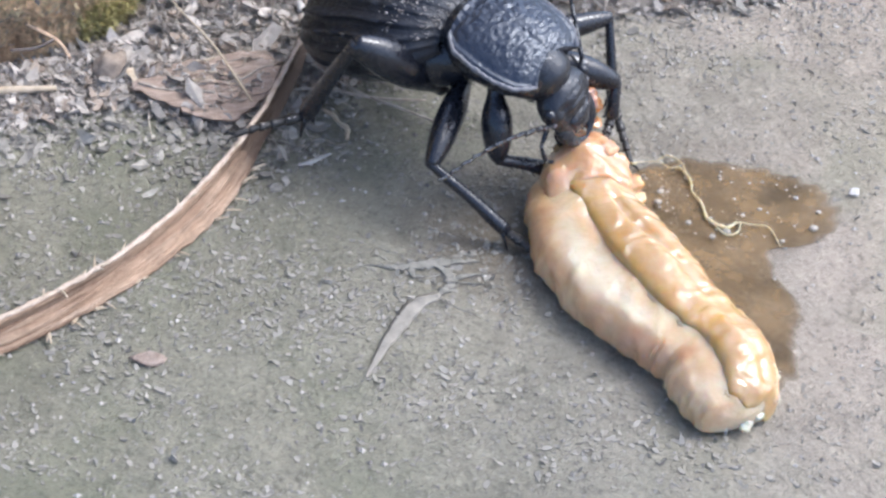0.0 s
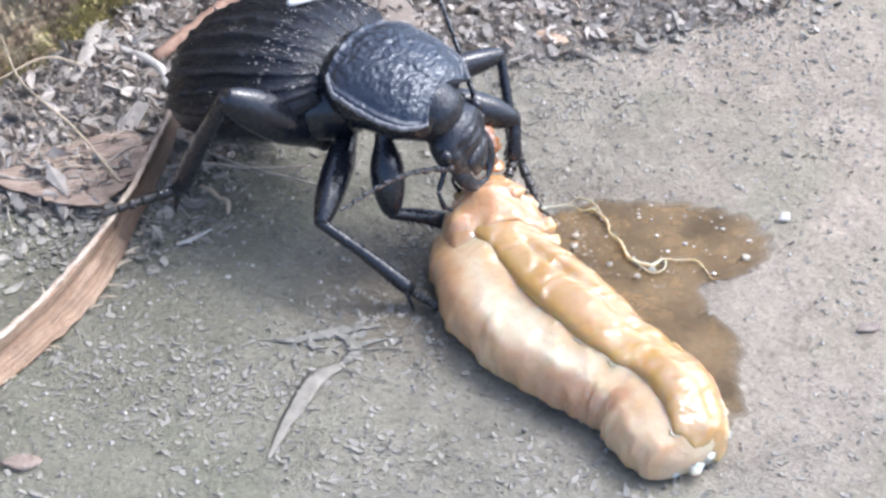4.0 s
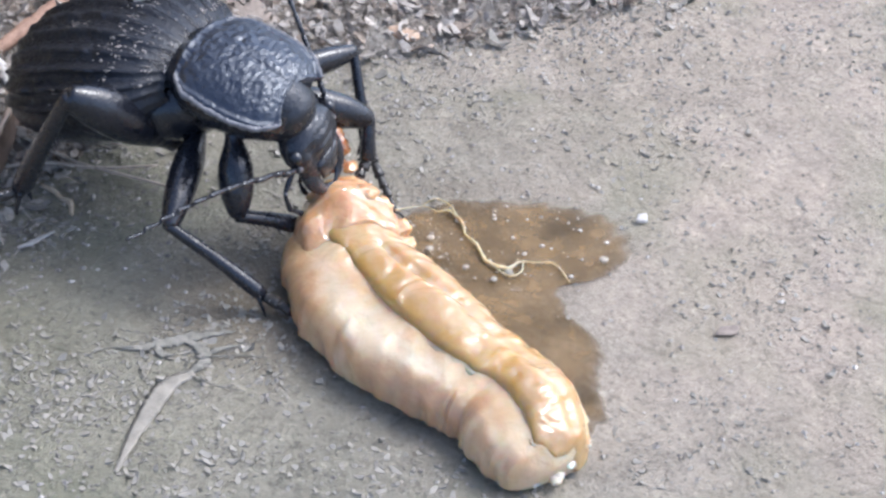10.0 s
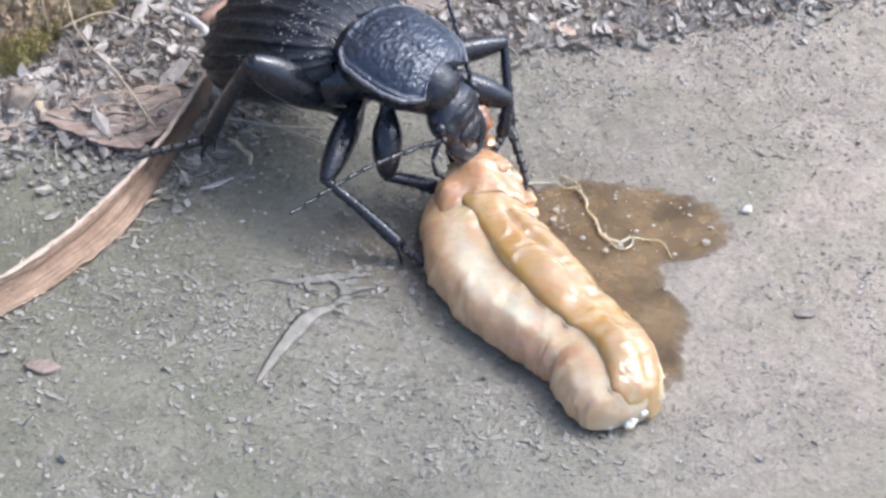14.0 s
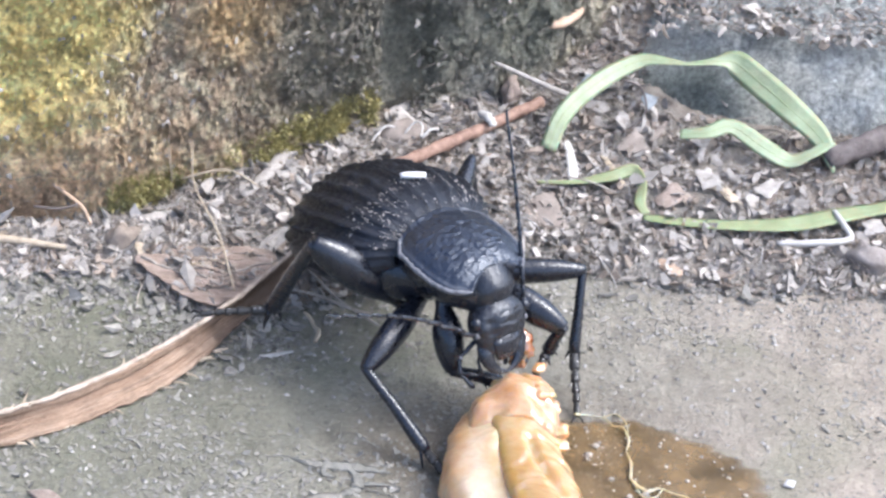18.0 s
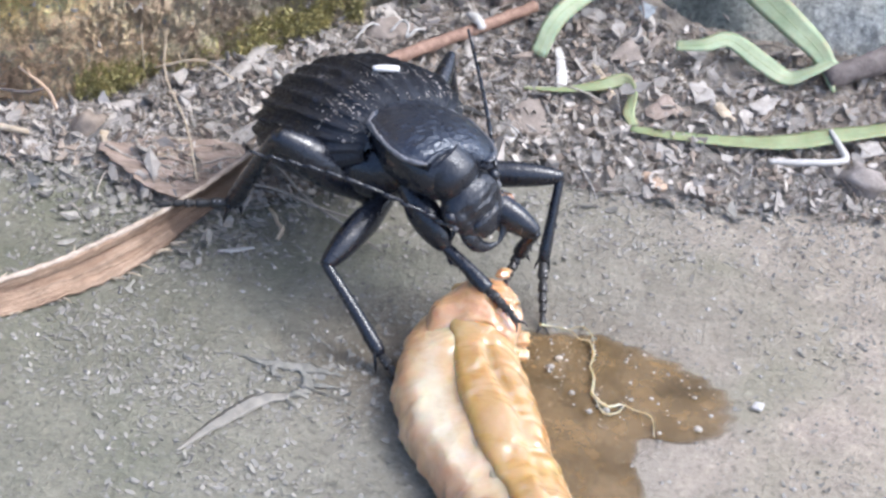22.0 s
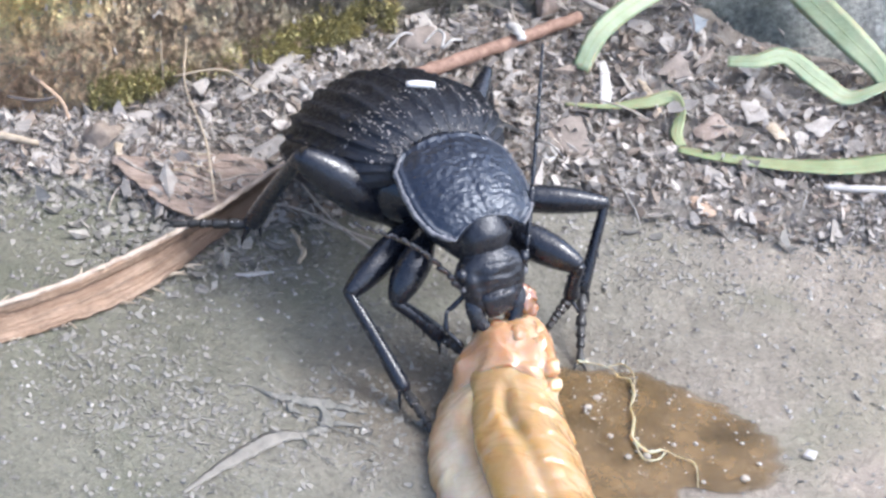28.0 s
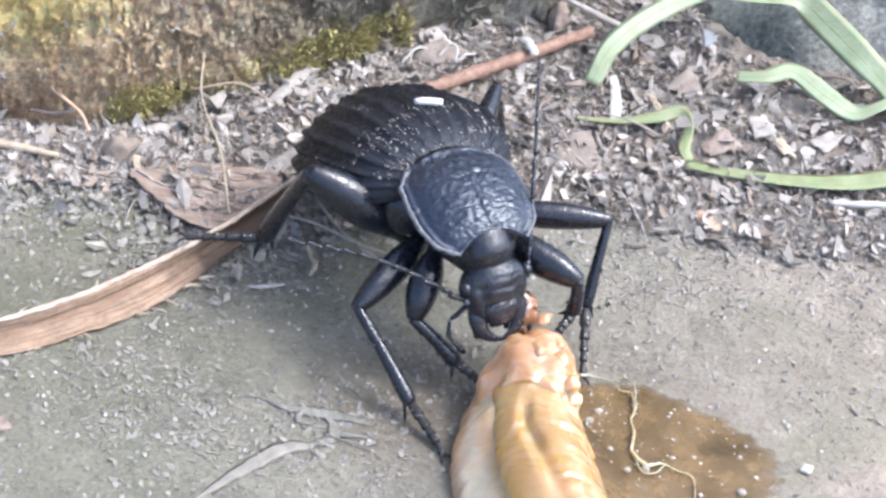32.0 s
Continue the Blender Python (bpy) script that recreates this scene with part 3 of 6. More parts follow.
def relief(q, seed):
    """How far the crumbling stone stands out at a point of its face."""
    n1 = noise.fractal(q * 0.05 + Vector((seed, 0, 0)), 0.9, 2, 4)
    n2 = noise.fractal(q * 0.3 + Vector((seed, 5, 0)), 0.8, 2, 4)
    n3 = noise.noise(q * 0.9 + Vector((seed, 9, 0)))
    return 1.6 * n1 + 0.7 * n2 + 0.32 * n3


def wall_block(name, line, top, depth, mat, label, seed, slope=0.0):
    """A rough stone block whose front face follows a line on the ground."""
    pts = [np.array(p) for p in line]
    run = []
    for a, b in zip(pts, pts[1:]):
        k = max(2, int(np.linalg.norm(b - a) / (0.75 if np.linalg.norm(b) < 100 else 12)))
        run += [a + (b - a) * i / k for i in range(k)]
    run.append(pts[-1])
    rows = []
    for i, p in enumerate(run):
        a, b = run[max(0, i - 2)], run[min(len(run) - 1, i + 2)]
        d = (b - a) / np.linalg.norm(b - a)
        out = Vector((d[1], -d[0], 0))
        end = 1 - step(0, 5, min(i, len(run) - 1 - i) * 0.75)
        ring = []
        heights = list(np.linspace(-6, min(top, 48), int((min(top, 48) + 6) / 0.75))) + ([top] if top > 48 else [])
        for z in heights:
            q = Vector((p[0], p[1], z))
            back = 2.2 * end * end * 2 + 4 * step(top - 8, top, z) ** 2
            ring.append(q + out * (relief(q, seed) - back - slope * max(0.0, z - 2)))
        ring.append(Vector((p[0], p[1], top + 3 * slope)) - out * (depth * 0.5))
        ring.append(Vector((p[0], p[1], top)) - out * depth)
        ring.append(Vector((p[0], p[1], -6)) - out * depth)
        rows.append(ring)
    bm = bmesh.new()
    loft(bm, rows)
    ob = link(name, bm, mat)
    return tagged(ob, label, "stone wall", kind="structure")


wall_left = wall_block("wall_left", WALL_LINE_A, 85, 60, WALL_A, "weathered ochre stone block with moss along its foot", 2)
wall_right = wall_block("wall_right", WALL_LINE_B, 85, 60, WALL_B, "dark damp stone block stained with algae", 8)
wall_gap = wall_block("wall_gap", [(-30, 43.5), (-24, 50.5), (-19, 53.8), (-14, 57)], 85, 40, WALL_B, "dark crumbling fill in the joint between the blocks", 21)
wall_low = wall_block("wall_low", [(3, 63), (9, 60.4), (16, 58.6), (30, 59), (60, 63), (120, 78), (260, 118)], 10.5, 60, WALL_C, "low sloping blue-grey stone behind the grass", 15, 0.85)

# ---- the grub: a soft, half-eaten body lying in its liquid ----
# centre line: x, y, half width, height
GRUB = [(-0.4, -5.5, 3.0, 5.6), (-0.7, -8.0, 4.5, 6.6), (-1.0, -11.2, 5.3, 7.2), (-0.5, -16.3, 5.8, 7.4), (1.0, -20.9, 6.0, 7.3), (4.0, -26.4, 5.7, 7.1), (6.4, -29.8, 5.4, 6.9), (7.7, -32.7, 5.5, 6.8), (8.4, -35.8, 5.2, 6.3), (9.1, -38.2, 4.3, 5.4), (9.5, -39.7, 2.6, 4.2)]
# where the groove between flank and back runs across the body, by its length
GROOVE = [(0.0, -0.5), (0.2, -0.36), (0.27, -0.17), (0.38, -0.17), (0.5, -0.24), (0.6, -0.28), (0.7, -0.16), (0.8, -0.13), (0.9, -0.28), (1.0, -0.1)]
# the chewed end: x, y, half width, height of its top
TORN = [(1.2, -3.4, 1.4, 5.8), (0.9, -4.5, 2.4, 6.7), (0.5, -5.8, 3.1, 7.3), (-0.1, -7.0, 4.0, 7.9), (-0.7, -9.6, 4.8, 7.5), (-0.9, -11.5, 4.8, 7.0), (-0.8, -12.5, 4.1, 6.3)]
GRUB_SEAT = Vector((3, -24, 0))


def skin(rings, u_of):
    """A closed skin over rings with coordinates across and along it."""
    bm = bmesh.new()
    loft(bm, rings)
    uv = bm.loops.layers.uv.new("across")
    bm.verts.index_update()
    k = len(rings[0])
    for f in bm.faces:
        for loop in f.loops:
            i, j = divmod(loop.vert.index, k)
            loop[uv].uv = (u_of(j), i / (len(rings) - 1))
    return bm


def build_grub():
    root = new("grub")
    root.location = GRUB_SEAT * MM
    tagged(root, "pale orange soft-bodied grub half eaten, lying wet on the slab", "grub")
    line = smooth_line(GRUB, 16)
    n = len(line)

    def side_of(way, i):
        a, b = way[max(0, i - 1)], way[min(len(way) - 1, i + 1)]
        d = Vector((b[0] - a[0], b[1] - a[1], 0)).normalized()
        return Vector((-d.y, d.x, 0))

    def closing(t, first, last, span):
        """How full the body is near its rounded ends."""
        k = min(1.0, max(0.0, min(t - first, last - t)) / span)
        return math.sqrt(max(0.004, 1 - (1 - k) ** 2))

    def groove_at(t):
        return float(np.interp(t, [p[0] for p in GROOVE], [p[1] for p in GROOVE])) + 0.02 * noise.noise(Vector((t * 22, 0, 8)))

    def bulge_at(t):
        """How far the flank swells or shrinks along the body."""
        return float(np.interp(t, [0.08, 0.2, 0.36, 0.5, 0.6, 0.9, 1.0], [1.0, 1.09, 1.06, 0.95, 0.92, 0.90, 1.0]))

    def flank_ring(i, k=72):
        """The broad pale flank: flat below, a sunken field beside the groove, a rolled, wrinkled margin."""
        x, y, w, h = line[i]
        u, t = side_of(line, i), i / (n - 1)
        full = closing(t, -0.01, 1.0, 0.08)
        ring = []
        for j in range(k):
            a = 2 * math.pi * j / k
            c, z = math.cos(a), math.sin(a)
            off = math.copysign(abs(c) ** (0.8 if c > 0 else 0.62), c)
            margin = step(0.45, 0.95, -off)
            seg = 0.05 * noise.noise(Vector((t * 15, off, 1))) + 0.075 * margin * noise.noise(Vector((t * 46, z * 1.5, 4))) + 0.02 * margin * noise.noise(Vector((t * 120, z * 4, 2)))
            pinch = 0.10 * math.exp(-((t - 0.675) / 0.026) ** 2) if c < 0 else 0.0
            up = 0.34 + 0.5 * z ** 0.66 if z > 0 else 0.34 - 0.34 * abs(z) ** 0.55
            up *= 1 - 0.24 * max(0.0, -off) ** 2
            top = max(0.0, z)
            field = 0.03 * math.exp(-((off + 0.48) / 0.26) ** 2) * step(0.16, 0.3, t) * (1 - 0.75 * step(0.56, 0.66, t) * (1 - step(0.74, 0.8, t)))
            roll = 0.025 * math.exp(-((off + 0.84) / 0.16) ** 2) * (1 + 1.3 * noise.noise(Vector((t * 30, 1, 6))))
            fold = -0.04 * math.exp(-((t - 0.675 - 0.03 * off) / 0.018) ** 2) * step(0.1, 0.6, -off)
            puff = 0.45 * noise.fractal(Vector((x * 0.2 + off, y * 0.3, 3)), 1.0, 2, 2) + 0.13 * noise.fractal(Vector((x * 0.9 + off * 5, y * 0.9, 5)), 0.8, 2, 3) * (0.4 + margin)
            ring.append(Vector((x, y, 0)) + u * (off * w * (1 + seg - pinch) * (bulge_at(t) if c < 0 else 1.0) * full) + Vector((0, 0, ((up + (roll + fold - field) * top) * h + puff * top - 2.2) * full + 2.2)) - GRUB_SEAT)
        return ring

    def back_ring(i, k=64):
        """The golden back: a soft roll from the groove to the far margin, in shallow folds."""
        x, y, w, h = line[i]
        u, t = side_of(line, i), i / (n - 1)
        full = closing(t, 0.15, 0.988, 0.07)
        g = groove_at(t)
        far = 1.0 + 0.14 * step(0.2, 0.3, t) * (1 - step(0.45, 0.68, t)) + 0.05 * noise.noise(Vector((t * 30, 2, 2))) + 0.03 * noise.noise(Vector((t * 70, 2, 5)))
        mid, half = (g + far) / 2, (far - g) / 2
        ring = []
        for j in range(k):
            a = 2 * math.pi * j / k
            c, z = -math.cos(a), math.sin(a)
            rise = (c + 1) / 2
            low = h * 0.73 * (1 - rise) + 0.7 * rise
            crest = h * (1.02 - 0.05 * rise + 0.05 * math.sin(t * 17 + 1) + 0.035 * noise.noise(Vector((t * 12, c, 3))))
            ripple = abs(math.sin(t * 48 + 1.6 * c + 2.2 * noise.noise(Vector((t * 7, c, 4))))) ** 0.6
            calm = 0.15 + 0.85 * step(-0.1, 0.4, noise.noise(Vector((t * 9, c * 0.8, 11))))
            crest -= 0.14 * (1 - ripple) * calm * (1 - step(-0.3, 0.3, c)) + 0.045 * noise.noise(Vector((t * 80, c * 4, 7)))
            where = mid + half * c
            crest -= (0.4 + 0.6 * (1 - step(0.36, 0.46, t))) * math.exp(-((where - 0.46 - 0.05 * math.sin(t * 17)) / 0.075) ** 2) * step(0.2, 0.3, t) * (1 - step(0.85, 0.95, t)) + 0.5 * step(0.4, 0.6, where)
            if z >= 0:
                zz = low + (crest - low) * (z ** (0.5 if c < 0 else 0.72)) * full
            else:
                zz = low - (low - 0.3) * 0.5 * -z
            o = mid + half * math.copysign(abs(c) ** 0.9, c) * (0.55 + 0.45 * full)
            ring.append(Vector((x, y, 0)) + u * (o * w) + Vector((0, 0, zz)) - GRUB_SEAT)
        return ring

    def torn_ring(way, i, k=56):
        """The chewed end: a wet, lumpy neck whose loose lip laps over the back."""
        x, y, w, top = way[i]
        u, t = side_of(way, i), i / (len(way) - 1)
        full = closing(t, -0.03, 1.0, 0.16)
        ring = []
        for j in range(k):
            a = 2 * math.pi * j / k
            c, z = math.cos(a), math.sin(a)
            q = Vector((c * w * 0.35, z * 1.4, t * 4.2))
            lobe = 1 + 0.10 * noise.noise(q) + 0.06 * noise.noise(q * 2.3 + Vector((4, 0, 0))) + 0.03 * noise.noise(q * 5.5)
            lip = 0.8 * step(0.55, 1.0, t) * noise.noise(Vector((c * 1.6, z * 1.6, 7.0)))
            high = (top - 3.2) * lobe * z ** 0.75 * full if z > 0 else 3.0 * z * full
            high *= 1 - 0.22 * max(0.0, -c) * step(0.5, 0.9, t)
            ring.append(Vector((x, y, 0)) + Vector((u.y, -u.x, 0)) * lip + u * (c * w * lobe * (0.6 + 0.4 * full)) + Vector((0, 0, 3.2 + high)) - GRUB_SEAT)
        return ring

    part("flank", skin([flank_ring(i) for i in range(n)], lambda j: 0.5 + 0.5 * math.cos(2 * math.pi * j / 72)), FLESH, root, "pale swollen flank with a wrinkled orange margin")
    first, last = int(0.16 * n), int(0.985 * n)
    part("back", skin([back_ring(i) for i in range(first, last)], lambda j: 0.5 - 0.5 * math.cos(2 * math.pi * j / 64)), FLESH_GOLD, root, "golden translucent ridge with soft folds")
    # A pale glossy tube, added along the groove to carry its glints.
    seam = []
    for i in range(int(0.24 * n), int(0.93 * n), 3):
        x, y, w, h = line[i]
        t = i / (n - 1)
        p = Vector((x, y, 0)) + side_of(line, i) * ((groove_at(t) - 0.035) * w) - GRUB_SEAT
        seam.append((p.x, p.y, h * 0.775, 0.16 + 0.13 * noise.noise(Vector((t * 60, 3, 1)))))
    bm = bmesh.new()
    tube(bm, seam, 8, 3, 0.5)
    part("glint_seam", bm, FLESH_PALE, root, "added glossy tube for the glints between flank and ridge")
    way = smooth_line(TORN, 12)
    bm = bmesh.new()
    loft(bm, [torn_ring(way, i) for i in range(len(way))])
    part("torn_end", bm, FLESH_WET, root, "wet chewed orange end")
    rng = random.Random(8)
    lobes = [((-2.4, -6.2, 6.2), 0.9), ((-2.9, -7.4, 6.0), 0.65), ((3.0, -8.0, 5.7), 0.9), ((3.9, -9.8, 4.7), 1.0), ((4.3, -11.2, 3.8), 0.85), ((2.2, -5.8, 5.7), 0.9), ((0.2, -4.6, 6.0), 0.9), ((3.5, -12.0, 4.6), 0.65)]
    lobes += [((0.6 + rng.gauss(0, 1.2), -7.5 + rng.gauss(0, 1.6), 7.1), 0.6 + 0.5 * rng.random()) for _ in range(3)]
    for k, (p, r) in enumerate(lobes):
        bm = bmesh.new()
        lump(bm, Vector(p) - GRUB_SEAT, (r * 1.25, r, r * 0.7), k + 3, 0.35, 14, 20, 0.9 * k)
        part("flesh_lobe", bm, FLESH_PALE if k in (0, 1, 3, 4, 7) else FLESH_WET, root)
    for k, (x, y, z, r) in enumerate([(11.7, -37.2, 2.3, 0.9), (11.0, -38.3, 1.7, 0.8), (9.6, -39.0, 1.2, 0.7), (7.6, -38.9, 1.0, 0.7), (12.6, -35.2, 2.6, 0.6), (12.8, -32.6, 2.8, 0.5)]):
        bm = bmesh.new()
        lump(bm, Vector((x, y, z)) - GRUB_SEAT, (r * 1.6, r * 1.15, r * 0.75), k + 31, 0.45, 12, 16, 0.8 * k)
        part("pale_lobe", bm, FRINGE, root, "whitish wet flesh at the blunt end")
    return root


grub = build_grub()


def build_puddle():
    """A thin film of liquid with an uneven outline."""
    rim = [(6, -3), (12, -1.8), (18.5, -3.2), (23, -5.6), (25.6, -9.3), (24.2, -13.4), (21, -15.2), (17.4, -15.6), (17.2, -19), (18.6, -24), (16.8, -28.5), (16.6, -32), (12, -35), (6, -33), (2, -28), (-1.5, -22), (-2.5, -16), (-2.5, -10), (0, -6), (3, -4)]
    line = smooth_line([(*p, 0) for p in rim + rim[:1]], 8)[:-1]
    cx, cy = 6, -15
    bm = bmesh.new()
    rings = []
    for s, z in ((1.02, 0.03), (0.985, 0.08), (0.94, 0.12), (0.8, 0.16), (0.5, 0.18), (0.2, 0.2)):
        ring = []
        for i, p in enumerate(line):
            j = 1 + 0.06 * noise.noise(Vector((p[0] * 0.5, p[1] * 0.5, 2))) + 0.045 * noise.noise(Vector((p[0] * 1.3, p[1] * 1.3, 4)))
            ring.append(Vector((cx + (p[0] - cx) * s * j, cy + (p[1] - cy) * s * j, z)))
        rings.append(ring)
    loft(bm, rings)
    uv = bm.loops.layers.uv.new("film")
    bm.verts.index_update()
    for f in bm.faces:
        for loop in f.loops:
            loop[uv].uv = ((0.15, 0.65, 1.0, 1.0, 1.0, 1.0)[loop.vert.index // len(line)], 0)
    return tagged(link("puddle", bm, LIQUID), "thin brown puddle of liquid on the stone slab", "puddle")


puddle = build_puddle()

# ---- the beetle ----
# body, shield and head: x, y, z, heading, pitch and roll by time
BODY = [(0, -17.8, 8.9, 11.8, -46, 23, 0), (13.5, -17.8, 8.9, 11.8, -46, 23, 0), (18, -17.8, 9.2, 12.2, -46, 22, 1), (20, -17.9, 9.4, 12.2, -45, 22, 1), (22, -17.6, 9.4, 12.1, -44, 22.5, 0), (23, -17.0, 9.2, 12.0, -45, 23, 0), (24.5, -17.0, 9.2, 12.0, -46, 23.5, 1), (31, -17.1, 9.5, 12.2, -46, 23.5, 1), (32, -17.1, 9.5, 12.2, -46, 23.5, 1)]
PRON = [(0, -7.9, -3.4, 17.8, -41, -14, 8), (13.5, -7.9, -3.3, 17.8, -41, -13.5, 8), (16, -8.2, -1.8, 17.6, -40, -11, 1), (18, -8.2, -0.9, 17.6, -39, -6, 3), (20, -8.8, -0.5, 17.8, -39, -7.5, -3), (21, -8.5, -0.3, 18.2, -52, -10, -8), (21.5, -8.2, -0.3, 18.3, -53, -5, -9), (22, -7.9, -0.2, 18.6, -53, 3, -9), (22.5, -7.4, -1.6, 17.2, -50, -17, -6), (23, -6.9, -2.6, 16.5, -46, -20, -2), (24.5, -7.2, -2.8, 16.6, -50, -18, 0), (27.5, -7.4, -2.2, 16.8, -50, -17, 2), (31, -7.6, -1.7, 17.0, -48, -17.2, 3), (32, -7.6, -1.8, 17.0, -48, -17.2, 3)]
# the mouth's place by time; the neck sits in the shield
MOUTH = [(0, -0.1, -6.9, 8.6), (2, 0.5, -6.9, 8.6), (6, -1.0, -6.5, 8.6), (9, -1.0, -6.4, 8.6), (13, -0.4, -6.9, 8.6), (16, -0.2, -5.9, 8.6), (17, -0.3, -6.8, 8.6), (18, -1.6, -6.8, 8.6), (19, -0.1, -6.7, 8.6), (19.5, 0.2, -5.7, 8.6), (20, -0.8, -6.6, 8.6), (20.5, -0.5, -3.6, 8.8), (21, -1.0, -3.4, 8.8), (21.5, -0.6, -3.2, 10.0), (22, 0.2, -3.6, 11.0), (22.5, -1.3, -8.0, 8.4), (23, -1.4, -10.4, 8.4), (24, -2.0, -10.9, 8.4), (24.5, -1.5, -10.2, 8.4), (25, -2.3, -8.6, 8.2), (27.5, -1.9, -8.3, 8.2), (28, -1.6, -8.3, 8.2), (29, -2.4, -7.2, 8.2), (31, -1.6, -6.9, 8.2), (32, -2.2, -6.9, 8.2)]


def at_time(rows, t):
    return [float(np.interp(t, [r[0] for r in rows], [r[k] for r in rows])) for k in range(1, len(rows[0]))]


def frame_of(x, y, z, heading, pitch, roll):
    """A pose in millimetres: x forward along the heading, nose up by pitch."""
    m = Matrix.Rotation(radians(heading), 4, "Z") @ Matrix.Rotation(radians(-pitch), 4, "Y") @ Matrix.Rotation(radians(roll), 4, "X")
    m.translation = Vector((x, y, z)) * MM
    return m


def head_frame(pron, mouth):
    """The head's pose: from the neck in the shield towards the mouth, level with the shield."""
    neck = pron @ (Vector((3.5, 0, -1.0)) * MM)
    x = (Vector(mouth) * MM - neck).normalized()
    y = pron.to_3x3() @ Vector((0, 1, 0))
    y = (y - x * y.dot(x)).normalized()
    m = Matrix((x, y, x.cross(y))).transposed().to_4x4()
    m.translation = neck
    return m


def rod_pose(a, b, up=(0, 0, 1)):
    """The pose, in millimetres, of a limb that runs from a to b along its x axis."""
    x = (Vector(b) - Vector(a)).normalized()
    y = Vector(up).cross(x).normalized()
    m = Matrix((x, y, x.cross(y))).transposed().to_4x4()
    m.translation = Vector(a) * MM
    return m


def build_elytron(side, root):
    """One wing case: a ridged half dome, 22 mm long."""
    bm = bmesh.new()
    nu, nv = 130, 190
    grid = []
    for i in range(nu + 1):
        t = i / nu
        x = -10.7 + 21.3 * t
        s = x / (11.2 if x > 0 else 10.5)
        w = 9.6 * max(0.0, 1 - abs(s) ** (3.6 if s > 0 else 2.2)) ** (0.42 if s > 0 else 0.5)
        w = max(w, 5.6 * step(0.5, 0.9, s))
        h = 6.7 * max(0.0, 1 - abs(s * 0.985) ** 2.4) ** 0.5
        row = []
        for j in range(nv + 1):
            v = j / nv * radians(103)
            wander = 0.3 * noise.noise(Vector((x * 0.25, v * 3, side)))
            ridge = abs(math.cos(v * 13.5 + wander)) ** 4.0
            rib = int((v * 13.5 + wander) / math.pi + 0.5)
            chain = noise.noise(Vector((x * 0.75, rib * 5.7 + side * 20, 1)))
            ridge *= 0.72 + 0.5 * chain if rib % 2 else 0.95 + 0.25 * chain
            pit = 0.3 * abs(noise.noise(Vector((x * 2.2, v * 22, 7 + side)))) + 0.12 * noise.noise(Vector((x * 5.0, v * 45, 3)))
            fade = (1 - 0.3 * step(4, 9, x)) * (1 - 0.85 * step(1.35 - 0.35 * step(2, 7, x), 1.75, v))
            r = 1 + 0.085 * (ridge - pit) * fade * step(0.25, 0.8, w / 9.6)
            y, z = math.sin(v) * w * r, math.cos(v) * h * r
            row.append(bm.verts.new((x, side * (y + 0.04), z if z > 0 else z * 0.9)))
        grid.append(row)
    for a, b in zip(grid, grid[1:]):
        for j in range(nv):
            bm.faces.new((a[j], a[j + 1], b[j + 1], b[j]))
    bmesh.ops.remove_doubles(bm, verts=bm.verts, dist=0.01)
    return part("elytron", bm, ELYTRA, root)


def build_dust(root, elytra):
    """Short pale streaks on the ridges and a few dots, all stuck to the wing cases."""
    rng = random.Random(77)
    verts, faces = [], []
    for ob in elytra:
        me = ob.data
        high = [v for v in me.vertices if v.co.z > 0.001]
        for k in range(420):
            v = rng.choice(high if k % 5 else [q for q in high if q.co.x > 0.0055])
            p, nrm = v.co / MM, v.normal
            if noise.noise(p * 0.45) + 0.12 * (p.x - 4) * 0.5 < 0.1:
                continue
            if nrm.z < 0:
                nrm = -nrm
            along = Vector((1, rng.gauss(0, 0.12), 0))
            along = (along - nrm * along.dot(nrm)).normalized()
            across = nrm.cross(along)
            ln, wd = (0.12 + 0.6 * rng.random() ** 3, 0.035 + 0.05 * rng.random()) if k % 5 else (0.1 + 0.22 * rng.random() ** 2, 0.08 + 0.16 * rng.random() ** 2)
            base = len(verts)
            c = p + nrm * 0.03
            for q in (along * ln, across * wd, along * -ln, across * -wd, nrm * 0.09, nrm * -0.09):
                verts.append(tuple(c + q))
            faces += [tuple(base + i for i in f) for f in ((0, 1, 4), (1, 2, 4), (2, 3, 4), (3, 0, 4), (1, 0, 5), (2, 1, 5), (3, 2, 5), (0, 3, 5))]
    ob = from_arrays("dust", verts, faces, DUST)
    ob.parent = root
    return tagged(ob, "pale dust specks on the wing cases", kind="stuff")


def build_abdomen(root):
    bm = bmesh.new()
    rings = []
    for i in range(41):
        t = i / 40
        x = -10.3 + 21.8 * t
        s = x / (11.4 if x > 0 else 10.6)
        w = 9.3 * max(0.02, 1 - abs(s) ** 2.3) ** 0.5
        h = 6.2 * max(0.02, 1 - abs(s) ** 2.6) ** 0.5 * (1 + 0.025 * math.cos(t * 40))
        rings.append([(x, w * math.cos(a), (h * 0.9 if math.sin(a) > 0 else h * 0.92) * math.sin(a)) for a in (2 * math.pi * k / 32 for k in range(32))])
    loft(bm, rings)
    part("abdomen", bm, CHITIN, root, "glossy black underside in segments")
    bm = bmesh.new()
    loft(bm, [[(x, w * math.cos(a), -2.0 + h * math.sin(a)) for a in (2 * math.pi * k / 28 for k in range(28))] for x, w, h in ((1.5, 4.5, 2.5), (3.5, 6.6, 3.8), (6.5, 7.2, 4.3), (9.5, 6.4, 4.0), (11.6, 4.6, 3.2), (12.8, 3.0, 2.2))])
    part("metathorax", bm, CHITIN, root, "black breastplate from which the legs spring")


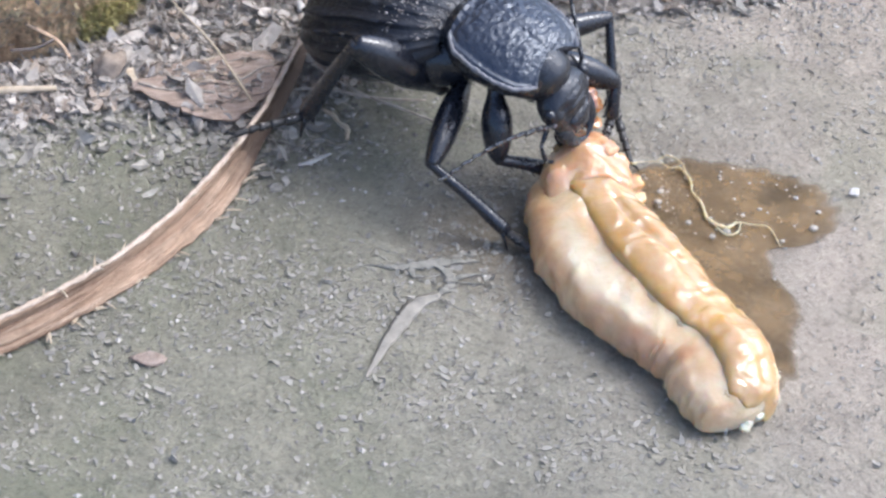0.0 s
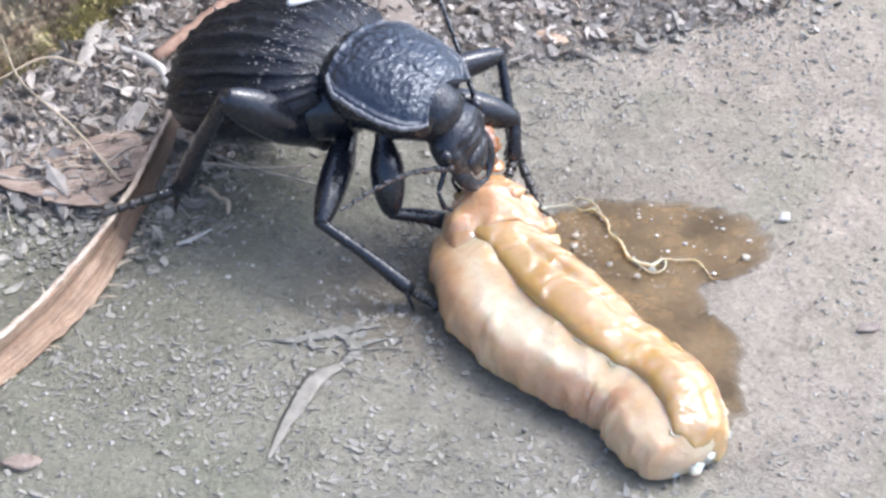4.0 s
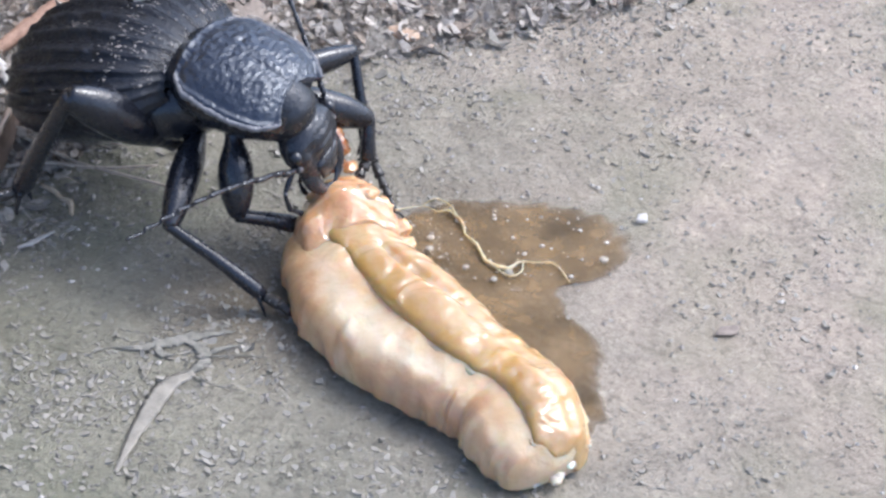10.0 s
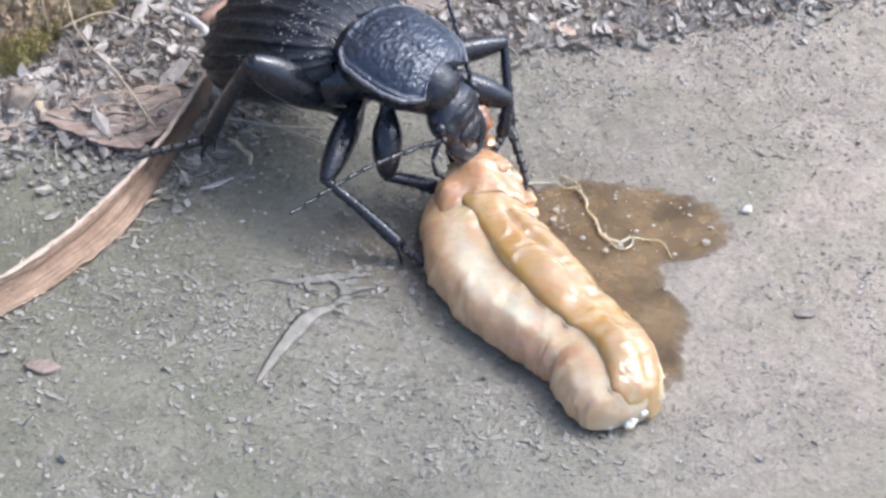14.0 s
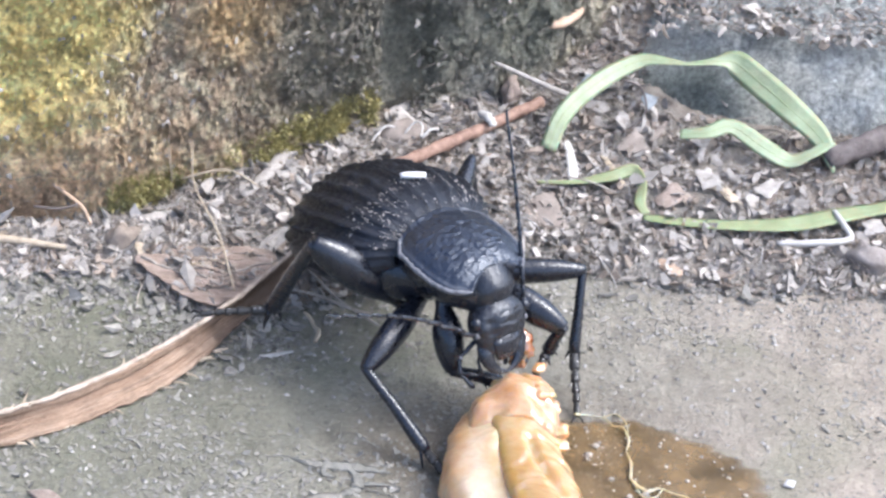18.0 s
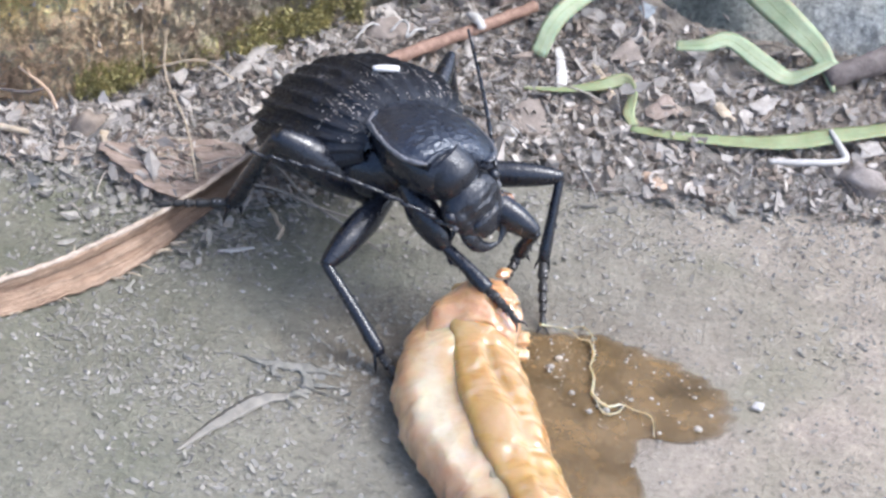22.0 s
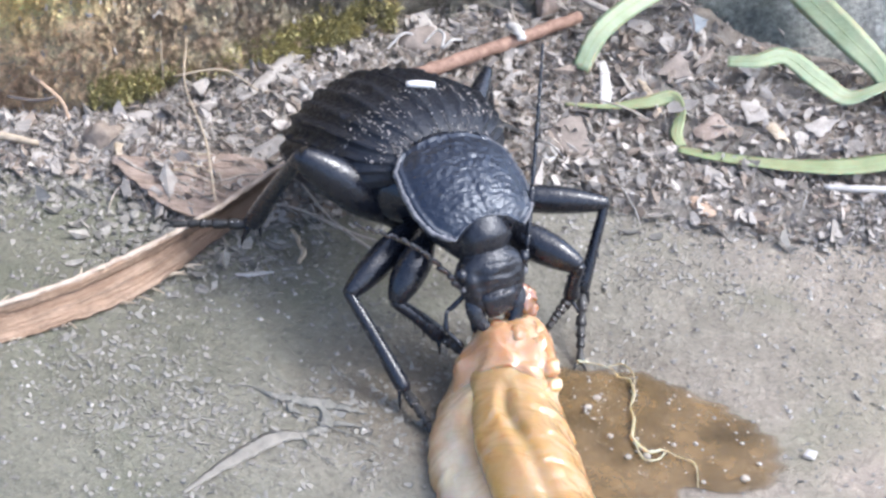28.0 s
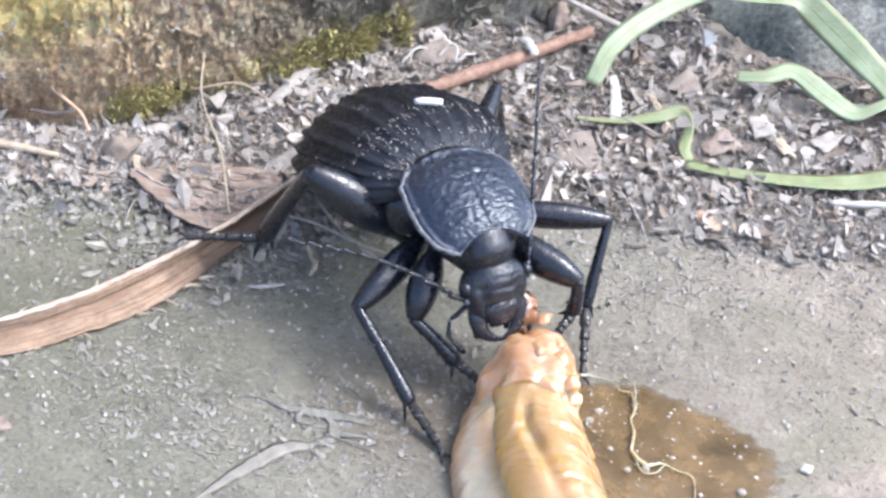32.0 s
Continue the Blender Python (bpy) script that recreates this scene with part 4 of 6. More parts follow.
def build_pronotum(root):
    """The heart-shaped neck shield with a raised rim."""
    bm = bmesh.new()
    nu, nv = 84, 92
    top, low = [], []
    for i in range(nu + 1):
        s = -1 + 2 * i / nu
        x = 5.1 * s
        w = 5.8 * (1 - 0.30 * max(0, s) ** 2.2 - 0.13 * max(0, -s) ** 2.5)
        ra, rb = [], []
        for j in range(nv + 1):
            c = -1 + 2 * j / nv
            bow = -0.7 * (1 - c * c) * max(0, -s) ** 3 * -1 + 1.2 * (1 - c * c) * max(0, s) ** 3
            corner = 1 - 0.16 * max(0, abs(s) - 0.7) / 0.3 * abs(c)
            dome = 2.3 * (1 - abs(c) ** 2.3) ** 0.8 * (1 - 0.45 * abs(s) ** 2.5)
            rim = 0.35 * step(0.86, 0.97, abs(c)) + 0.22 * step(0.9, 1.0, abs(s))
            line = -0.1 * math.exp(-(c / 0.035) ** 2) * (1 - s * s)
            n = (0.09 * noise.fractal(Vector((x * 1.1, c * 6.0, 2)), 0.6, 2, 4) - 0.13 * abs(noise.noise(Vector((x * 1.7 + 0.6 * noise.noise(Vector((x, c * 5, 9))), c * 6.5, 5))))) * (1 - abs(c) ** 6)
            p = Vector((x - bow, w * corner * c, dome + rim + line + n))
            ra.append(bm.verts.new(p))
            rb.append(bm.verts.new((p.x * 0.98, p.y * 0.97, p.z - 0.5 if abs(c) > 0.8 else -0.6)))
        top.append(ra)
        low.append(rb)
    for g in (top, low):
        for a, b in zip(g, g[1:]):
            for j in range(nv):
                bm.faces.new((a[j], a[j + 1], b[j + 1], b[j]))
    edge_t = top[0] + [r[-1] for r in top[1:]] + top[-1][-2::-1] + [r[0] for r in top[-2:0:-1]]
    edge_l = low[0] + [r[-1] for r in low[1:]] + low[-1][-2::-1] + [r[0] for r in low[-2:0:-1]]
    k = len(edge_t)
    for i in range(k):
        bm.faces.new((edge_t[i], edge_t[(i + 1) % k], edge_l[(i + 1) % k], edge_l[i]))
    edges = {c: [r[0 if c < 0 else nv].co.copy() for r in top[::7]] for c in (1, -1)}
    shield = part("pronotum", bm, SHIELD, root, "black wrinkled neck shield, blue sky sheen in its colour, with a raised rim")
    for c in (1, -1):
        bm = bmesh.new()
        rim_line = edges[c]
        tube(bm, [(p.x, p.y, p.z + 0.02, (0.25 if c < 0 else 0.17) if 0 < i < len(rim_line) - 1 else 0.1) for i, p in enumerate(rim_line)], 8, 5, 0.8)
        part("rim", bm, RIM, shield, "dusty grey raised rim")
    bm = bmesh.new()
    loft(bm, [[(x, w * math.cos(a), -1.6 + h * math.sin(a)) for a in (2 * math.pi * k / 24 for k in range(24))] for x, w, h in ((-6.5, 3.2, 2.4), (-4, 4.8, 3.4), (-1, 5.0, 3.7), (2, 4.4, 3.3), (5.0, 2.8, 2.2))])
    part("prothorax", bm, CHITIN, shield, "glossy black underside")
    return shield


def build_head(root):
    """Head along x: neck ball, skull, shield over the mouth; with eyes, jaws, palps and a shred of food."""
    bm = bmesh.new()
    rings = []
    for x, w, h, dz in smooth_line([(-1.8, 2.3, 2.0, 0), (-0.4, 2.55, 2.35, 0.05), (0.9, 2.6, 2.4, 0.15), (1.9, 2.4, 2.05, 0.05), (2.35, 2.3, 1.85, -0.05), (2.8, 2.7, 1.9, 0), (3.7, 3.2, 2.05, 0.05), (4.8, 3.3, 1.9, 0.0), (6.0, 3.0, 1.55, -0.1), (7.1, 2.6, 1.2, -0.3), (8.0, 2.1, 0.85, -0.45)], 7):
        ring = []
        for k in range(44):
            a = 2 * math.pi * k / 44
            c, z = math.cos(a), math.sin(a)
            front = step(3.2, 4.0, x)
            furrow = -0.34 * math.exp(-((abs(c) - 0.55) / 0.12) ** 2) * front * (1 - step(6.6, 7.6, x)) * max(0.0, z)
            brow = 0.22 * math.exp(-((abs(c) - 0.8) / 0.12) ** 2) * front * (1 - step(5.4, 6.4, x)) * max(0.0, z)
            seam = -0.16 * math.exp(-((x - 6.3) / 0.16) ** 2) * max(0.0, z)
            wrinkle = (0.22 * front + 0.03) * noise.fractal(Vector((x * 1.3, 3.0 * c, 3.0 * z)), 0.8, 2, 4)
            ring.append(Vector((x * 0.9, w * c * 1.05, dz + (h + furrow + brow + seam + wrinkle) * z)))
        rings.append(ring)
    loft(bm, rings)
    head = part("head", bm, SCUFFED, root, "glossy black head bent down to feed")
    for s in (-1, 1):
        bm = bmesh.new()
        lump(bm, (3.5, s * 3.2, 0.75), (0.72, 0.6, 0.7), 1, 0.02, 12, 18)
        part("eye", bm, CHITIN, head)
        bm = bmesh.new()
        lump(bm, (4.7, s * 3.15, 0.35), (0.42, 0.36, 0.38), 5, 0.1, 9, 14)
        part("antenna_socket", bm, RIM, head, "dusty grey feeler socket")
        bm = bmesh.new()
        tube(bm, [(5.4, s * 1.75, -0.35, 1.0), (6.9, s * 2.15, -0.4, 0.98), (8.2, s * 1.9, -0.55, 0.72), (9.1, s * 1.0, -0.7, 0.4), (9.6, s * -0.3, -0.75, 0.1)], 14, 6, 0, 0.62)
        part("mandible", bm, CHITIN, head)
        bm = bmesh.new()
        line = [(5.2, s * 2.0, -1.2, 0.24), (6.2, s * 3.5, -1.9, 0.26), (6.6, s * 4.3, -2.0, 0.17), (8.0, s * 4.6, -2.3, 0.27), (8.3, s * 4.5, -2.4, 0.16), (9.6, s * 3.7, -2.4, 0.3), (10.0, s * 3.4, -2.5, 0.22)]
        tube(bm, line, 10, 5)
        part("maxillary_palp", bm, CHITIN, head, "jointed black feeding palp")
        bm = bmesh.new()
        tube(bm, [(6.2, s * 0.8, -1.5, 0.2), (7.4, s * 1.6, -2.4, 0.22), (7.7, s * 1.8, -2.6, 0.14), (8.8, s * 1.7, -2.9, 0.26), (9.2, s * 1.5, -3.0, 0.2)], 9, 5)
        part("labial_palp", bm, CHITIN, head, "short black feeding palp")
        bm = bmesh.new()
        lump(bm, (6.55, s * 4.25, -1.95), (0.2, 0.19, 0.19), 7, 0.1, 8, 12)
        part("palp_joint", bm, RIM, head, "pale joint of the palp")
    bm = bmesh.new()
    rows = []
    for x, w, z in ((5.9, 1.75, 1.05), (6.6, 1.7, 0.95), (7.3, 1.5, 0.62), (7.9, 1.35, 0.3), (8.2, 1.1, 0.05)):
        rows.append([(x * 0.98, w * c, z + 0.12 * (1 - c * c) - 0.25 * c * c * abs(c)) for c in np.linspace(-1, 1, 15)] + [(x * 0.98, w * c, z - 0.45) for c in np.linspace(1, -1, 15)])
    loft(bm, rows)
    part("labrum", bm, CHITIN, head, "notched black plate over the jaws")
    bm = bmesh.new()
    for k, (x, y, z, r) in enumerate([(7.4, 2.6, -0.9, 1.15), (8.3, 3.3, -1.3, 0.9), (8.6, 2.1, -1.4, 0.95), (7.2, 3.7, -1.1, 0.7), (9.2, 2.6, -1.8, 0.6)]):
        lump(bm, (x, y, z), (r * 1.2, r, r * 0.85), k + 12, 0.7, 12, 16, 0.8 * k)
    part("food_shred", bm, SHRED, head, "amber-brown wet shred of chewed food")
    return head


def build_antenna(head, mat=CHITIN):
    """A feeler of eleven joints along x, 21 mm long."""
    bm = bmesh.new()
    pts, x = [], 0.0
    for k in range(11):
        ln = (2.1, 1.2, 2.4, 2.0, 2.0, 1.9, 1.9, 1.9, 1.9, 1.8, 2.0)[k]
        r = 0.31 - 0.014 * k
        z = 0.9 * math.sin(x / 19 * math.pi)
        pts += [(x + 0.05, 0, z, r * 0.72), (x + ln * 0.75, 0, z, r), (x + ln, 0, z, r * 0.75)]
        x += ln
    tube(bm, pts, 7, 2)
    return part("antenna", bm, mat, head)


def build_femur(root, ln, r):
    bm = bmesh.new()
    tube(bm, [(0, 0, 0, r * 0.55), (ln * 0.12, 0, 0, r * 0.6), (ln * 0.4, 0, 0.1, r * 1.06), (ln * 0.7, 0, 0.1, r * 1.02), (ln * 0.92, 0, 0, r * 0.72), (ln * 1.02, 0, 0, r * 0.45)], 14, 5, 0, 1.15)
    return part("femur", bm, CHITIN, root)


def build_tibia(root, ln, r):
    bm = bmesh.new()
    tube(bm, [(-0.1, 0, 0, r * 0.8), (ln * 0.1, 0, 0, r * 0.85), (ln * 0.5, 0, 0.12, r * 0.95), (ln * 0.9, 0, 0, r * 1.15), (ln, 0, 0, r * 0.8)], 10, 5)
    tibia = part("tibia", bm, CHITIN, root)
    for s in (-1, 1):
        bm = bmesh.new()
        tube(bm, [(ln * 0.95, s * r * 0.6, -0.2, r * 0.35), (ln * 1.06, s * r * 1.2, -0.7, r * 0.22), (ln * 1.12, s * r * 1.4, -1.1, 0.03)], 6, 3)
        part("spur", bm, CHITIN, tibia)
    rng = random.Random(int(ln * 10))
    bm = bmesh.new()
    for k in range(16):
        x, a = ln * (0.2 + 0.75 * rng.random()), rng.random() * 6.28
        y, z = math.cos(a) * r * 0.8, math.sin(a) * r * 0.8
        tube(bm, [(x, y, z, 0.06), (x + 0.5, y * 1.8, z * 1.8, 0.02)], 4, 1)
    tagged(part("bristles", bm, CHITIN, tibia), kind="stuff")
    return tibia


def build_tarsus(root, ln):
    """Five joints and two claws along x, sagging to the ground."""
    bm = bmesh.new()
    x = 0.0
    for k in range(5):
        l1 = ln * (0.26, 0.19, 0.15, 0.13, 0.2)[k]
        r = 0.56 - 0.05 * k
        z0, z1 = -0.5 * (x / ln) ** 2, -0.5 * ((x + l1) / ln) ** 2
        tube(bm, [(x, 0, z0, r * 0.74), (x + l1 * 0.8, 0, z1, r), (x + l1, 0, z1, r * 0.78)], 9, 4, 0.2, 1, k)
        x += l1
    tarsus = part("tarsus", bm, DUSTY, root, "dusty five-jointed foot")
    for s in (-1, 1):
        bm = bmesh.new()
        tube(bm, [(x - 0.1, s * 0.12, -0.5, 0.16), (x + 0.5, s * 0.5, -0.4, 0.12), (x + 0.85, s * 0.75, -0.85, 0.03)], 6, 3)
        part("claw", bm, DUSTY, tarsus)
    return tarsus


# legs: hip on body or shield (in its own space), knee bend point, ankle and toe on the ground by time
LEGS = {}
LEGS["mid_near"] = dict(on="body", hip=(9.6, -1.8, -4.6), knee=(-16.3, -9.9, 8.0), ankle=[(0, -8.8, -13.4, 1.8)], toe=[(0, -4.2, -17.6, 0.5)], r=1.3)
LEGS["front_near"] = dict(on="pron", hip=(0.5, -2.6, -4.4), knee=(-9.4, -7.9, 6.6), ankle=[(0, -3.9, -7.0, 4.2), (13, -4.8, -7.2, 4.2), (16, -4.2, -6.4, 4.2), (18, -2.6, -3.8, 4.4), (19, -2.0, -5.0, 5.8), (20, -0.9, -6.7, 7.9), (21, -0.6, -6.4, 7.9), (22, 0.2, -8.0, 8.0), (22.5, -3.5, -6.8, 6.6), (23, -4.7, -5.6, 5.0), (24.5, -6.0, -5.2, 5.0), (28, -7.0, -7.6, 4.2), (31, -5.9, -8.0, 3.4)], toe=[(0, 0.5, -8.6, 3.8), (18, 1.5, -6.0, 4.2), (20, 1.6, -8.0, 7.7), (21, 2.2, -7.7, 7.8), (22, 2.0, -9.4, 7.7), (22.5, -1.5, -8.6, 7.4), (23, -1.0, -8.5, 4.5), (24.5, -2.0, -8.2, 4.5), (28, -3.2, -9.6, 4.0), (31, -2.0, -10.0, 3.0)], pole=[(0, -9.4, -7.9, 6.6), (19, -9.4, -7.9, 6.6), (20, -7.5, -6.5, 4.5), (22, -5.8, -5.5, 3.5), (22.5, -9.4, -7.9, 6.6)], r=1.45)
LEGS["mid_far"] = dict(on="body", hip=(9.6, 3.6, -4.4), knee=(3.8, 7.6, 12.0), ankle=[(0, 4.3, 3.6, 4.0)], toe=[(0, 5.8, -3.0, 0.5)], r=1.15)
LEGS["front_far"] = dict(on="pron", hip=(1.0, 2.8, -4.2), knee=(3.2, -1.3, 10.6), ankle=[(0, 2.9, -2.4, 6.8), (13, 2.9, -2.4, 6.8), (18, 1.6, -0.8, 7.0), (20, 1.2, -2.6, 7.0), (22, 2.0, -0.6, 7.5), (23, 2.7, -0.3, 8.8), (24.5, 3.0, -1.0, 8.4), (28, 3.6, -1.4, 7.0)], toe=[(0, 1.4, -5.4, 5.0), (18, 0.4, -3.9, 5.4), (20, 0.8, -6.0, 5.6), (22, 1.1, -3.5, 5.4), (23, 0.6, -3.2, 7.4), (24.5, 1.4, -3.8, 7.0), (28, 2.0, -4.4, 5.4)], r=1.4)
LEGS["hind_near"] = dict(on="body", hip=(7.6, -3.6, -5.4), knee=(-23.3, -2.6, 17.4), ankle=[(0, -28.0, 1.0, 5.5)], toe=[(0, -35.9, -0.9, 5.3)], r=1.75)
LEGS["hind_far"] = dict(on="body", hip=(2.5, 4.6, -4.6), knee=(-10.3, 22.8, 13.4), ankle=[(0, -9.8, 28.0, 4.6)], toe=[(0, -6.8, 32.5, 1.8)], r=1.15)


def build_beetle():
    root = new("beetle")
    tagged(root, "large black ground beetle with ridged wing cases, feeding on the grub", "beetle")
    build_dust(root, [build_elytron(s, root) for s in (-1, 1)])
    build_abdomen(root)
    made = {"pron": build_pronotum(root), "head": build_head(root)}
    made["antenna_far"], made["antenna_near"] = build_antenna(made["head"]), build_antenna(made["head"])
    body0, pron0 = frame_of(*at_time(BODY, 6)), frame_of(*at_time(PRON, 6))
    for name, leg in LEGS.items():
        hip = (body0 if leg["on"] == "body" else pron0) @ (Vector(leg["hip"]) * MM) / MM
        knee, ankle, toe = Vector(leg["knee"]), Vector(leg["ankle"][0][1:]), Vector(leg["toe"][0][1:])
        leg["lengths"] = ((knee - hip).length, (ankle - knee).length, (toe - ankle).length)
        made[name] = (build_femur(root, leg["lengths"][0], leg["r"]), build_tibia(root, leg["lengths"][1], 0.62 * leg["r"] / 1.25), build_tarsus(root, leg["lengths"][2]))
    return root, made


beetle, BEETLE_PARTS = build_beetle()
ANTENNA_FAR = [(0, -3, 11, 23), (2, -3.7, 10.6, 24), (6, -4.6, 10.4, 24.1), (13, -5, 9.5, 25), (16.5, -6.3, 8.3, 26), (18, -5.5, 7.1, 27.5), (19, -7, 10.8, 22.2), (23, -5.6, 12.8, 18.3), (28, -3.6, 9.2, 25.9), (30.5, -5.1, 10.6, 23.6), (31, -4.3, 12.5, 20.2), (32, -4.4, 9.6, 25.2)]


def bend(hip, ankle, l1, l2, pole):
    """The knee of a limb with two fixed lengths that bends towards pole."""
    d = ankle - hip
    n = d.normalized()
    reach = min(d.length, (l1 + l2) * 0.999)
    a = (l1 * l1 - l2 * l2 + reach * reach) / (2 * reach)
    h = math.sqrt(max(0.0, l1 * l1 - a * a))
    side = pole - hip
    side = (side - n * side.dot(n)).normalized()
    return hip + n * a + side * h, hip + n * reach


# ---- litter on the soil, moss and crumbs on the wall, grit on the slab ----


def wall_y(x):
    """The foot of the wall behind the soil at x."""
    pts = WALL_LINE_A + WALL_LINE_B
    return float(np.interp(x, [p[0] for p in pts], [p[1] for p in pts]))


def top_z(x, y):
    """The surface on which litter lies at x, y."""
    if x > 8 and y > 66 + 0.13 * (x - 30):
        return 10.7
    return max(soil_z(x, y), slab_z(x, y) if y < edge_y(x) + 4 else -9)


def flake(verts, faces, rng, x, y, z, size, tilt, thick):
    """A thin, bent, ragged flake of 5 to 7 corners."""
    k = rng.randint(5, 7)
    turn = Euler((rng.gauss(0, tilt), rng.gauss(0, tilt), rng.random() * 6.3)).to_matrix()
    long = 1 + rng.random() * 1.6
    base = len(verts)
    bend_up = rng.gauss(0, 0.25)
    for side in (1, -1):
        for i in range(k):
            a = 6.283 * i / k
            r = size * (0.55 + 0.6 * rng.random()) if side > 0 else 0
            if side > 0:
                p = Vector((math.cos(a) * r * long, math.sin(a) * r, 0))
                p.z = bend_up * p.x * p.x / size
                q = turn @ p
                verts.append((x + q.x, y + q.y, z + q.z + thick / 2))
            else:
                v = verts[base + i]
                verts.append((v[0], v[1], v[2] - thick))
    faces.append(tuple(range(base, base + k)))
    faces.append(tuple(range(base + 2 * k - 1, base + k - 1, -1)))
    for i in range(k):
        j = (i + 1) % k
        faces.append((base + i, base + k + i, base + k + j, base + j))


def strand(verts, faces, pts, r):
    """A thin three-sided fibre through points."""
    base = len(verts)
    for i, p in enumerate(pts):
        s = r * (1 if 0 < i < len(pts) - 1 else 0.4)
        for a in (0, 2.09, 4.19):
            verts.append((p[0] + s * math.cos(a) * 0.7, p[1] + s * math.cos(a) * 0.7, p[2] + s * math.sin(a)))
    for i in range(len(pts) - 1):
        for a in range(3):
            b = (a + 1) % 3
            faces.append((base + 3 * i + a, base + 3 * i + b, base + 3 * i + 3 + b, base + 3 * i + 3 + a))
    faces.append((base, base + 2, base + 1))
    k = base + 3 * (len(pts) - 1)
    faces.append((k, k + 1, k + 2))


def litter_place(rng, spill=2.0):
    """A spot on the littered soil."""
    while True:
        x = rng.uniform(-70, 75)
        e = edge_y(x)
        w = wall_y(x) + 1 if x < 9 else 105
        y = e - spill + (w - e + spill) * rng.random()
        foot = 58.6 + 0.13 * max(0.0, x - 30)
        if y < w and not (x > 9 and foot - 0.5 < y < foot + 8 and rng.random() < 0.9):
            return x, y


def scatter_flakes(name, count, low, high, mat, label, seed, tilt=0.55):
    rng = random.Random(seed)
    verts, faces = [], []
    for _ in range(count):
        x, y = litter_place(rng)
        s = low + (high - low) * rng.random() ** 2.2
        z = top_z(x, y) + rng.random() * 0.9
        flake(verts, faces, rng, x, y, z, s, tilt, 0.12 + 0.1 * rng.random())
    return tagged(from_arrays(name, verts, faces, mat, False), label, "litter", kind="stuff")


scatter_flakes("pale_litter", 9500, 0.12, 0.72, FLAKES, "pale dry flakes and crumbs covering the soil", 11)
scatter_flakes("brown_litter", 4600, 0.12, 0.7, BROWN, "brown dry flakes lying among the litter", 12)
scatter_flakes("litter_crumbs", 12000, 0.06, 0.26, FLAKES, "fine pale crumbs between the dry flakes", 15, 0.8)
scatter_flakes("broad_litter", 620, 0.5, 1.5, FLAKES, "broad pale scraps of dry leaf on the litter", 14, 0.4)
scatter_flakes("white_litter", 80, 0.2, 0.7, WHITE, "small bleached chips scattered in the litter", 13)


def scatter_fibres(name, count, mat, label, seed):
    rng = random.Random(seed)
    verts, faces = [], []
    for _ in range(count):
        x, y = litter_place(rng, 1.0)
        a, ln, b = rng.random() * 6.3, 1.2 + 6 * rng.random() ** 2.5, rng.gauss(0, 0.16)
        pts, h = [], rng.random() * 1.2
        if abs(top_z(x, y) - top_z(x + math.cos(a) * ln, y + math.sin(a) * ln)) > 2.5:
            continue
        for i in range(6):
            pts.append((x, y, top_z(x, y) + 0.25 + h * (0.4 + 0.6 * math.sin(i / 5 * 3.14))))
            x, y, a = x + math.cos(a) * ln / 5, y + math.sin(a) * ln / 5, a + b
        strand(verts, faces, pts, 0.035 + 0.075 * rng.random() ** 2)
    return tagged(from_arrays(name, verts, faces, mat), label, "fibres", kind="stuff")


scatter_fibres("dry_fibres", 4600, FIBRE, "fine dry stalks and fibres tangled in the litter", 21)
scatter_fibres("white_fibres", 420, WHITE, "bleached fibres and slivers in the litter", 22)


def scatter_grit():
    """Grains on the slab, thicker towards the soil."""
    rng = random.Random(31)
    bm_verts, bm_faces = [], []
    octa = [(1, 0, 0), (0, 1, 0), (-1, 0, 0), (0, -1, 0), (0, 0, 1), (0, 0, -1)]
    tris = [(0, 1, 4), (1, 2, 4), (2, 3, 4), (3, 0, 4), (1, 0, 5), (2, 1, 5), (3, 2, 5), (0, 3, 5)]
    for k in range(12000):
        x = rng.uniform(-66, 70)
        e = edge_y(x)
        y = rng.uniform(-48, e + 3) if k % 3 == 0 else e + 3 - abs(rng.gauss(0, 9))
        s = 0.06 + 0.3 * rng.random() ** 4
        z = slab_z(x, y) + s * 0.3
        base = len(bm_verts)
        for v in octa:
            bm_verts.append((x + v[0] * s * rng.uniform(0.6, 1.4), y + v[1] * s * rng.uniform(0.6, 1.4), z + v[2] * s * rng.uniform(0.5, 0.9)))
        bm_faces.extend(tuple(base + i for i in t) for t in tris)
    return tagged(from_arrays("grit", bm_verts, bm_faces, GRIT, False), "pale and dark grains of grit on the slab", "grit", kind="stuff")


scatter_grit()


def scatter_shards():
    """Thin mineral shards and crumbs lying on the slab along its littered edge."""
    rng = random.Random(37)
    verts, faces = [], []
    for k in range(2000):
        x = rng.uniform(-70, -26) if k % 3 else rng.uniform(-26, 72)
        y = edge_y(x) + 2 - abs(rng.gauss(0, 6.0 if x < -26 else 3.0))
        flake(verts, faces, rng, x, y, slab_z(x, y) + 0.1 + 0.15 * rng.random(), 0.14 + 0.5 * rng.random() ** 3, 0.3, 0.12)
    return tagged(from_arrays("shards", verts, faces, SHARD, False), "grey mineral shards strewn along the slab's edge", "shards", kind="stuff")


scatter_shards()


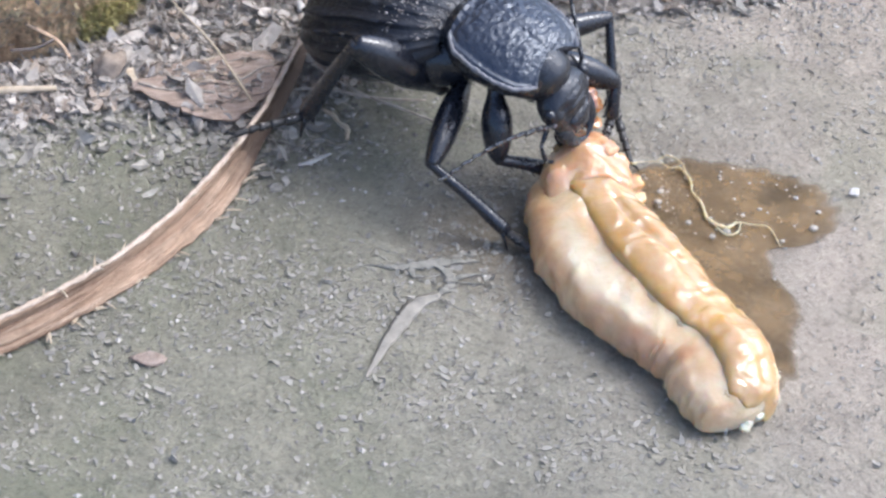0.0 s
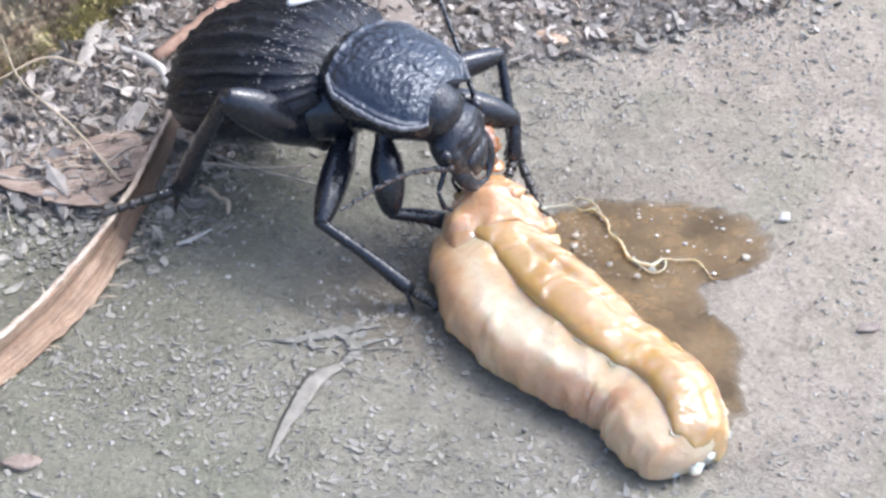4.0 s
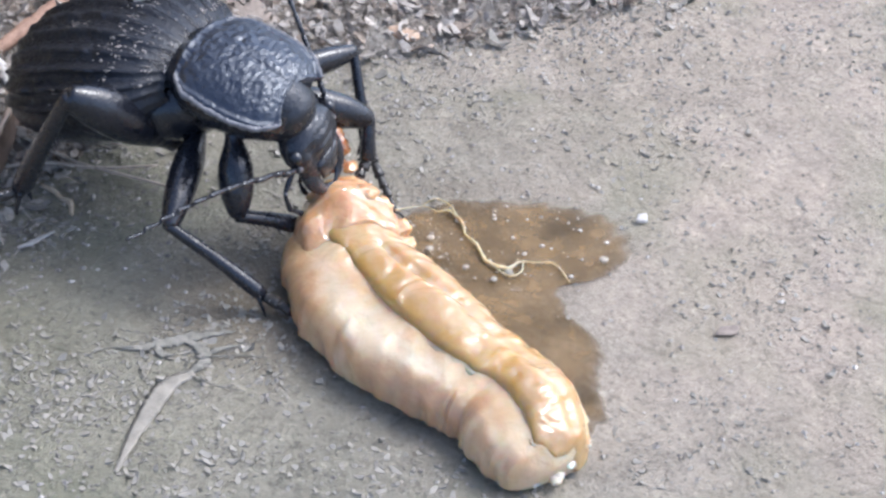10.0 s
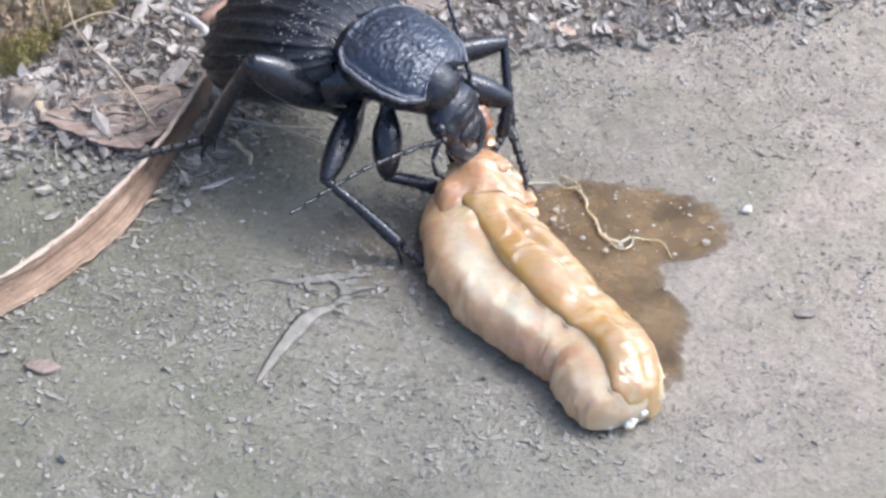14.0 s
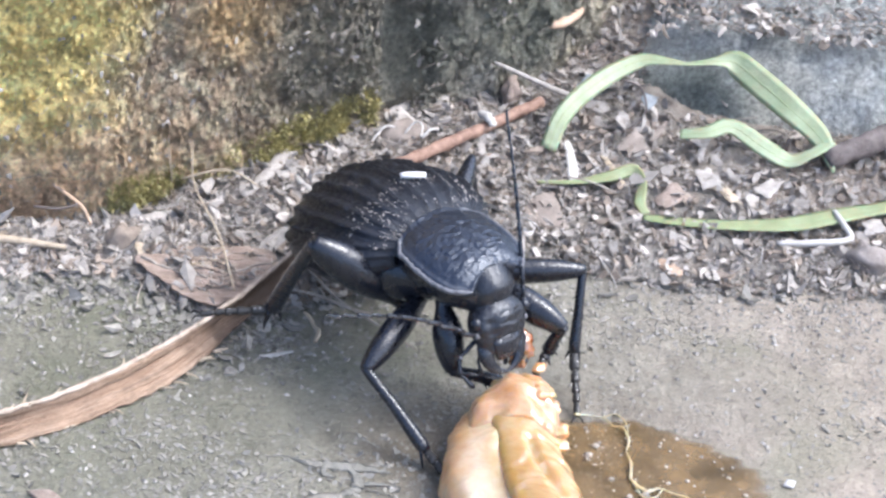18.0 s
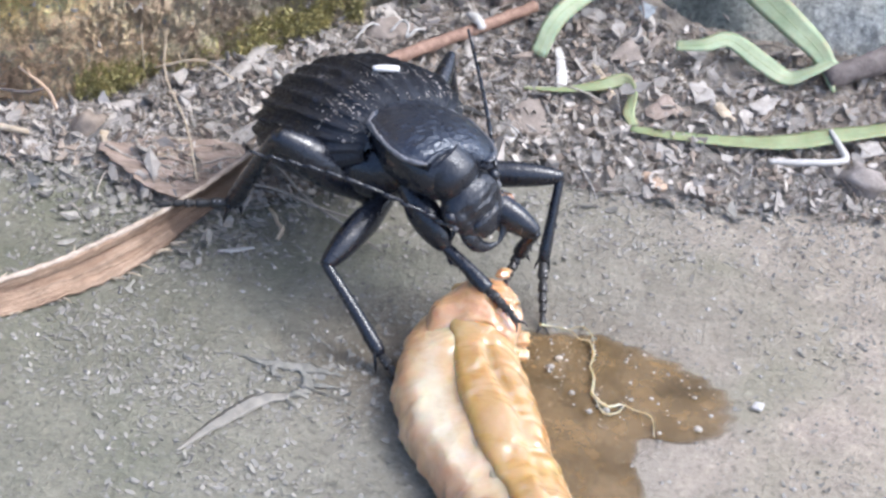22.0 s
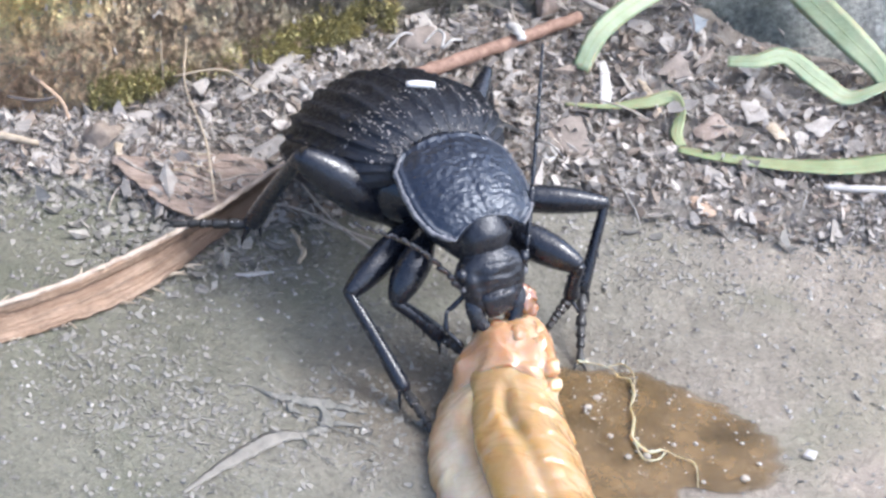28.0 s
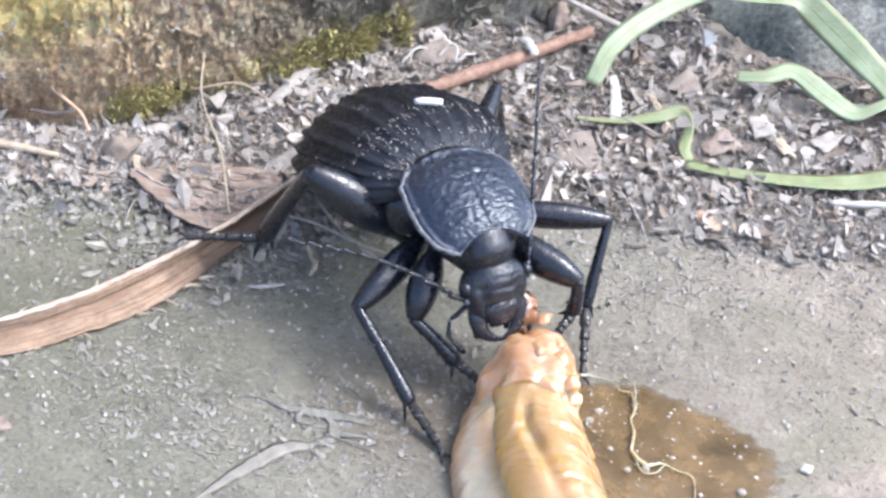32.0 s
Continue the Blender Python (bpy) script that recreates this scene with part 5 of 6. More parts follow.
def scatter_chips():
    """Small flat mineral chips bedded in the slab, dense in patches."""
    rng = random.Random(39)
    verts, faces, made = [], [], 0
    while made < 9000:
        x = rng.uniform(-62, 66)
        y = rng.uniform(-46, edge_y(x) + 1)
        dense = 0.5 + 0.9 * noise.fractal(Vector((x * 0.07, y * 0.09, 6.0)), 0.8, 2.0, 4)
        bed = math.exp(-((x + 28) / 12) ** 2 - ((y + 21) / 5) ** 2)
        if max(dense * 0.55, bed) * (1 - 0.6 * step(5, 25, x)) < rng.random():
            continue
        made += 1
        flake(verts, faces, rng, x, y, slab_z(x, y) + 0.03, 0.09 + 0.26 * rng.random() ** 3, 0.3, 0.12)
    return tagged(from_arrays("chips", verts, faces, SLAB_CHIP, False), "small grey mineral chips bedded in the slab", "chips", kind="stuff")


scatter_chips()


def wall_point(line, rng, low, high):
    """A random spot on the wall's face and its outward direction."""
    i = rng.randrange(len(line) - 1)
    a, b = line[i], line[i + 1]
    t = rng.random()
    d = Vector((b[0] - a[0], b[1] - a[1], 0)).normalized()
    out = Vector((d.y, -d.x, 0))
    z = rng.uniform(low, high)
    return Vector((a[0] + (b[0] - a[0]) * t, a[1] + (b[1] - a[1]) * t, z)), out


def wall_crumbs(name, line, count, mat, label, seed, size, face=2):
    rng = random.Random(seed)
    verts, faces = [], []
    for _ in range(count):
        p, out = wall_point(line, rng, 0, 34)
        p = p + out * (relief(p, face) + rng.uniform(-0.15, 0.3))
        base = len(verts)
        flake(verts, faces, rng, 0, 0, 0, size * (0.4 + rng.random() ** 2), 1.2, 0.3)
        for i in range(base, len(verts)):
            v = verts[i]
            verts[i] = (p.x + v[0], p.y + v[1], p.z + v[2])
    return tagged(from_arrays(name, verts, faces, mat, False), label, "crumbs", kind="stuff")


NEAR_A, NEAR_B = WALL_LINE_A[2:], WALL_LINE_B[:6]
wall_crumbs("stone_crumbs", NEAR_A, 6000, WALL_A, "brown crumbling grains on the stone face", 41, 0.33)
wall_crumbs("lichen_crumbs", NEAR_A, 500, FLAKES, "pale grey crusts on the stone face", 42, 0.24)
wall_crumbs("damp_crumbs", NEAR_B, 2200, WALL_B, "dark damp crumbs on the stone face", 43, 0.42, 8)
wall_crumbs("pale_specks", NEAR_B, 350, FLAKES, "pale specks on the dark stone", 44, 0.25, 8)


def wall_fibres():
    """Fine dry threads caught on the rough face of the stone."""
    rng = random.Random(47)
    verts, faces = [], []
    for k in range(300):
        line, face = ((NEAR_A, 2), (NEAR_B, 8))[k % 4 == 3]
        p, out = wall_point(line, rng, 0.5, 24)
        side = Vector((-out.y, out.x, 0))
        a, ln, b = rng.random() * 6.3, 0.8 + 3.4 * rng.random() ** 2, rng.gauss(0, 0.15)
        pts = []
        for i in range(5):
            pts.append(tuple(p + out * (relief(p, face) + 0.15 + 0.25 * math.sin(i * 0.8))))
            p = p + (side * math.cos(a) + Vector((0, 0, math.sin(a)))) * (ln / 4)
            a += b
        strand(verts, faces, pts, 0.03 + 0.04 * rng.random())
    return tagged(from_arrays("wall_fibres", verts, faces, FIBRE), "fine dry threads caught on the rough stone", "fibres", kind="stuff")


wall_fibres()


def moss_band():
    """Short moss shoots along the foot of the left block, thick in two cushions."""
    rng = random.Random(51)
    verts, faces = [], []
    made = 0
    while made < 15000:
        p, out = wall_point(NEAR_A[1:], rng, -1, 9)
        right = math.exp(-((p.x + 31) / 7.0) ** 2) * (1 - step(3.2 + 0.2 * (p.x + 38), 6.5 + 0.2 * (p.x + 38), p.z))
        left = 0.95 * math.exp(-((p.x + 50) / 4.5) ** 2) * (1 - step(3.0, 5.5, p.z))
        thin = 0.22 * (1 - step(1.0, 4.0, p.z)) * step(-56, -52, p.x)
        clump = 0.55 + 0.9 * noise.noise(Vector((p.x * 0.5, p.y * 0.5, p.z * 0.5 + 4)))
        if max(right, left, thin) * clump < rng.random() * 0.7:
            continue
        made += 1
        ln = 0.45 + 0.75 * rng.random()
        d = (out * 0.8 + Vector((rng.gauss(0, 0.5), rng.gauss(0, 0.5), 0.7 + rng.gauss(0, 0.45)))).normalized()
        side = d.cross(Vector((0, 0, 1))).normalized() * (0.08 + 0.08 * rng.random())
        q = p + out * (relief(p, 2) + rng.uniform(-0.2, 0.9 * max(right, left)))
        base = len(verts)
        for v in (q - side, q + side, q + d * ln * 0.6 + side * 0.8 + Vector((0, 0, 0.1)), q + d * ln, q + d * ln * 0.6 - side * 0.8):
            verts.append(tuple(v))
        faces.append((base, base + 1, base + 2, base + 3, base + 4))
    return tagged(from_arrays("moss", verts, faces, MOSS, False), "olive-yellow moss cushions along the foot of the stone", "moss", kind="stuff")


moss_band()

# ---- single pieces in the litter and on the slab ----


def thing(name, bm, mat, label, category, group=""):
    """One loose piece: its origin is moved to its own foot."""
    co = [v.co.copy() for v in bm.verts]
    c = Vector((sum(v.x for v in co) / len(co), sum(v.y for v in co) / len(co), min(v.z for v in co)))
    for v in bm.verts:
        v.co -= c
    ob = link(name, bm, mat)
    ob.location = c * MM
    return tagged(ob, label, category, group)


def build_bark_strip():
    """A long strip of dry bark standing on its edge, leaning back, its lower edge frayed."""
    top = smooth_line([(-74.4, -34.3, 3.8), (-67.4, -30.4, 3.8), (-60.3, -26.3, 3.8), (-52.1, -21.0, 3.8), (-44.4, -14.2, 3.8), (-37.9, -6.4, 4.3), (-32.6, 2.8, 4.5), (-28.6, 12.5, 4.3), (-26.8, 18.5, 3.6)], 16)
    low = smooth_line([(-73.0, -34.7, 0.1), (-66.2, -30.7, 0.1), (-58.9, -26.6, 0.1), (-50.7, -21.5, 0.1), (-42.8, -14.9, 0.1), (-36.4, -7.3, 0.2), (-32.6, 1.2, 0.7), (-28.6, 10.5, 1.6), (-26.3, 17.5, 2.0)], 16)
    seat = Vector((-46, -18, 0))
    root = new("bark_strip")
    root.location = seat * MM
    tagged(root, "long curved strip of dry light-brown bark with frayed edges", "bark strip")
    rng = random.Random(5)
    k, rings, n = 17, [], len(top)
    for i in range(n):
        a, b = Vector(top[max(0, i - 1)]), Vector(top[min(n - 1, i + 1)])
        d = (b - a).normalized()
        face = Vector((d.y, -d.x, 0)).normalized()
        ring = []
        for side in (1, -1):
            for j in range(k):
                v = j / (k - 1) if side > 0 else 1 - j / (k - 1)
                ragged_edge = 0.45 * noise.noise(Vector((i * 0.5, 3, 2))) + 0.5 * noise.noise(Vector((i * 0.17, 5, 1)))
                vv = v * (1 + 0.12 * ragged_edge * v - 0.08 * step(0.5, 1, v))
                p = Vector(top[i]).lerp(Vector(low[i]), vv)
                cup = -0.55 * math.sin(math.pi * v)
                crease = -0.35 * math.exp(-((v - 0.36 - 0.05 * noise.noise(Vector((i * 0.08, 0, 3)))) / 0.07) ** 2)
                grain = 0.22 * noise.noise(Vector((i * 0.06, v * 9, 2))) + 0.12 * noise.noise(Vector((i * 0.25, v * 24, 6)))
                p = p + face * (cup + crease + grain + side * (0.22 if 0 < j < k - 1 else 0.08))
                p.z = max(p.z + 0.2 * noise.noise(Vector((i * 0.3, v * 2, 9))) * (1 - v), 0.06)
                ring.append(p - seat)
        rings.append(ring)
    bm = bmesh.new()
    loft(bm, rings)
    uv = bm.loops.layers.uv.new("along")
    bm.verts.index_update()
    for f in bm.faces:
        for loop in f.loops:
            i, j = divmod(loop.vert.index, 2 * k)
            loop[uv].uv = ((j if j < k else 2 * k - 1 - j) / (k - 1), i / n * 4)
    rim_line = [tuple(0.5 * (r[0] + r[2 * k - 1])) for r in rings]
    part("strip", bm, BARK, root)
    bm = bmesh.new()
    tube(bm, [(*p, 0.26 + 0.14 * noise.noise(Vector((i * 0.6, 0, 0)))) for i, p in enumerate(rim_line)][::2], 7, 2, 0.7)
    part("rim", bm, BARK_EDGE, root, "pale frayed edge of the strip")
    for q in range(46):
        i = rng.randrange(8, int(n * 0.72))
        foot = q % 3
        p = rings[i][k - 1] if foot else rings[i][0]
        a = rng.gauss(-0.3 if foot else 0.9, 0.8)
        ln = rng.uniform(0.5, 1.8)
        bm = bmesh.new()
        lift = 0.5 if not foot else 0.0
        tube(bm, [(p.x, p.y, p.z, 0.14), (p.x + math.cos(a) * ln * 0.5, p.y + math.sin(a) * ln * 0.5, p.z + 0.15 + 0.3 * lift, 0.11), (p.x + math.cos(a) * ln, p.y + math.sin(a) * ln, max(0.1, p.z + 0.1 + lift * rng.random()), 0.04)], 5, 2)
        part("fray", bm, STRAW, root)
    return root


build_bark_strip()


def stick(name, pts, mat, label, category, seed, wobble=0.15, group="", flat=1.0):
    bm = bmesh.new()
    tube(bm, pts, 9, 7, wobble, flat, seed)
    return thing(name, bm, mat, label, category, group)


stick("twig", [(-28, 28.5, 2.4, 0.6), (-24, 32.2, 2.8, 0.75), (-19.8, 36.2, 3.2, 0.8), (-15.8, 40.6, 3.6, 0.8), (-10.4, 47.0, 3.8, 0.78), (-7.2, 51.0, 3.9, 0.75), (-4.5, 54.2, 4.0, 0.7)], RED_TWIG, "reddish-brown twig lying across the litter", "twig", 3, 0.32)
stick("pale_twig", [(-11, 54.4, 8.6, 0.22), (-6, 55.2, 6.4, 0.34), (-2.6, 55.8, 4.9, 0.42), (-0.2, 56.2, 4.0, 0.42)], FLAKES, "thin pale stick leaning on the dark stone", "twig", 4)
stick("dark_branch", [(31.5, 51, 3.4, 1.3), (36.5, 54.5, 4.6, 1.5), (43, 60.3, 5, 1.7), (50, 67, 6, 1.9), (62, 78, 8, 2.0)], BRANCH, "dark weathered stick lying behind the grass", "branch", 6, 0.25)
stick("straw", [(-68, 10.0, 1.8, 0.5), (-60, 10.9, 2.0, 0.48), (-53.5, 11.2, 1.9, 0.3)], STRAW, "pale straw stalk lying at the slab's edge", "straw", 7)
stick("straw", [(-29.3, 10.7, 1.2, 0.14), (-25, 10.3, 1.4, 0.16), (-20, 9.2, 0.9, 0.16), (-14.7, 8.8, 0.7, 0.12)], FIBRE, "thin straw lying under the beetle", "straw", 8)
stick("straw", [(-26.5, 14.5, 1.6, 0.14), (-22, 10.2, 1.1, 0.16), (-17, 7.4, 0.6, 0.15), (-12.5, 4.4, 0.5, 0.1)], FIBRE, "thin dry stalk slanting under the beetle", "straw", 81)
stick("splinter", [(-36.6, 26, 2.2, 0.5), (-35, 30.5, 2.6, 0.85), (-33.4, 35.4, 3.2, 0.8)], FLAKES, "short pale splinter leaning on the litter", "splinter", 9, 0.6, "", 0.4)
stick("bleached_stalk", [(-32.1, 33.5, 2.0, 0.3), (-30.9, 30.7, 2.3, 0.42), (-28.9, 28.6, 2.4, 0.48), (-27.5, 26.6, 2.0, 0.5), (-27.0, 24.0, 1.4, 0.45)], WHITE, "curved bleached white stem in the litter", "stem", 10, 0.1)
stick("bleached_stalk", [(26.0, 33.8, 1.6, 0.3), (30, 34.6, 1.8, 0.42), (34.5, 36.4, 1.9, 0.42), (33.8, 38.6, 2.4, 0.4), (32.6, 40.8, 2.8, 0.3)], WHITE, "bent white stem lying over the grass blade", "stem", 14, 0.1)
stick("bleached_stalk", [(-11.8, 48.4, 4.7, 0.35), (-11.2, 47.7, 4.9, 0.55), (-10.3, 46.6, 5.0, 0.6), (-9.7, 45.6, 4.7, 0.42)], WHITE, "short white flake lying across the twig", "flake", 15, 0.9, "", 0.6)
stick("bleached_stalk", [(-20.2, 42.6, 3.6, 0.14), (-19.2, 44.0, 4.6, 0.17), (-18.2, 43.4, 4.6, 0.17), (-18.0, 41.8, 3.9, 0.16), (-17.2, 42.6, 4.6, 0.16), (-16.2, 43.6, 4.3, 0.12)], WHITE, "curled white stem by the dark stone", "stem", 16, 0.1)
stick("hair_stalk", [(-33.2, 6.5, 3.2, 0.12), (-37, 15, 4.2, 0.12), (-41.5, 22, 5.5, 0.1), (-43, 27, 8, 0.07)], STRAW, "fine bent stalk rising by the bark strip", "stalk", 17)
stick("hair_stalk", [(-45, 25.5, 3, 0.1), (-45.6, 25.8, 9, 0.1), (-46.3, 26.6, 17, 0.06)], STRAW, "fine upright stalk before the mossy stone", "stalk", 18)
stick("hair_stalk", [(-44, 26, 3.4, 0.12), (-39, 27.4, 4.6, 0.12), (-34.8, 27.0, 3.2, 0.08)], STRAW, "fine arched stalk before the mossy stone", "stalk", 19)
stick("curled_stalk", [(6, 52, 2.2, 0.12), (8.6, 54.5, 4.4, 0.14), (7.6, 57, 6.4, 0.14), (5, 57.2, 7.2, 0.1)], BRANCH, "thin dark curled stalk below the grass blade", "stalk", 20)
stick("squiggle_twig", [(-25.6, 8.0, 0.5, 0.16), (-24.7, 6.9, 0.6, 0.24), (-24.2, 6.0, 0.4, 0.2), (-23.4, 4.9, 0.5, 0.26), (-23.5, 3.2, 0.4, 0.18)], STRAW, "tiny crooked twig on the slab", "twig", 22, 0.3)
stick("squiggle_twig", [(-28.8, -0.5, 0.3, 0.18), (-27.6, -0.4, 0.5, 0.3), (-26.6, 0.3, 0.4, 0.26), (-25.3, 0.8, 0.6, 0.14)], WHITE, "tiny pale crooked flake on the slab", "flake", 23, 0.5, "", 0.5)


def blade(pts, mat, label):
    bm = bmesh.new()
    ribbon(bm, [(x, y, z, w * 1.02, a) for x, y, z, w, a in pts])
    ob = thing("grass_blade", bm, mat, label, "grass blade", "grass blades in the litter")
    bm = bmesh.new()
    o = ob.location / MM
    ribbon(bm, [(x - o.x, y - o.y, z - o.z + 0.04, 0.11, a) for x, y, z, w, a in pts], 0.24)
    part("midrib", bm, STRAW if mat is CHIP else MIDRIB, ob)
    return ob


blade([(-2.7, 45.4, 2.6, 1.0, 20), (-1.3, 49, 6, 1.15, 25), (2.3, 55.2, 7.5, 1.2, 30), (6.8, 59.9, 8.5, 1.15, 20), (10.4, 60.0, 9, 1.0, 0), (13.2, 60.2, 9.0, 0.8, -15), (16.6, 61.6, 9.1, 1.0, 5), (18.9, 61.9, 9.2, 1.65, 35), (21.6, 59.9, 8.5, 1.8, 40), (26.5, 56, 7, 1.75, 35), (30.6, 53.4, 5, 1.3, 30), (32.6, 49.4, 2.8, 0.2, 10)], GRASS_PALE, "pale green grass blade arching over the litter")
blade([(13.2, 50.2, 4.5, 0.85, 15), (16.4, 50.4, 5.2, 0.95, 20), (19.4, 52.2, 5.5, 1.1, 30), (23.6, 51.0, 4, 1.25, 30), (27.0, 50.2, 3, 1.15, 20), (29.6, 51, 4, 1.0, -5), (32.2, 53.1, 5, 0.7, 0)], GRASS_PALE, "pale green folded grass blade")
blade([(-3.2, 39.3, 1.6, 0.25, 0), (1.5, 40.1, 1.9, 0.55, 0), (5.5, 41.7, 2.4, 0.8, 20), (8.1, 42.9, 3.0, 0.75, 50), (9.4, 41.0, 2.4, 0.7, 40), (9.4, 37.8, 1.8, 0.7, 10), (10.2, 36.0, 1.5, 0.6, 0)], GRASS, "green grass blade with a sharp bend")
blade([(10.0, 35.0, 1.6, 0.6, 0), (14.3, 34.9, 1.7, 1.2, -10), (21, 35.6, 1.9, 1.25, -5), (27.6, 37.4, 2.1, 1.3, 5), (33, 40.2, 2.4, 1.25, 10), (38.5, 42.8, 2.8, 1.25, 0), (44, 45.4, 3.2, 1.2, 30), (49, 47, 3.4, 1.3, 0), (56, 49.6, 3.6, 1.3, 0), (66, 54.5, 4, 1.0, 0)], GRASS, "long bright green grass blade lying flat on the litter")
blade([(47.6, 46.2, 2.8, 0.4, 0), (49.5, 45.6, 2.6, 0.7, 10), (52.6, 47.6, 2.6, 0.6, 0), (55, 49, 2.4, 0.3, 0)], CHIP, "withered brown grass blade")


def slate(name, rim, z, thick, mat, label, category, tip=0.0, dome=0.0, sharp=False):
    """A flat piece with an uneven outline, tipped up at its far side."""
    line = smooth_line([(*p, 0) for p in rim + rim[:1]], 3)[:-1]
    if sharp:
        line = [np.array((a[0] + (b[0] - a[0]) * k / 3, a[1] + (b[1] - a[1]) * k / 3, 0)) for a, b in zip(rim, rim[1:] + rim[:1]) for k in range(3)]
    c = np.mean(np.array(line), axis=0)
    bm = bmesh.new()
    rings = []
    for s, h in ((0.9, 0), (1.0, thick * 0.35), (0.97, thick * 0.8), (0.85, thick), (0.4, thick + dome), (0.08, thick + dome * 1.2)):
        ring = []
        for p in line:
            q = c + (p - c) * s
            n = noise.noise(Vector((q[0] * 0.9, q[1] * 0.9, z)))
            ring.append(Vector((q[0], q[1], z + h + tip * (q[1] - min(v[1] for v in line)) + 0.18 * n * (1 if h else 0))))
        rings.append(ring)
    loft(bm, rings)
    ob = thing(name, bm, mat, label, category)
    return ob


slate("stone_flake", [(-4.5, 32.7), (-3.0, 36.5), (-1.0, 37.3), (1.5, 30.8), (-1.0, 30.2), (-3.7, 30.8)], 0.6, 0.8, STONE_FLAKE, "flat grey-brown angular flake of stone", "stone flake", 0.1, sharp=True)
slate("wood_chip", [(12.0, 27.2), (12.6, 28.2), (14.2, 27.6), (15.4, 26.2), (14.8, 25.4), (13.2, 25.9)], 0.35, 0.5, CHIP, "small tan wood chip at the slab's edge", "wood chip", 0.05, 0.2)
slate("white_chip", [(-1.0, 48.2), (-0.2, 48.6), (1.0, 44.6), (1.6, 40.8), (0.6, 40.2), (-0.2, 44.2)], 1.6, 0.4, WHITE, "long white chip of dry leaf in the litter", "chip", 0.06)
slate("white_chip", [(-4.0, 28.4), (-3.2, 30.8), (-2.2, 30.4), (-2.9, 28.2)], 0.8, 0.5, WHITE, "white chip beside the beetle's foot", "chip", 0.1)
slate("wood_chip", [(-6.4, 61.0), (-4.6, 63.2), (-1.6, 66.2), (-1.2, 65.0), (-3.4, 61.6)], 10.6, 0.7, CHIP, "tan chip caught on the face of the dark stone", "wood chip", 0.1, 0.2)
slate("stone_crumb", [(28.9, -24.9), (29.8, -23.9), (31.4, -24.1), (30.8, -25.0)], 0.05, 0.25, STONE_FLAKE, "small dark chip of stone on the slab", "stone chip")
slate("white_fleck", [(27.4, -8.2), (27.7, -7.4), (28.7, -7.5), (28.5, -8.3)], 0.1, 0.35, WHITE, "white fleck of lime on the slab", "fleck", 0.15, sharp=True)
slate("leaf_scrap", [(-46, -27), (-44, -26.4), (-42.4, -27.4), (-44, -28.2)], 0.15, 0.4, LEAF, "small brown scrap of leaf on the slab", "leaf scrap", 0.1)
slate("leaf_scrap", [(-66, -4), (-63.4, -4.4), (-61.8, -8), (-63.4, -9.4), (-65.6, -7.6)], 0.2, 0.5, CHIP, "tan curled scrap of leaf on the slab", "leaf scrap", 0.15, 0.6)
slate("leaf_scrap", [(-62.6, -10), (-60.6, -10.4), (-60.2, -18), (-62, -19.2), (-63.2, -14)], 0.2, 0.4, WHITE, "pale dry scrap of leaf on the slab", "leaf scrap", 0.04, 0.3)
for k, (x, y, s, z) in enumerate([(36.8, 33.6, (2.6, 2.1, 1.8), 1.6), (-48.0, 14.8, (1.9, 1.6, 1.5), 1.8), (-20.5, 44.5, (3.4, 2.2, 1.6), 2.4), (60, 41.5, (1.4, 1.0, 0.8), 1.2), (-8.6, 55.6, (2.0, 1.1, 1.7), 4.2)]):
    bm = bmesh.new()
    lump(bm, (x, y, z), s, k + 2, 0.5, 12, 18, 0.4 * k)
    thing("pebble", bm, (PEBBLE, BROWN, STONE_FLAKE, WHITE, LEAF)[k], ("rounded grey-brown pebble at the slab's edge", "dull brown lump of bark at the slab's edge", "dark angular stone at the gap in the wall", "small white pebble in the litter", "crumpled brown leaf by the dark stone")[k], ("pebble", "bark lump", "stone", "pebble", "leaf")[k])
stick("white_shell", [(26, 93, 11.5, 0.5), (28, 90.6, 12, 1.0), (31, 90, 12.4, 1.3), (34.5, 92.6, 12.6, 1.2), (36, 96, 12.2, 0.8)], WHITE, "curled white shell lying on the low stone", "shell", 24, 0.2)



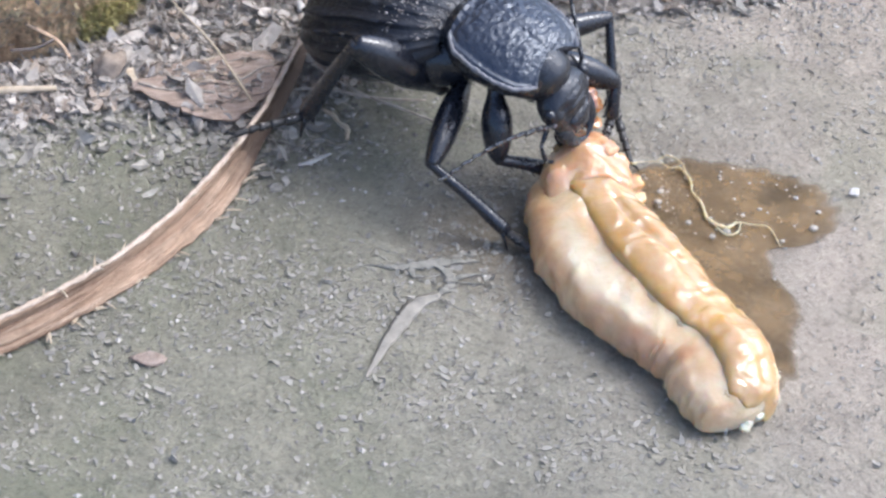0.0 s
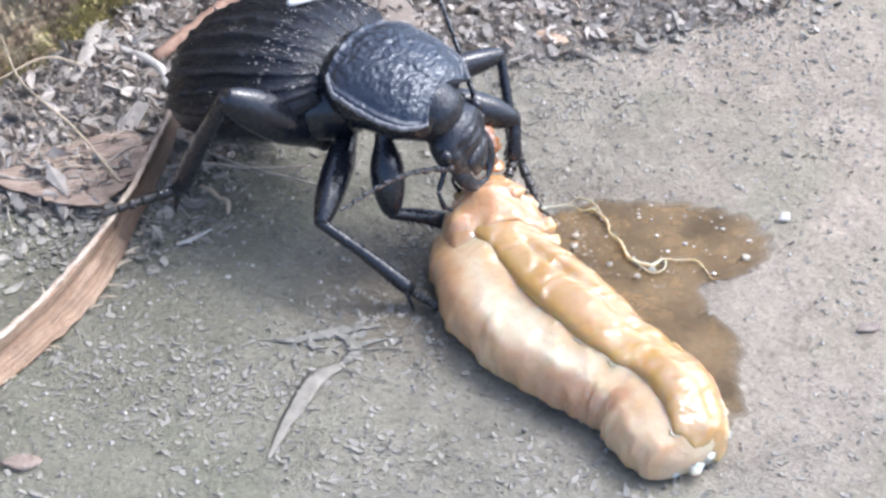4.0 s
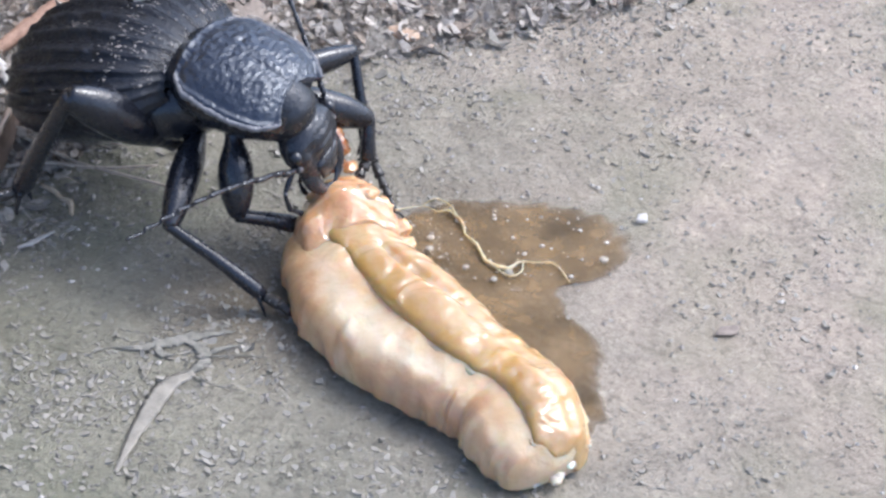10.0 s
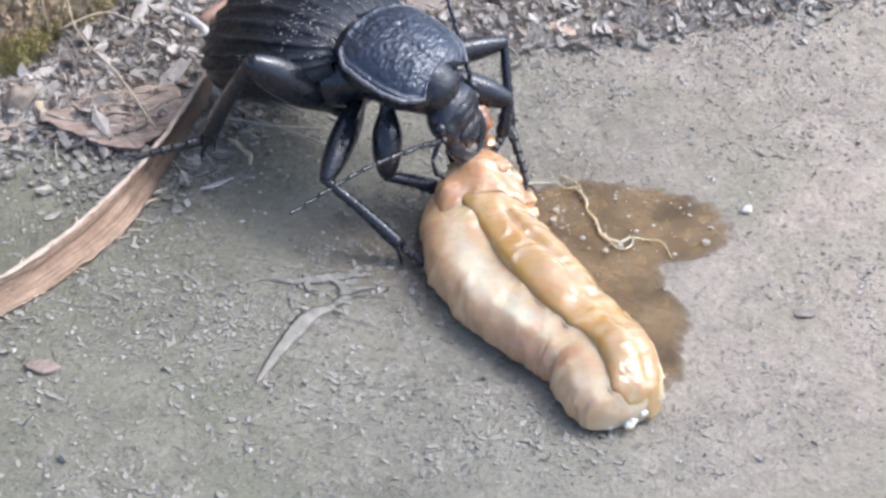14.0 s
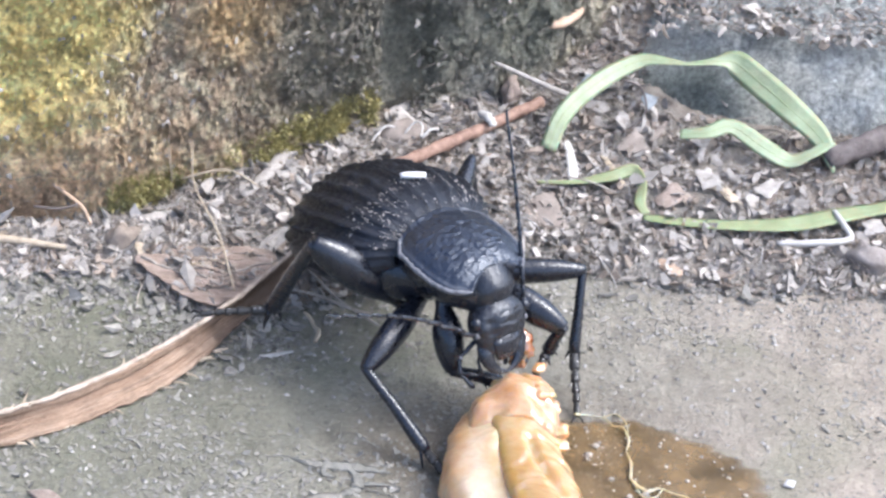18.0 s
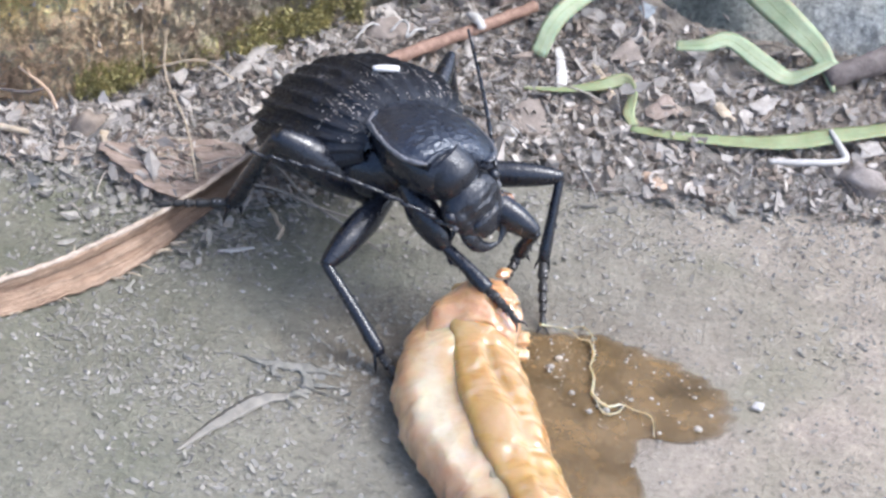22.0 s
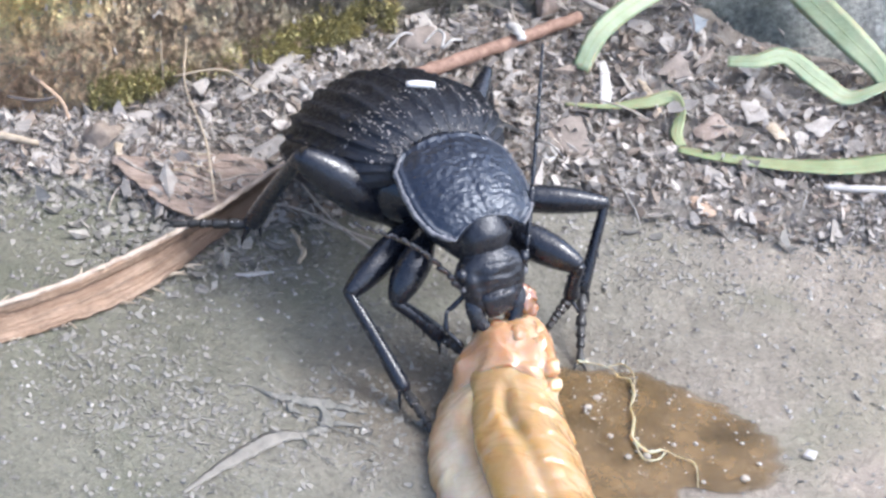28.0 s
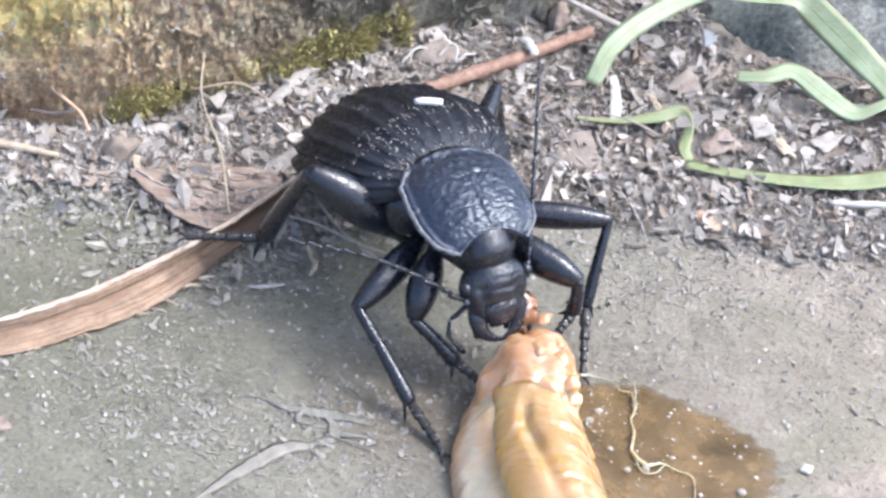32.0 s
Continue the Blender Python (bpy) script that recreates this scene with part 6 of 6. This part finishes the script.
def build_dry_leaf():
    """A rotted leaf: torn rim, creases along its length, loose strips and a midrib."""
    rim = [(-45.6, 11.6), (-45.0, 10.4), (-42.4, 9.0), (-38.6, 6.6), (-35.0, 6.2), (-31.6, 9.6), (-29.8, 14.6), (-32.6, 16.8), (-38, 15.9), (-42.4, 13.9)]
    line = smooth_line([(*p, 0) for p in rim + rim[:1]], 9)[:-1]
    c = np.mean(np.array(line), axis=0)

    def lie(x, y):
        crease = 0.32 * abs(math.sin(1.5 * (y - 0.12 * x) + 1.2 * noise.noise(Vector((x * 0.3, y * 0.4, 4)))))
        swell = 0.55 * noise.noise(Vector((x * 0.28, y * 0.35, 2))) + 0.22 * noise.noise(Vector((x * 1.1, y * 1.6, 6)))
        return 1.1 + 0.05 * (y - 6) + crease + swell

    rings = []
    for s, under in ((0.1, 0.3), (0.45, 0.3), (0.8, 0.3), (0.98, 0.26), (1.0, 0), (0.96, 0), (0.9, 0), (0.82, 0), (0.72, 0), (0.6, 0), (0.48, 0), (0.36, 0), (0.24, 0), (0.12, 0), (0.03, 0)):
        ring = []
        for p in line:
            tear = 1 + 0.07 * noise.noise(Vector((p[0] * 1.1, p[1] * 1.1, 3))) + 0.05 * noise.noise(Vector((p[0] * 3.1, p[1] * 3.1, 8)))
            x, y = c[0] + (p[0] - c[0]) * s * tear, c[1] + (p[1] - c[1]) * s * tear
            ring.append(Vector((x, y, lie(x, y) - under)))
        rings.append(ring)
    bm = bmesh.new()
    loft(bm, rings)
    ob = thing("dry_leaf", bm, DEAD_LEAF, "brown rotted dry leaf, creased and torn, at the slab's edge", "leaf")
    o = ob.location / MM
    rib = smooth_line([(-45, 11.6, 0), (-40, 11.0, 0), (-35, 12.0, 0), (-30.6, 14.4, 0)], 8)
    bm = bmesh.new()
    tube(bm, [(x - o.x, y - o.y, lie(x, y) + 0.05 - o.z, 0.17) for x, y, _ in rib], 7, 2, 0.3)
    part("midrib", bm, FIBRE, ob, "pale stiff midrib")
    rng = random.Random(17)
    for k in range(16):
        x, y = rng.uniform(-42.5, -35), rng.uniform(8.2, 15)
        ln, turn = rng.uniform(2.0, 5.5), rng.gauss(0.12, 0.2)
        pts = []
        for i in range(5):
            qx, qy = x + ln * i / 4, y + ln * turn * i / 4 + 0.15 * rng.gauss(0, 1)
            pts.append((qx - o.x, qy - o.y, lie(qx, qy) + 0.08 + (0.35 * rng.random() if i in (0, 4) else 0) - o.z, (0.06, 0.13, 0.16, 0.12, 0.04)[i] * (0.7 + 0.8 * rng.random())))
        bm = bmesh.new()
        tube(bm, pts, 6, 3, 0.3, 0.5, k)
        part("torn_strip", bm, (DEAD_LEAF, FIBRE, STRAW)[k % 3], ob)
    return ob


build_dry_leaf()


def scrap(rim, z, mat, label, category, tip):
    """A thin torn scrap, bent and tipped, with a ragged outline."""
    pts = []
    for (x0, y0), (x1, y1) in zip(rim, rim[1:] + rim[:1]):
        for k in range(5):
            t = k / 5
            x, y = x0 + (x1 - x0) * t, y0 + (y1 - y0) * t
            pts.append((x + 0.45 * noise.noise(Vector((x * 1.7, y * 1.7, 1))), y + 0.45 * noise.noise(Vector((x * 1.7, y * 1.7, 5)))))
    cx, cy = sum(p[0] for p in pts) / len(pts), sum(p[1] for p in pts) / len(pts)
    low = min(p[1] for p in pts)
    bm = bmesh.new()
    rings = []
    for s, e in ((0.05, 1), (0.5, 1), (0.94, 1), (1.0, 0), (0.94, -1), (0.5, -1), (0.05, -1)):
        ring = []
        for x, y in pts:
            qx, qy = cx + (x - cx) * s, cy + (y - cy) * s
            h = z + tip * (qy - low) + 0.10 * (qx - cx) ** 2 * (1 if tip > 0.15 else -0.6) + 0.25 * noise.noise(Vector((qx * 0.8, qy * 0.8, 3)))
            ring.append(Vector((qx, qy, h + 0.07 * e)))
        rings.append(ring)
    loft(bm, rings)
    return thing("litter_scrap", bm, mat, label, category)


# larger scraps that can be told apart in the litter
scrap([(-48.0, 17.1), (-47.0, 19.7), (-43.3, 21.7), (-42.5, 17.6), (-45.5, 15.3)], 1.4, FLAKES, "pale pinkish scrap of bark at the wall's foot", "bark scrap", 0.12)
scrap([(-46.4, 14.4), (-45.6, 14.7), (-45.0, 12.3), (-45.7, 12.2)], 1.3, STRAW, "small pale chip beside the bark lump", "chip", 0.2)
scrap([(-63.3, 12.7), (-60.6, 14.3), (-57.3, 13.4), (-59.1, 11.6), (-61.9, 10.8)], 1.5, STRAW, "pale husk lying behind the straw stalk", "husk", 0.15)
scrap([(3.6, 46.6), (4.7, 45.8), (7.6, 41.0), (6.7, 40.6)], 2.0, STRAW, "narrow pale strip of dry grass in the litter", "strip", 0.1)
scrap([(5.7, 47.2), (7.6, 52.0), (9.9, 47.7)], 2.6, STONE_FLAKE, "grey three-cornered scrap of leaf", "leaf scrap", 0.25)
scrap([(9.6, 50.1), (10.4, 53.2), (11.6, 54.3), (11.3, 52.0)], 2.8, STONE_FLAKE, "small grey scrap of leaf near the grass", "leaf scrap", 0.2)
scrap([(-0.5, 58.5), (0.3, 61.2), (2.6, 62.2), (2.0, 60.2)], 4.2, GREY_LEAF, "blue-grey scrap of leaf under the grass blade", "leaf scrap", 0.2)
scrap([(7.9, 57.5), (8.2, 58.8), (10.1, 58.2), (9.1, 56.1)], 4.0, GREY_LEAF, "blue-grey scrap of leaf against the low stone", "leaf scrap", 0.3)
scrap([(10.9, 39.0), (13.3, 42.8), (15.5, 40.2), (12.6, 37.9)], 1.6, LEAF, "tan scrap of leaf behind the grass blade", "leaf scrap", 0.15)
scrap([(18.0, 43.4), (19.6, 43.6), (21.7, 41.3), (20.4, 40.9)], 1.8, STRAW, "yellowish straw chip in the litter", "straw chip", 0.1)
scrap([(15.5, 45.5), (17.3, 46.8), (19.0, 43.9), (16.8, 42.6)], 1.8, FLAKES, "pale pinkish scrap of leaf in the litter", "leaf scrap", 0.2)
scrap([(41.6, 43.7), (45.5, 45.6), (46.1, 42.9), (42.8, 41.0)], 1.6, BRANCH, "dark curled leaf under the grass blade", "leaf", 0.2)
scrap([(51.5, 37.0), (53.8, 39.7), (56.1, 39.4), (53.4, 36.7)], 1.4, STRAW, "pale crumpled scrap beside the litter", "scrap", 0.2)
scrap([(35.9, 40.3), (38.3, 41.7), (38.9, 39.2), (36.6, 38.3)], 1.6, FLAKES, "pale scrap of leaf behind the pebble", "leaf scrap", 0.2)
scrap([(22.9, 43.7), (24.8, 46.5), (26.6, 45.6), (24.6, 42.8)], 1.8, FLAKES, "pale scrap of leaf between the grass blades", "leaf scrap", 0.2)
scrap([(-34.0, 14.5), (-31.8, 15.3), (-29.9, 14.0), (-31.8, 11.2)], 1.5, LEAF, "torn brown scrap on the dry leaf", "leaf scrap", 0.1)
stick("curled_stalk", [(-45.8, 2.6, 0.4, 0.1), (-45.4, 1.9, 0.6, 0.14), (-44.4, 1.4, 0.4, 0.1)], FIBRE, "tiny curled stalk on the gritty slab", "stalk", 31, 0.2)
stick("dry_stalk", [(-56.5, 16.5, 6.5, 0.2), (-53.5, 17.2, 3.6, 0.22), (-52.2, 16.6, 1.6, 0.18)], CHIP, "short brown stalk leaning on the wall's foot", "stalk", 32, 0.2)
stick("dry_stalk", [(-58.2, 14.6, 4.4, 0.16), (-55.6, 15.8, 3.8, 0.2), (-53.8, 16.8, 4.0, 0.16)], BRANCH, "dark stalk lying along the wall's foot", "stalk", 33, 0.2)
stick("dry_stalk", [(-0.5, 41.2, 1.8, 0.12), (3, 40.2, 2.2, 0.14), (6.5, 39.2, 1.8, 0.1)], FIBRE, "thin dry stalk beside the grass blade", "stalk", 34, 0.2)
stick("dry_stalk", [(-24, 40.5, 3.0, 0.14), (-22.5, 42.8, 4.2, 0.16), (-20.2, 43.0, 3.2, 0.1)], WHITE, "thin bleached stalk bent over the litter", "stalk", 35, 0.2)


def ragged(bm, pts, z, tear, seed):
    """A thin scrap along a line of x, y, half width, with torn edges."""
    line = smooth_line(pts, 14)
    rings = []
    for i, q in enumerate(line):
        a, b = line[max(0, i - 1)], line[min(len(line) - 1, i + 1)]
        d = Vector((b[0] - a[0], b[1] - a[1], 0)).normalized()
        u = Vector((-d.y, d.x, 0))
        left, right = (q[2] * max(0.15, 1 + tear * (0.6 * noise.noise(Vector((i * 0.22, seed, k))) + 0.9 * noise.noise(Vector((i * 0.7, seed, k + 4))))) for k in (0, 9))
        h = z + 0.12 * noise.noise(Vector((i * 0.2, seed, 2)))
        c = Vector((q[0], q[1], h))
        rings.append([c + u * left, c + u * (left * 0.5) + Vector((0, 0, 0.05)), c - u * (right * 0.5) + Vector((0, 0, 0.05)), c - u * right, c - u * (right * 0.5) - Vector((0, 0, 0.05)), c + u * (left * 0.5) - Vector((0, 0, 0.05))])
    loft(bm, rings)


def build_skeleton_leaf():
    """A rotted leaf on the slab: a tongue with a midrib and a lace of veins."""
    root = new("skeleton_leaf")
    root.location = Vector((-19, -21, 0)) * MM
    tagged(root, "grey rotted leaf reduced to veins, stuck to the slab", "leaf")
    o = Vector((-19, -21, 0))
    bm = bmesh.new()
    ragged(bm, [(x - o.x, y - o.y, w) for x, y, w in [(-24.2, -30.6, 0.15), (-22.4, -27.2, 0.5), (-20.6, -24.2, 0.85), (-18.6, -21.4, 0.9), (-16.2, -20.2, 0.4)]], 0.22, 0.25, 3)
    part("tongue", bm, DRY_TONGUE, root, "pale curled tongue of the leaf")
    for k, v in enumerate([[(-21.6, -15.8, 0.2), (-19.6, -15.9, 0.6), (-17.6, -15.7, 0.9), (-15.6, -15.5, 0.8), (-13.4, -15.5, 0.4), (-11.8, -15.6, 0.1)], [(-17.2, -20.2, 0.3), (-15.6, -19.4, 0.6), (-14.9, -18.0, 0.8), (-15.4, -16.6, 0.6), (-16.4, -15.8, 0.2)], [(-15.4, -18.4, 0.4), (-13.6, -17.6, 0.4), (-11.6, -17.5, 0.1)], [(-18.6, -16.0, 0.3), (-18.5, -17.2, 0.4), (-17.2, -17.6, 0.1)]]):
        bm = bmesh.new()
        ragged(bm, [(x - o.x, y - o.y, w * 0.85) for x, y, w in v], 0.09 + 0.02 * k, 1.0, 5 + k)
        part("blade_remnant", bm, SKELETON, root, "ragged grey remnant of the leaf blade")
    for k, v in enumerate([[(-16.6, -20.4), (-14.6, -22.2), (-12.4, -23.4)], [(-15.2, -18.4), (-12, -18.9), (-9.6, -19.6)], [(-20.6, -15.9), (-23, -15.6), (-24.6, -16.2)]]):
        bm = bmesh.new()
        tube(bm, [(x - o.x, y - o.y, 0.2, 0.09 - 0.02 * i) for i, (x, y) in enumerate(v)], 5, 4)
        part("vein", bm, SKELETON, root)
    return root


build_skeleton_leaf()

# the pale gut thread that trails over the liquid, with its knots
bm = bmesh.new()
tube(bm, [(x, y, z, r * 0.45) for x, y, z, r in [(5.4, -3.6, 1.6, 0.3), (6.7, -2.6, 0.9, 0.16), (8.5, -2.3, 0.6, 0.17), (9.6, -3.2, 0.5, 0.18), (10.6, -3.3, 0.55, 0.2), (11.3, -5.4, 0.6, 0.36), (11.2, -7, 0.5, 0.2), (11.8, -8.8, 0.55, 0.3), (12.0, -11.2, 0.5, 0.36), (13.6, -12.6, 0.5, 0.42), (14.9, -11.9, 0.5, 0.24), (16.3, -12.3, 0.5, 0.2), (18.0, -12.8, 0.45, 0.18), (18.6, -15.4, 0.3, 0.1)]], 8, 7, 0.9, 1, 3)
tube(bm, [(8.2, -2.3, 0.6, 0.07), (9.6, -1.6, 0.8, 0.08), (10.8, -2.6, 0.7, 0.08), (11.2, -4.6, 0.6, 0.07)], 6, 5, 0.4, 1, 4)
tube(bm, [(12.2, -11.6, 0.5, 0.08), (13.4, -13.6, 0.5, 0.1), (14.6, -13.4, 0.6, 0.1), (15.2, -12.1, 0.5, 0.08)], 6, 5, 0.4, 1, 5)
thing("gut_thread", bm, GUT, "pale stringy thread of gut trailing over the puddle", "thread")


def bubbles():
    """Froth beads at the puddle's rim and on its face."""
    rng = random.Random(61)
    spots = [(22.6, -13.0, 0.55), (13.6, -12.9, 0.5), (12.0, -13.6, 0.45), (19.0, -14.6, 0.3), (8.0, -6.6, 0.5), (7.4, -8.2, 0.55), (10.0, -11.4, 0.4)]
    for _ in range(48):
        spots.append((rng.uniform(7, 24), rng.uniform(-14.5, -3), 0.1 + 0.22 * rng.random() ** 2))
    for x, y, r in spots:
        bm = bmesh.new()
        r *= 0.75
        lump(bm, (0, 0, r * 0.3), (r * 1.15, r, r * 0.7), 1 + int(x * 10), 0.35, 7, 10)
        ob = link("bubble", bm, BUBBLE)
        ob.location = Vector((x, y, 0.2)) * MM
        tagged(ob, "tiny glassy bubble of froth on the puddle", "bubble", "bubbles on the puddle")


bubbles()

# a bleached straw fragment that lies on the beetle's back
bm = bmesh.new()
tube(bm, [(-1.35, 0, 0.3, 0.3), (0, 0, 0.35, 0.36), (1.35, 0, 0.3, 0.3)], 8, 3, 0.2)
straw_bit = tagged(link("straw_fragment", bm, BLEACHED), "short white straw fragment lying on the wing cases", "straw")


def motions():
    """Keys the beetle's body, limbs and feelers, and the grub that it tugs."""
    times = sorted({r[0] for rows in (BODY, PRON, MOUTH, ANTENNA_FAR, ANTENNA_NEAR) for r in rows} | {0, 32})
    keys = {}
    for t in times:
        body, pron, head = frame_of(*at_time(BODY, t)), frame_of(*at_time(PRON, t)), head_frame(frame_of(*at_time(PRON, t)), at_time(MOUTH, t))
        back = body.inverted()
        keys.setdefault(beetle, []).append((t, body))
        keys.setdefault(straw_bit, []).append((t, body @ STRAW_SEAT))
        keys.setdefault(BEETLE_PARTS["pron"], []).append((t, back @ pron))
        keys.setdefault(BEETLE_PARTS["head"], []).append((t, back @ head))
        for name, leg in LEGS.items():
            hip = (body if leg["on"] == "body" else pron) @ (Vector(leg["hip"]) * MM) / MM
            ankle, toe = Vector(at_time(leg["ankle"], t)), Vector(at_time(leg["toe"], t))
            l1, l2, l3 = leg["lengths"]
            knee, ankle = bend(hip, ankle, l1, l2, Vector(at_time(leg["pole"], t) if "pole" in leg else leg["knee"]))
            femur, tibia, tarsus = BEETLE_PARTS[name]
            keys.setdefault(femur, []).append((t, back @ rod_pose(hip, knee)))
            keys.setdefault(tibia, []).append((t, back @ rod_pose(knee, ankle)))
            keys.setdefault(tarsus, []).append((t, back @ rod_pose(ankle, toe)))
        for name, base, rows in (("antenna_far", (4.7, 3.2, 0.4), ANTENNA_FAR), ("antenna_near", (4.7, -3.2, 0.4), ANTENNA_NEAR)):
            tip = Vector(at_time(rows, t))
            start = head @ (Vector(base) * MM) / MM
            keys.setdefault(BEETLE_PARTS[name], []).append((t, head.inverted() @ rod_pose(start, tip)))
    axis = Vector((0.24, -0.97, 0))
    for t, angle, x, y in ((0, 0, 0, 0), (16, 0, 0, 0), (17, 0, 0, -0.5), (20, 0, 0, 0), (22.2, 0, 0, -0.2), (23, 3, -0.4, -1.5), (24.3, 2, -0.3, -1.5), (25, 24, 1.0, -0.8), (28, 26, 1.8, -1.0), (30, 26, 2.9, -0.5), (32, 26, 3.5, -0.5)):
        keys.setdefault(grub, []).append((t, Matrix.Translation(Vector((3 + x, -24 + y, 0.02 * angle)) * MM) @ Matrix.Rotation(radians(angle), 4, axis)))
    for ob, rows in keys.items():
        walk(ob, rows)


ANTENNA_NEAR = [(0, -15, -21, 17), (6, -14.9, -22.5, 19.6), (9, -18.1, -20.5, 17.6), (13, -20.9, -17.8, 9.9), (16, -15.0, -24.7, 18.4), (17, -15.4, -24, 20.6), (18, -18, -20, 22), (19, -19.7, -19.3, 20.1), (20, -22.5, -12.0, 18.8), (21, -22.8, -8, 18), (22, -22.2, -8, 18.4), (23, -15.1, -22.4, 24.9), (25, -17.8, -18.5, 24.3), (28, -13.1, -21.5, 25.3), (30, -21.6, -15.0, 20.6), (31, -24, -12, 19), (32, -19.6, -18.3, 21.6)]
STRAW_SEAT = pose(5.6 * MM, 1.3 * MM, 6.2 * MM, 0, 12, 70)
motions()
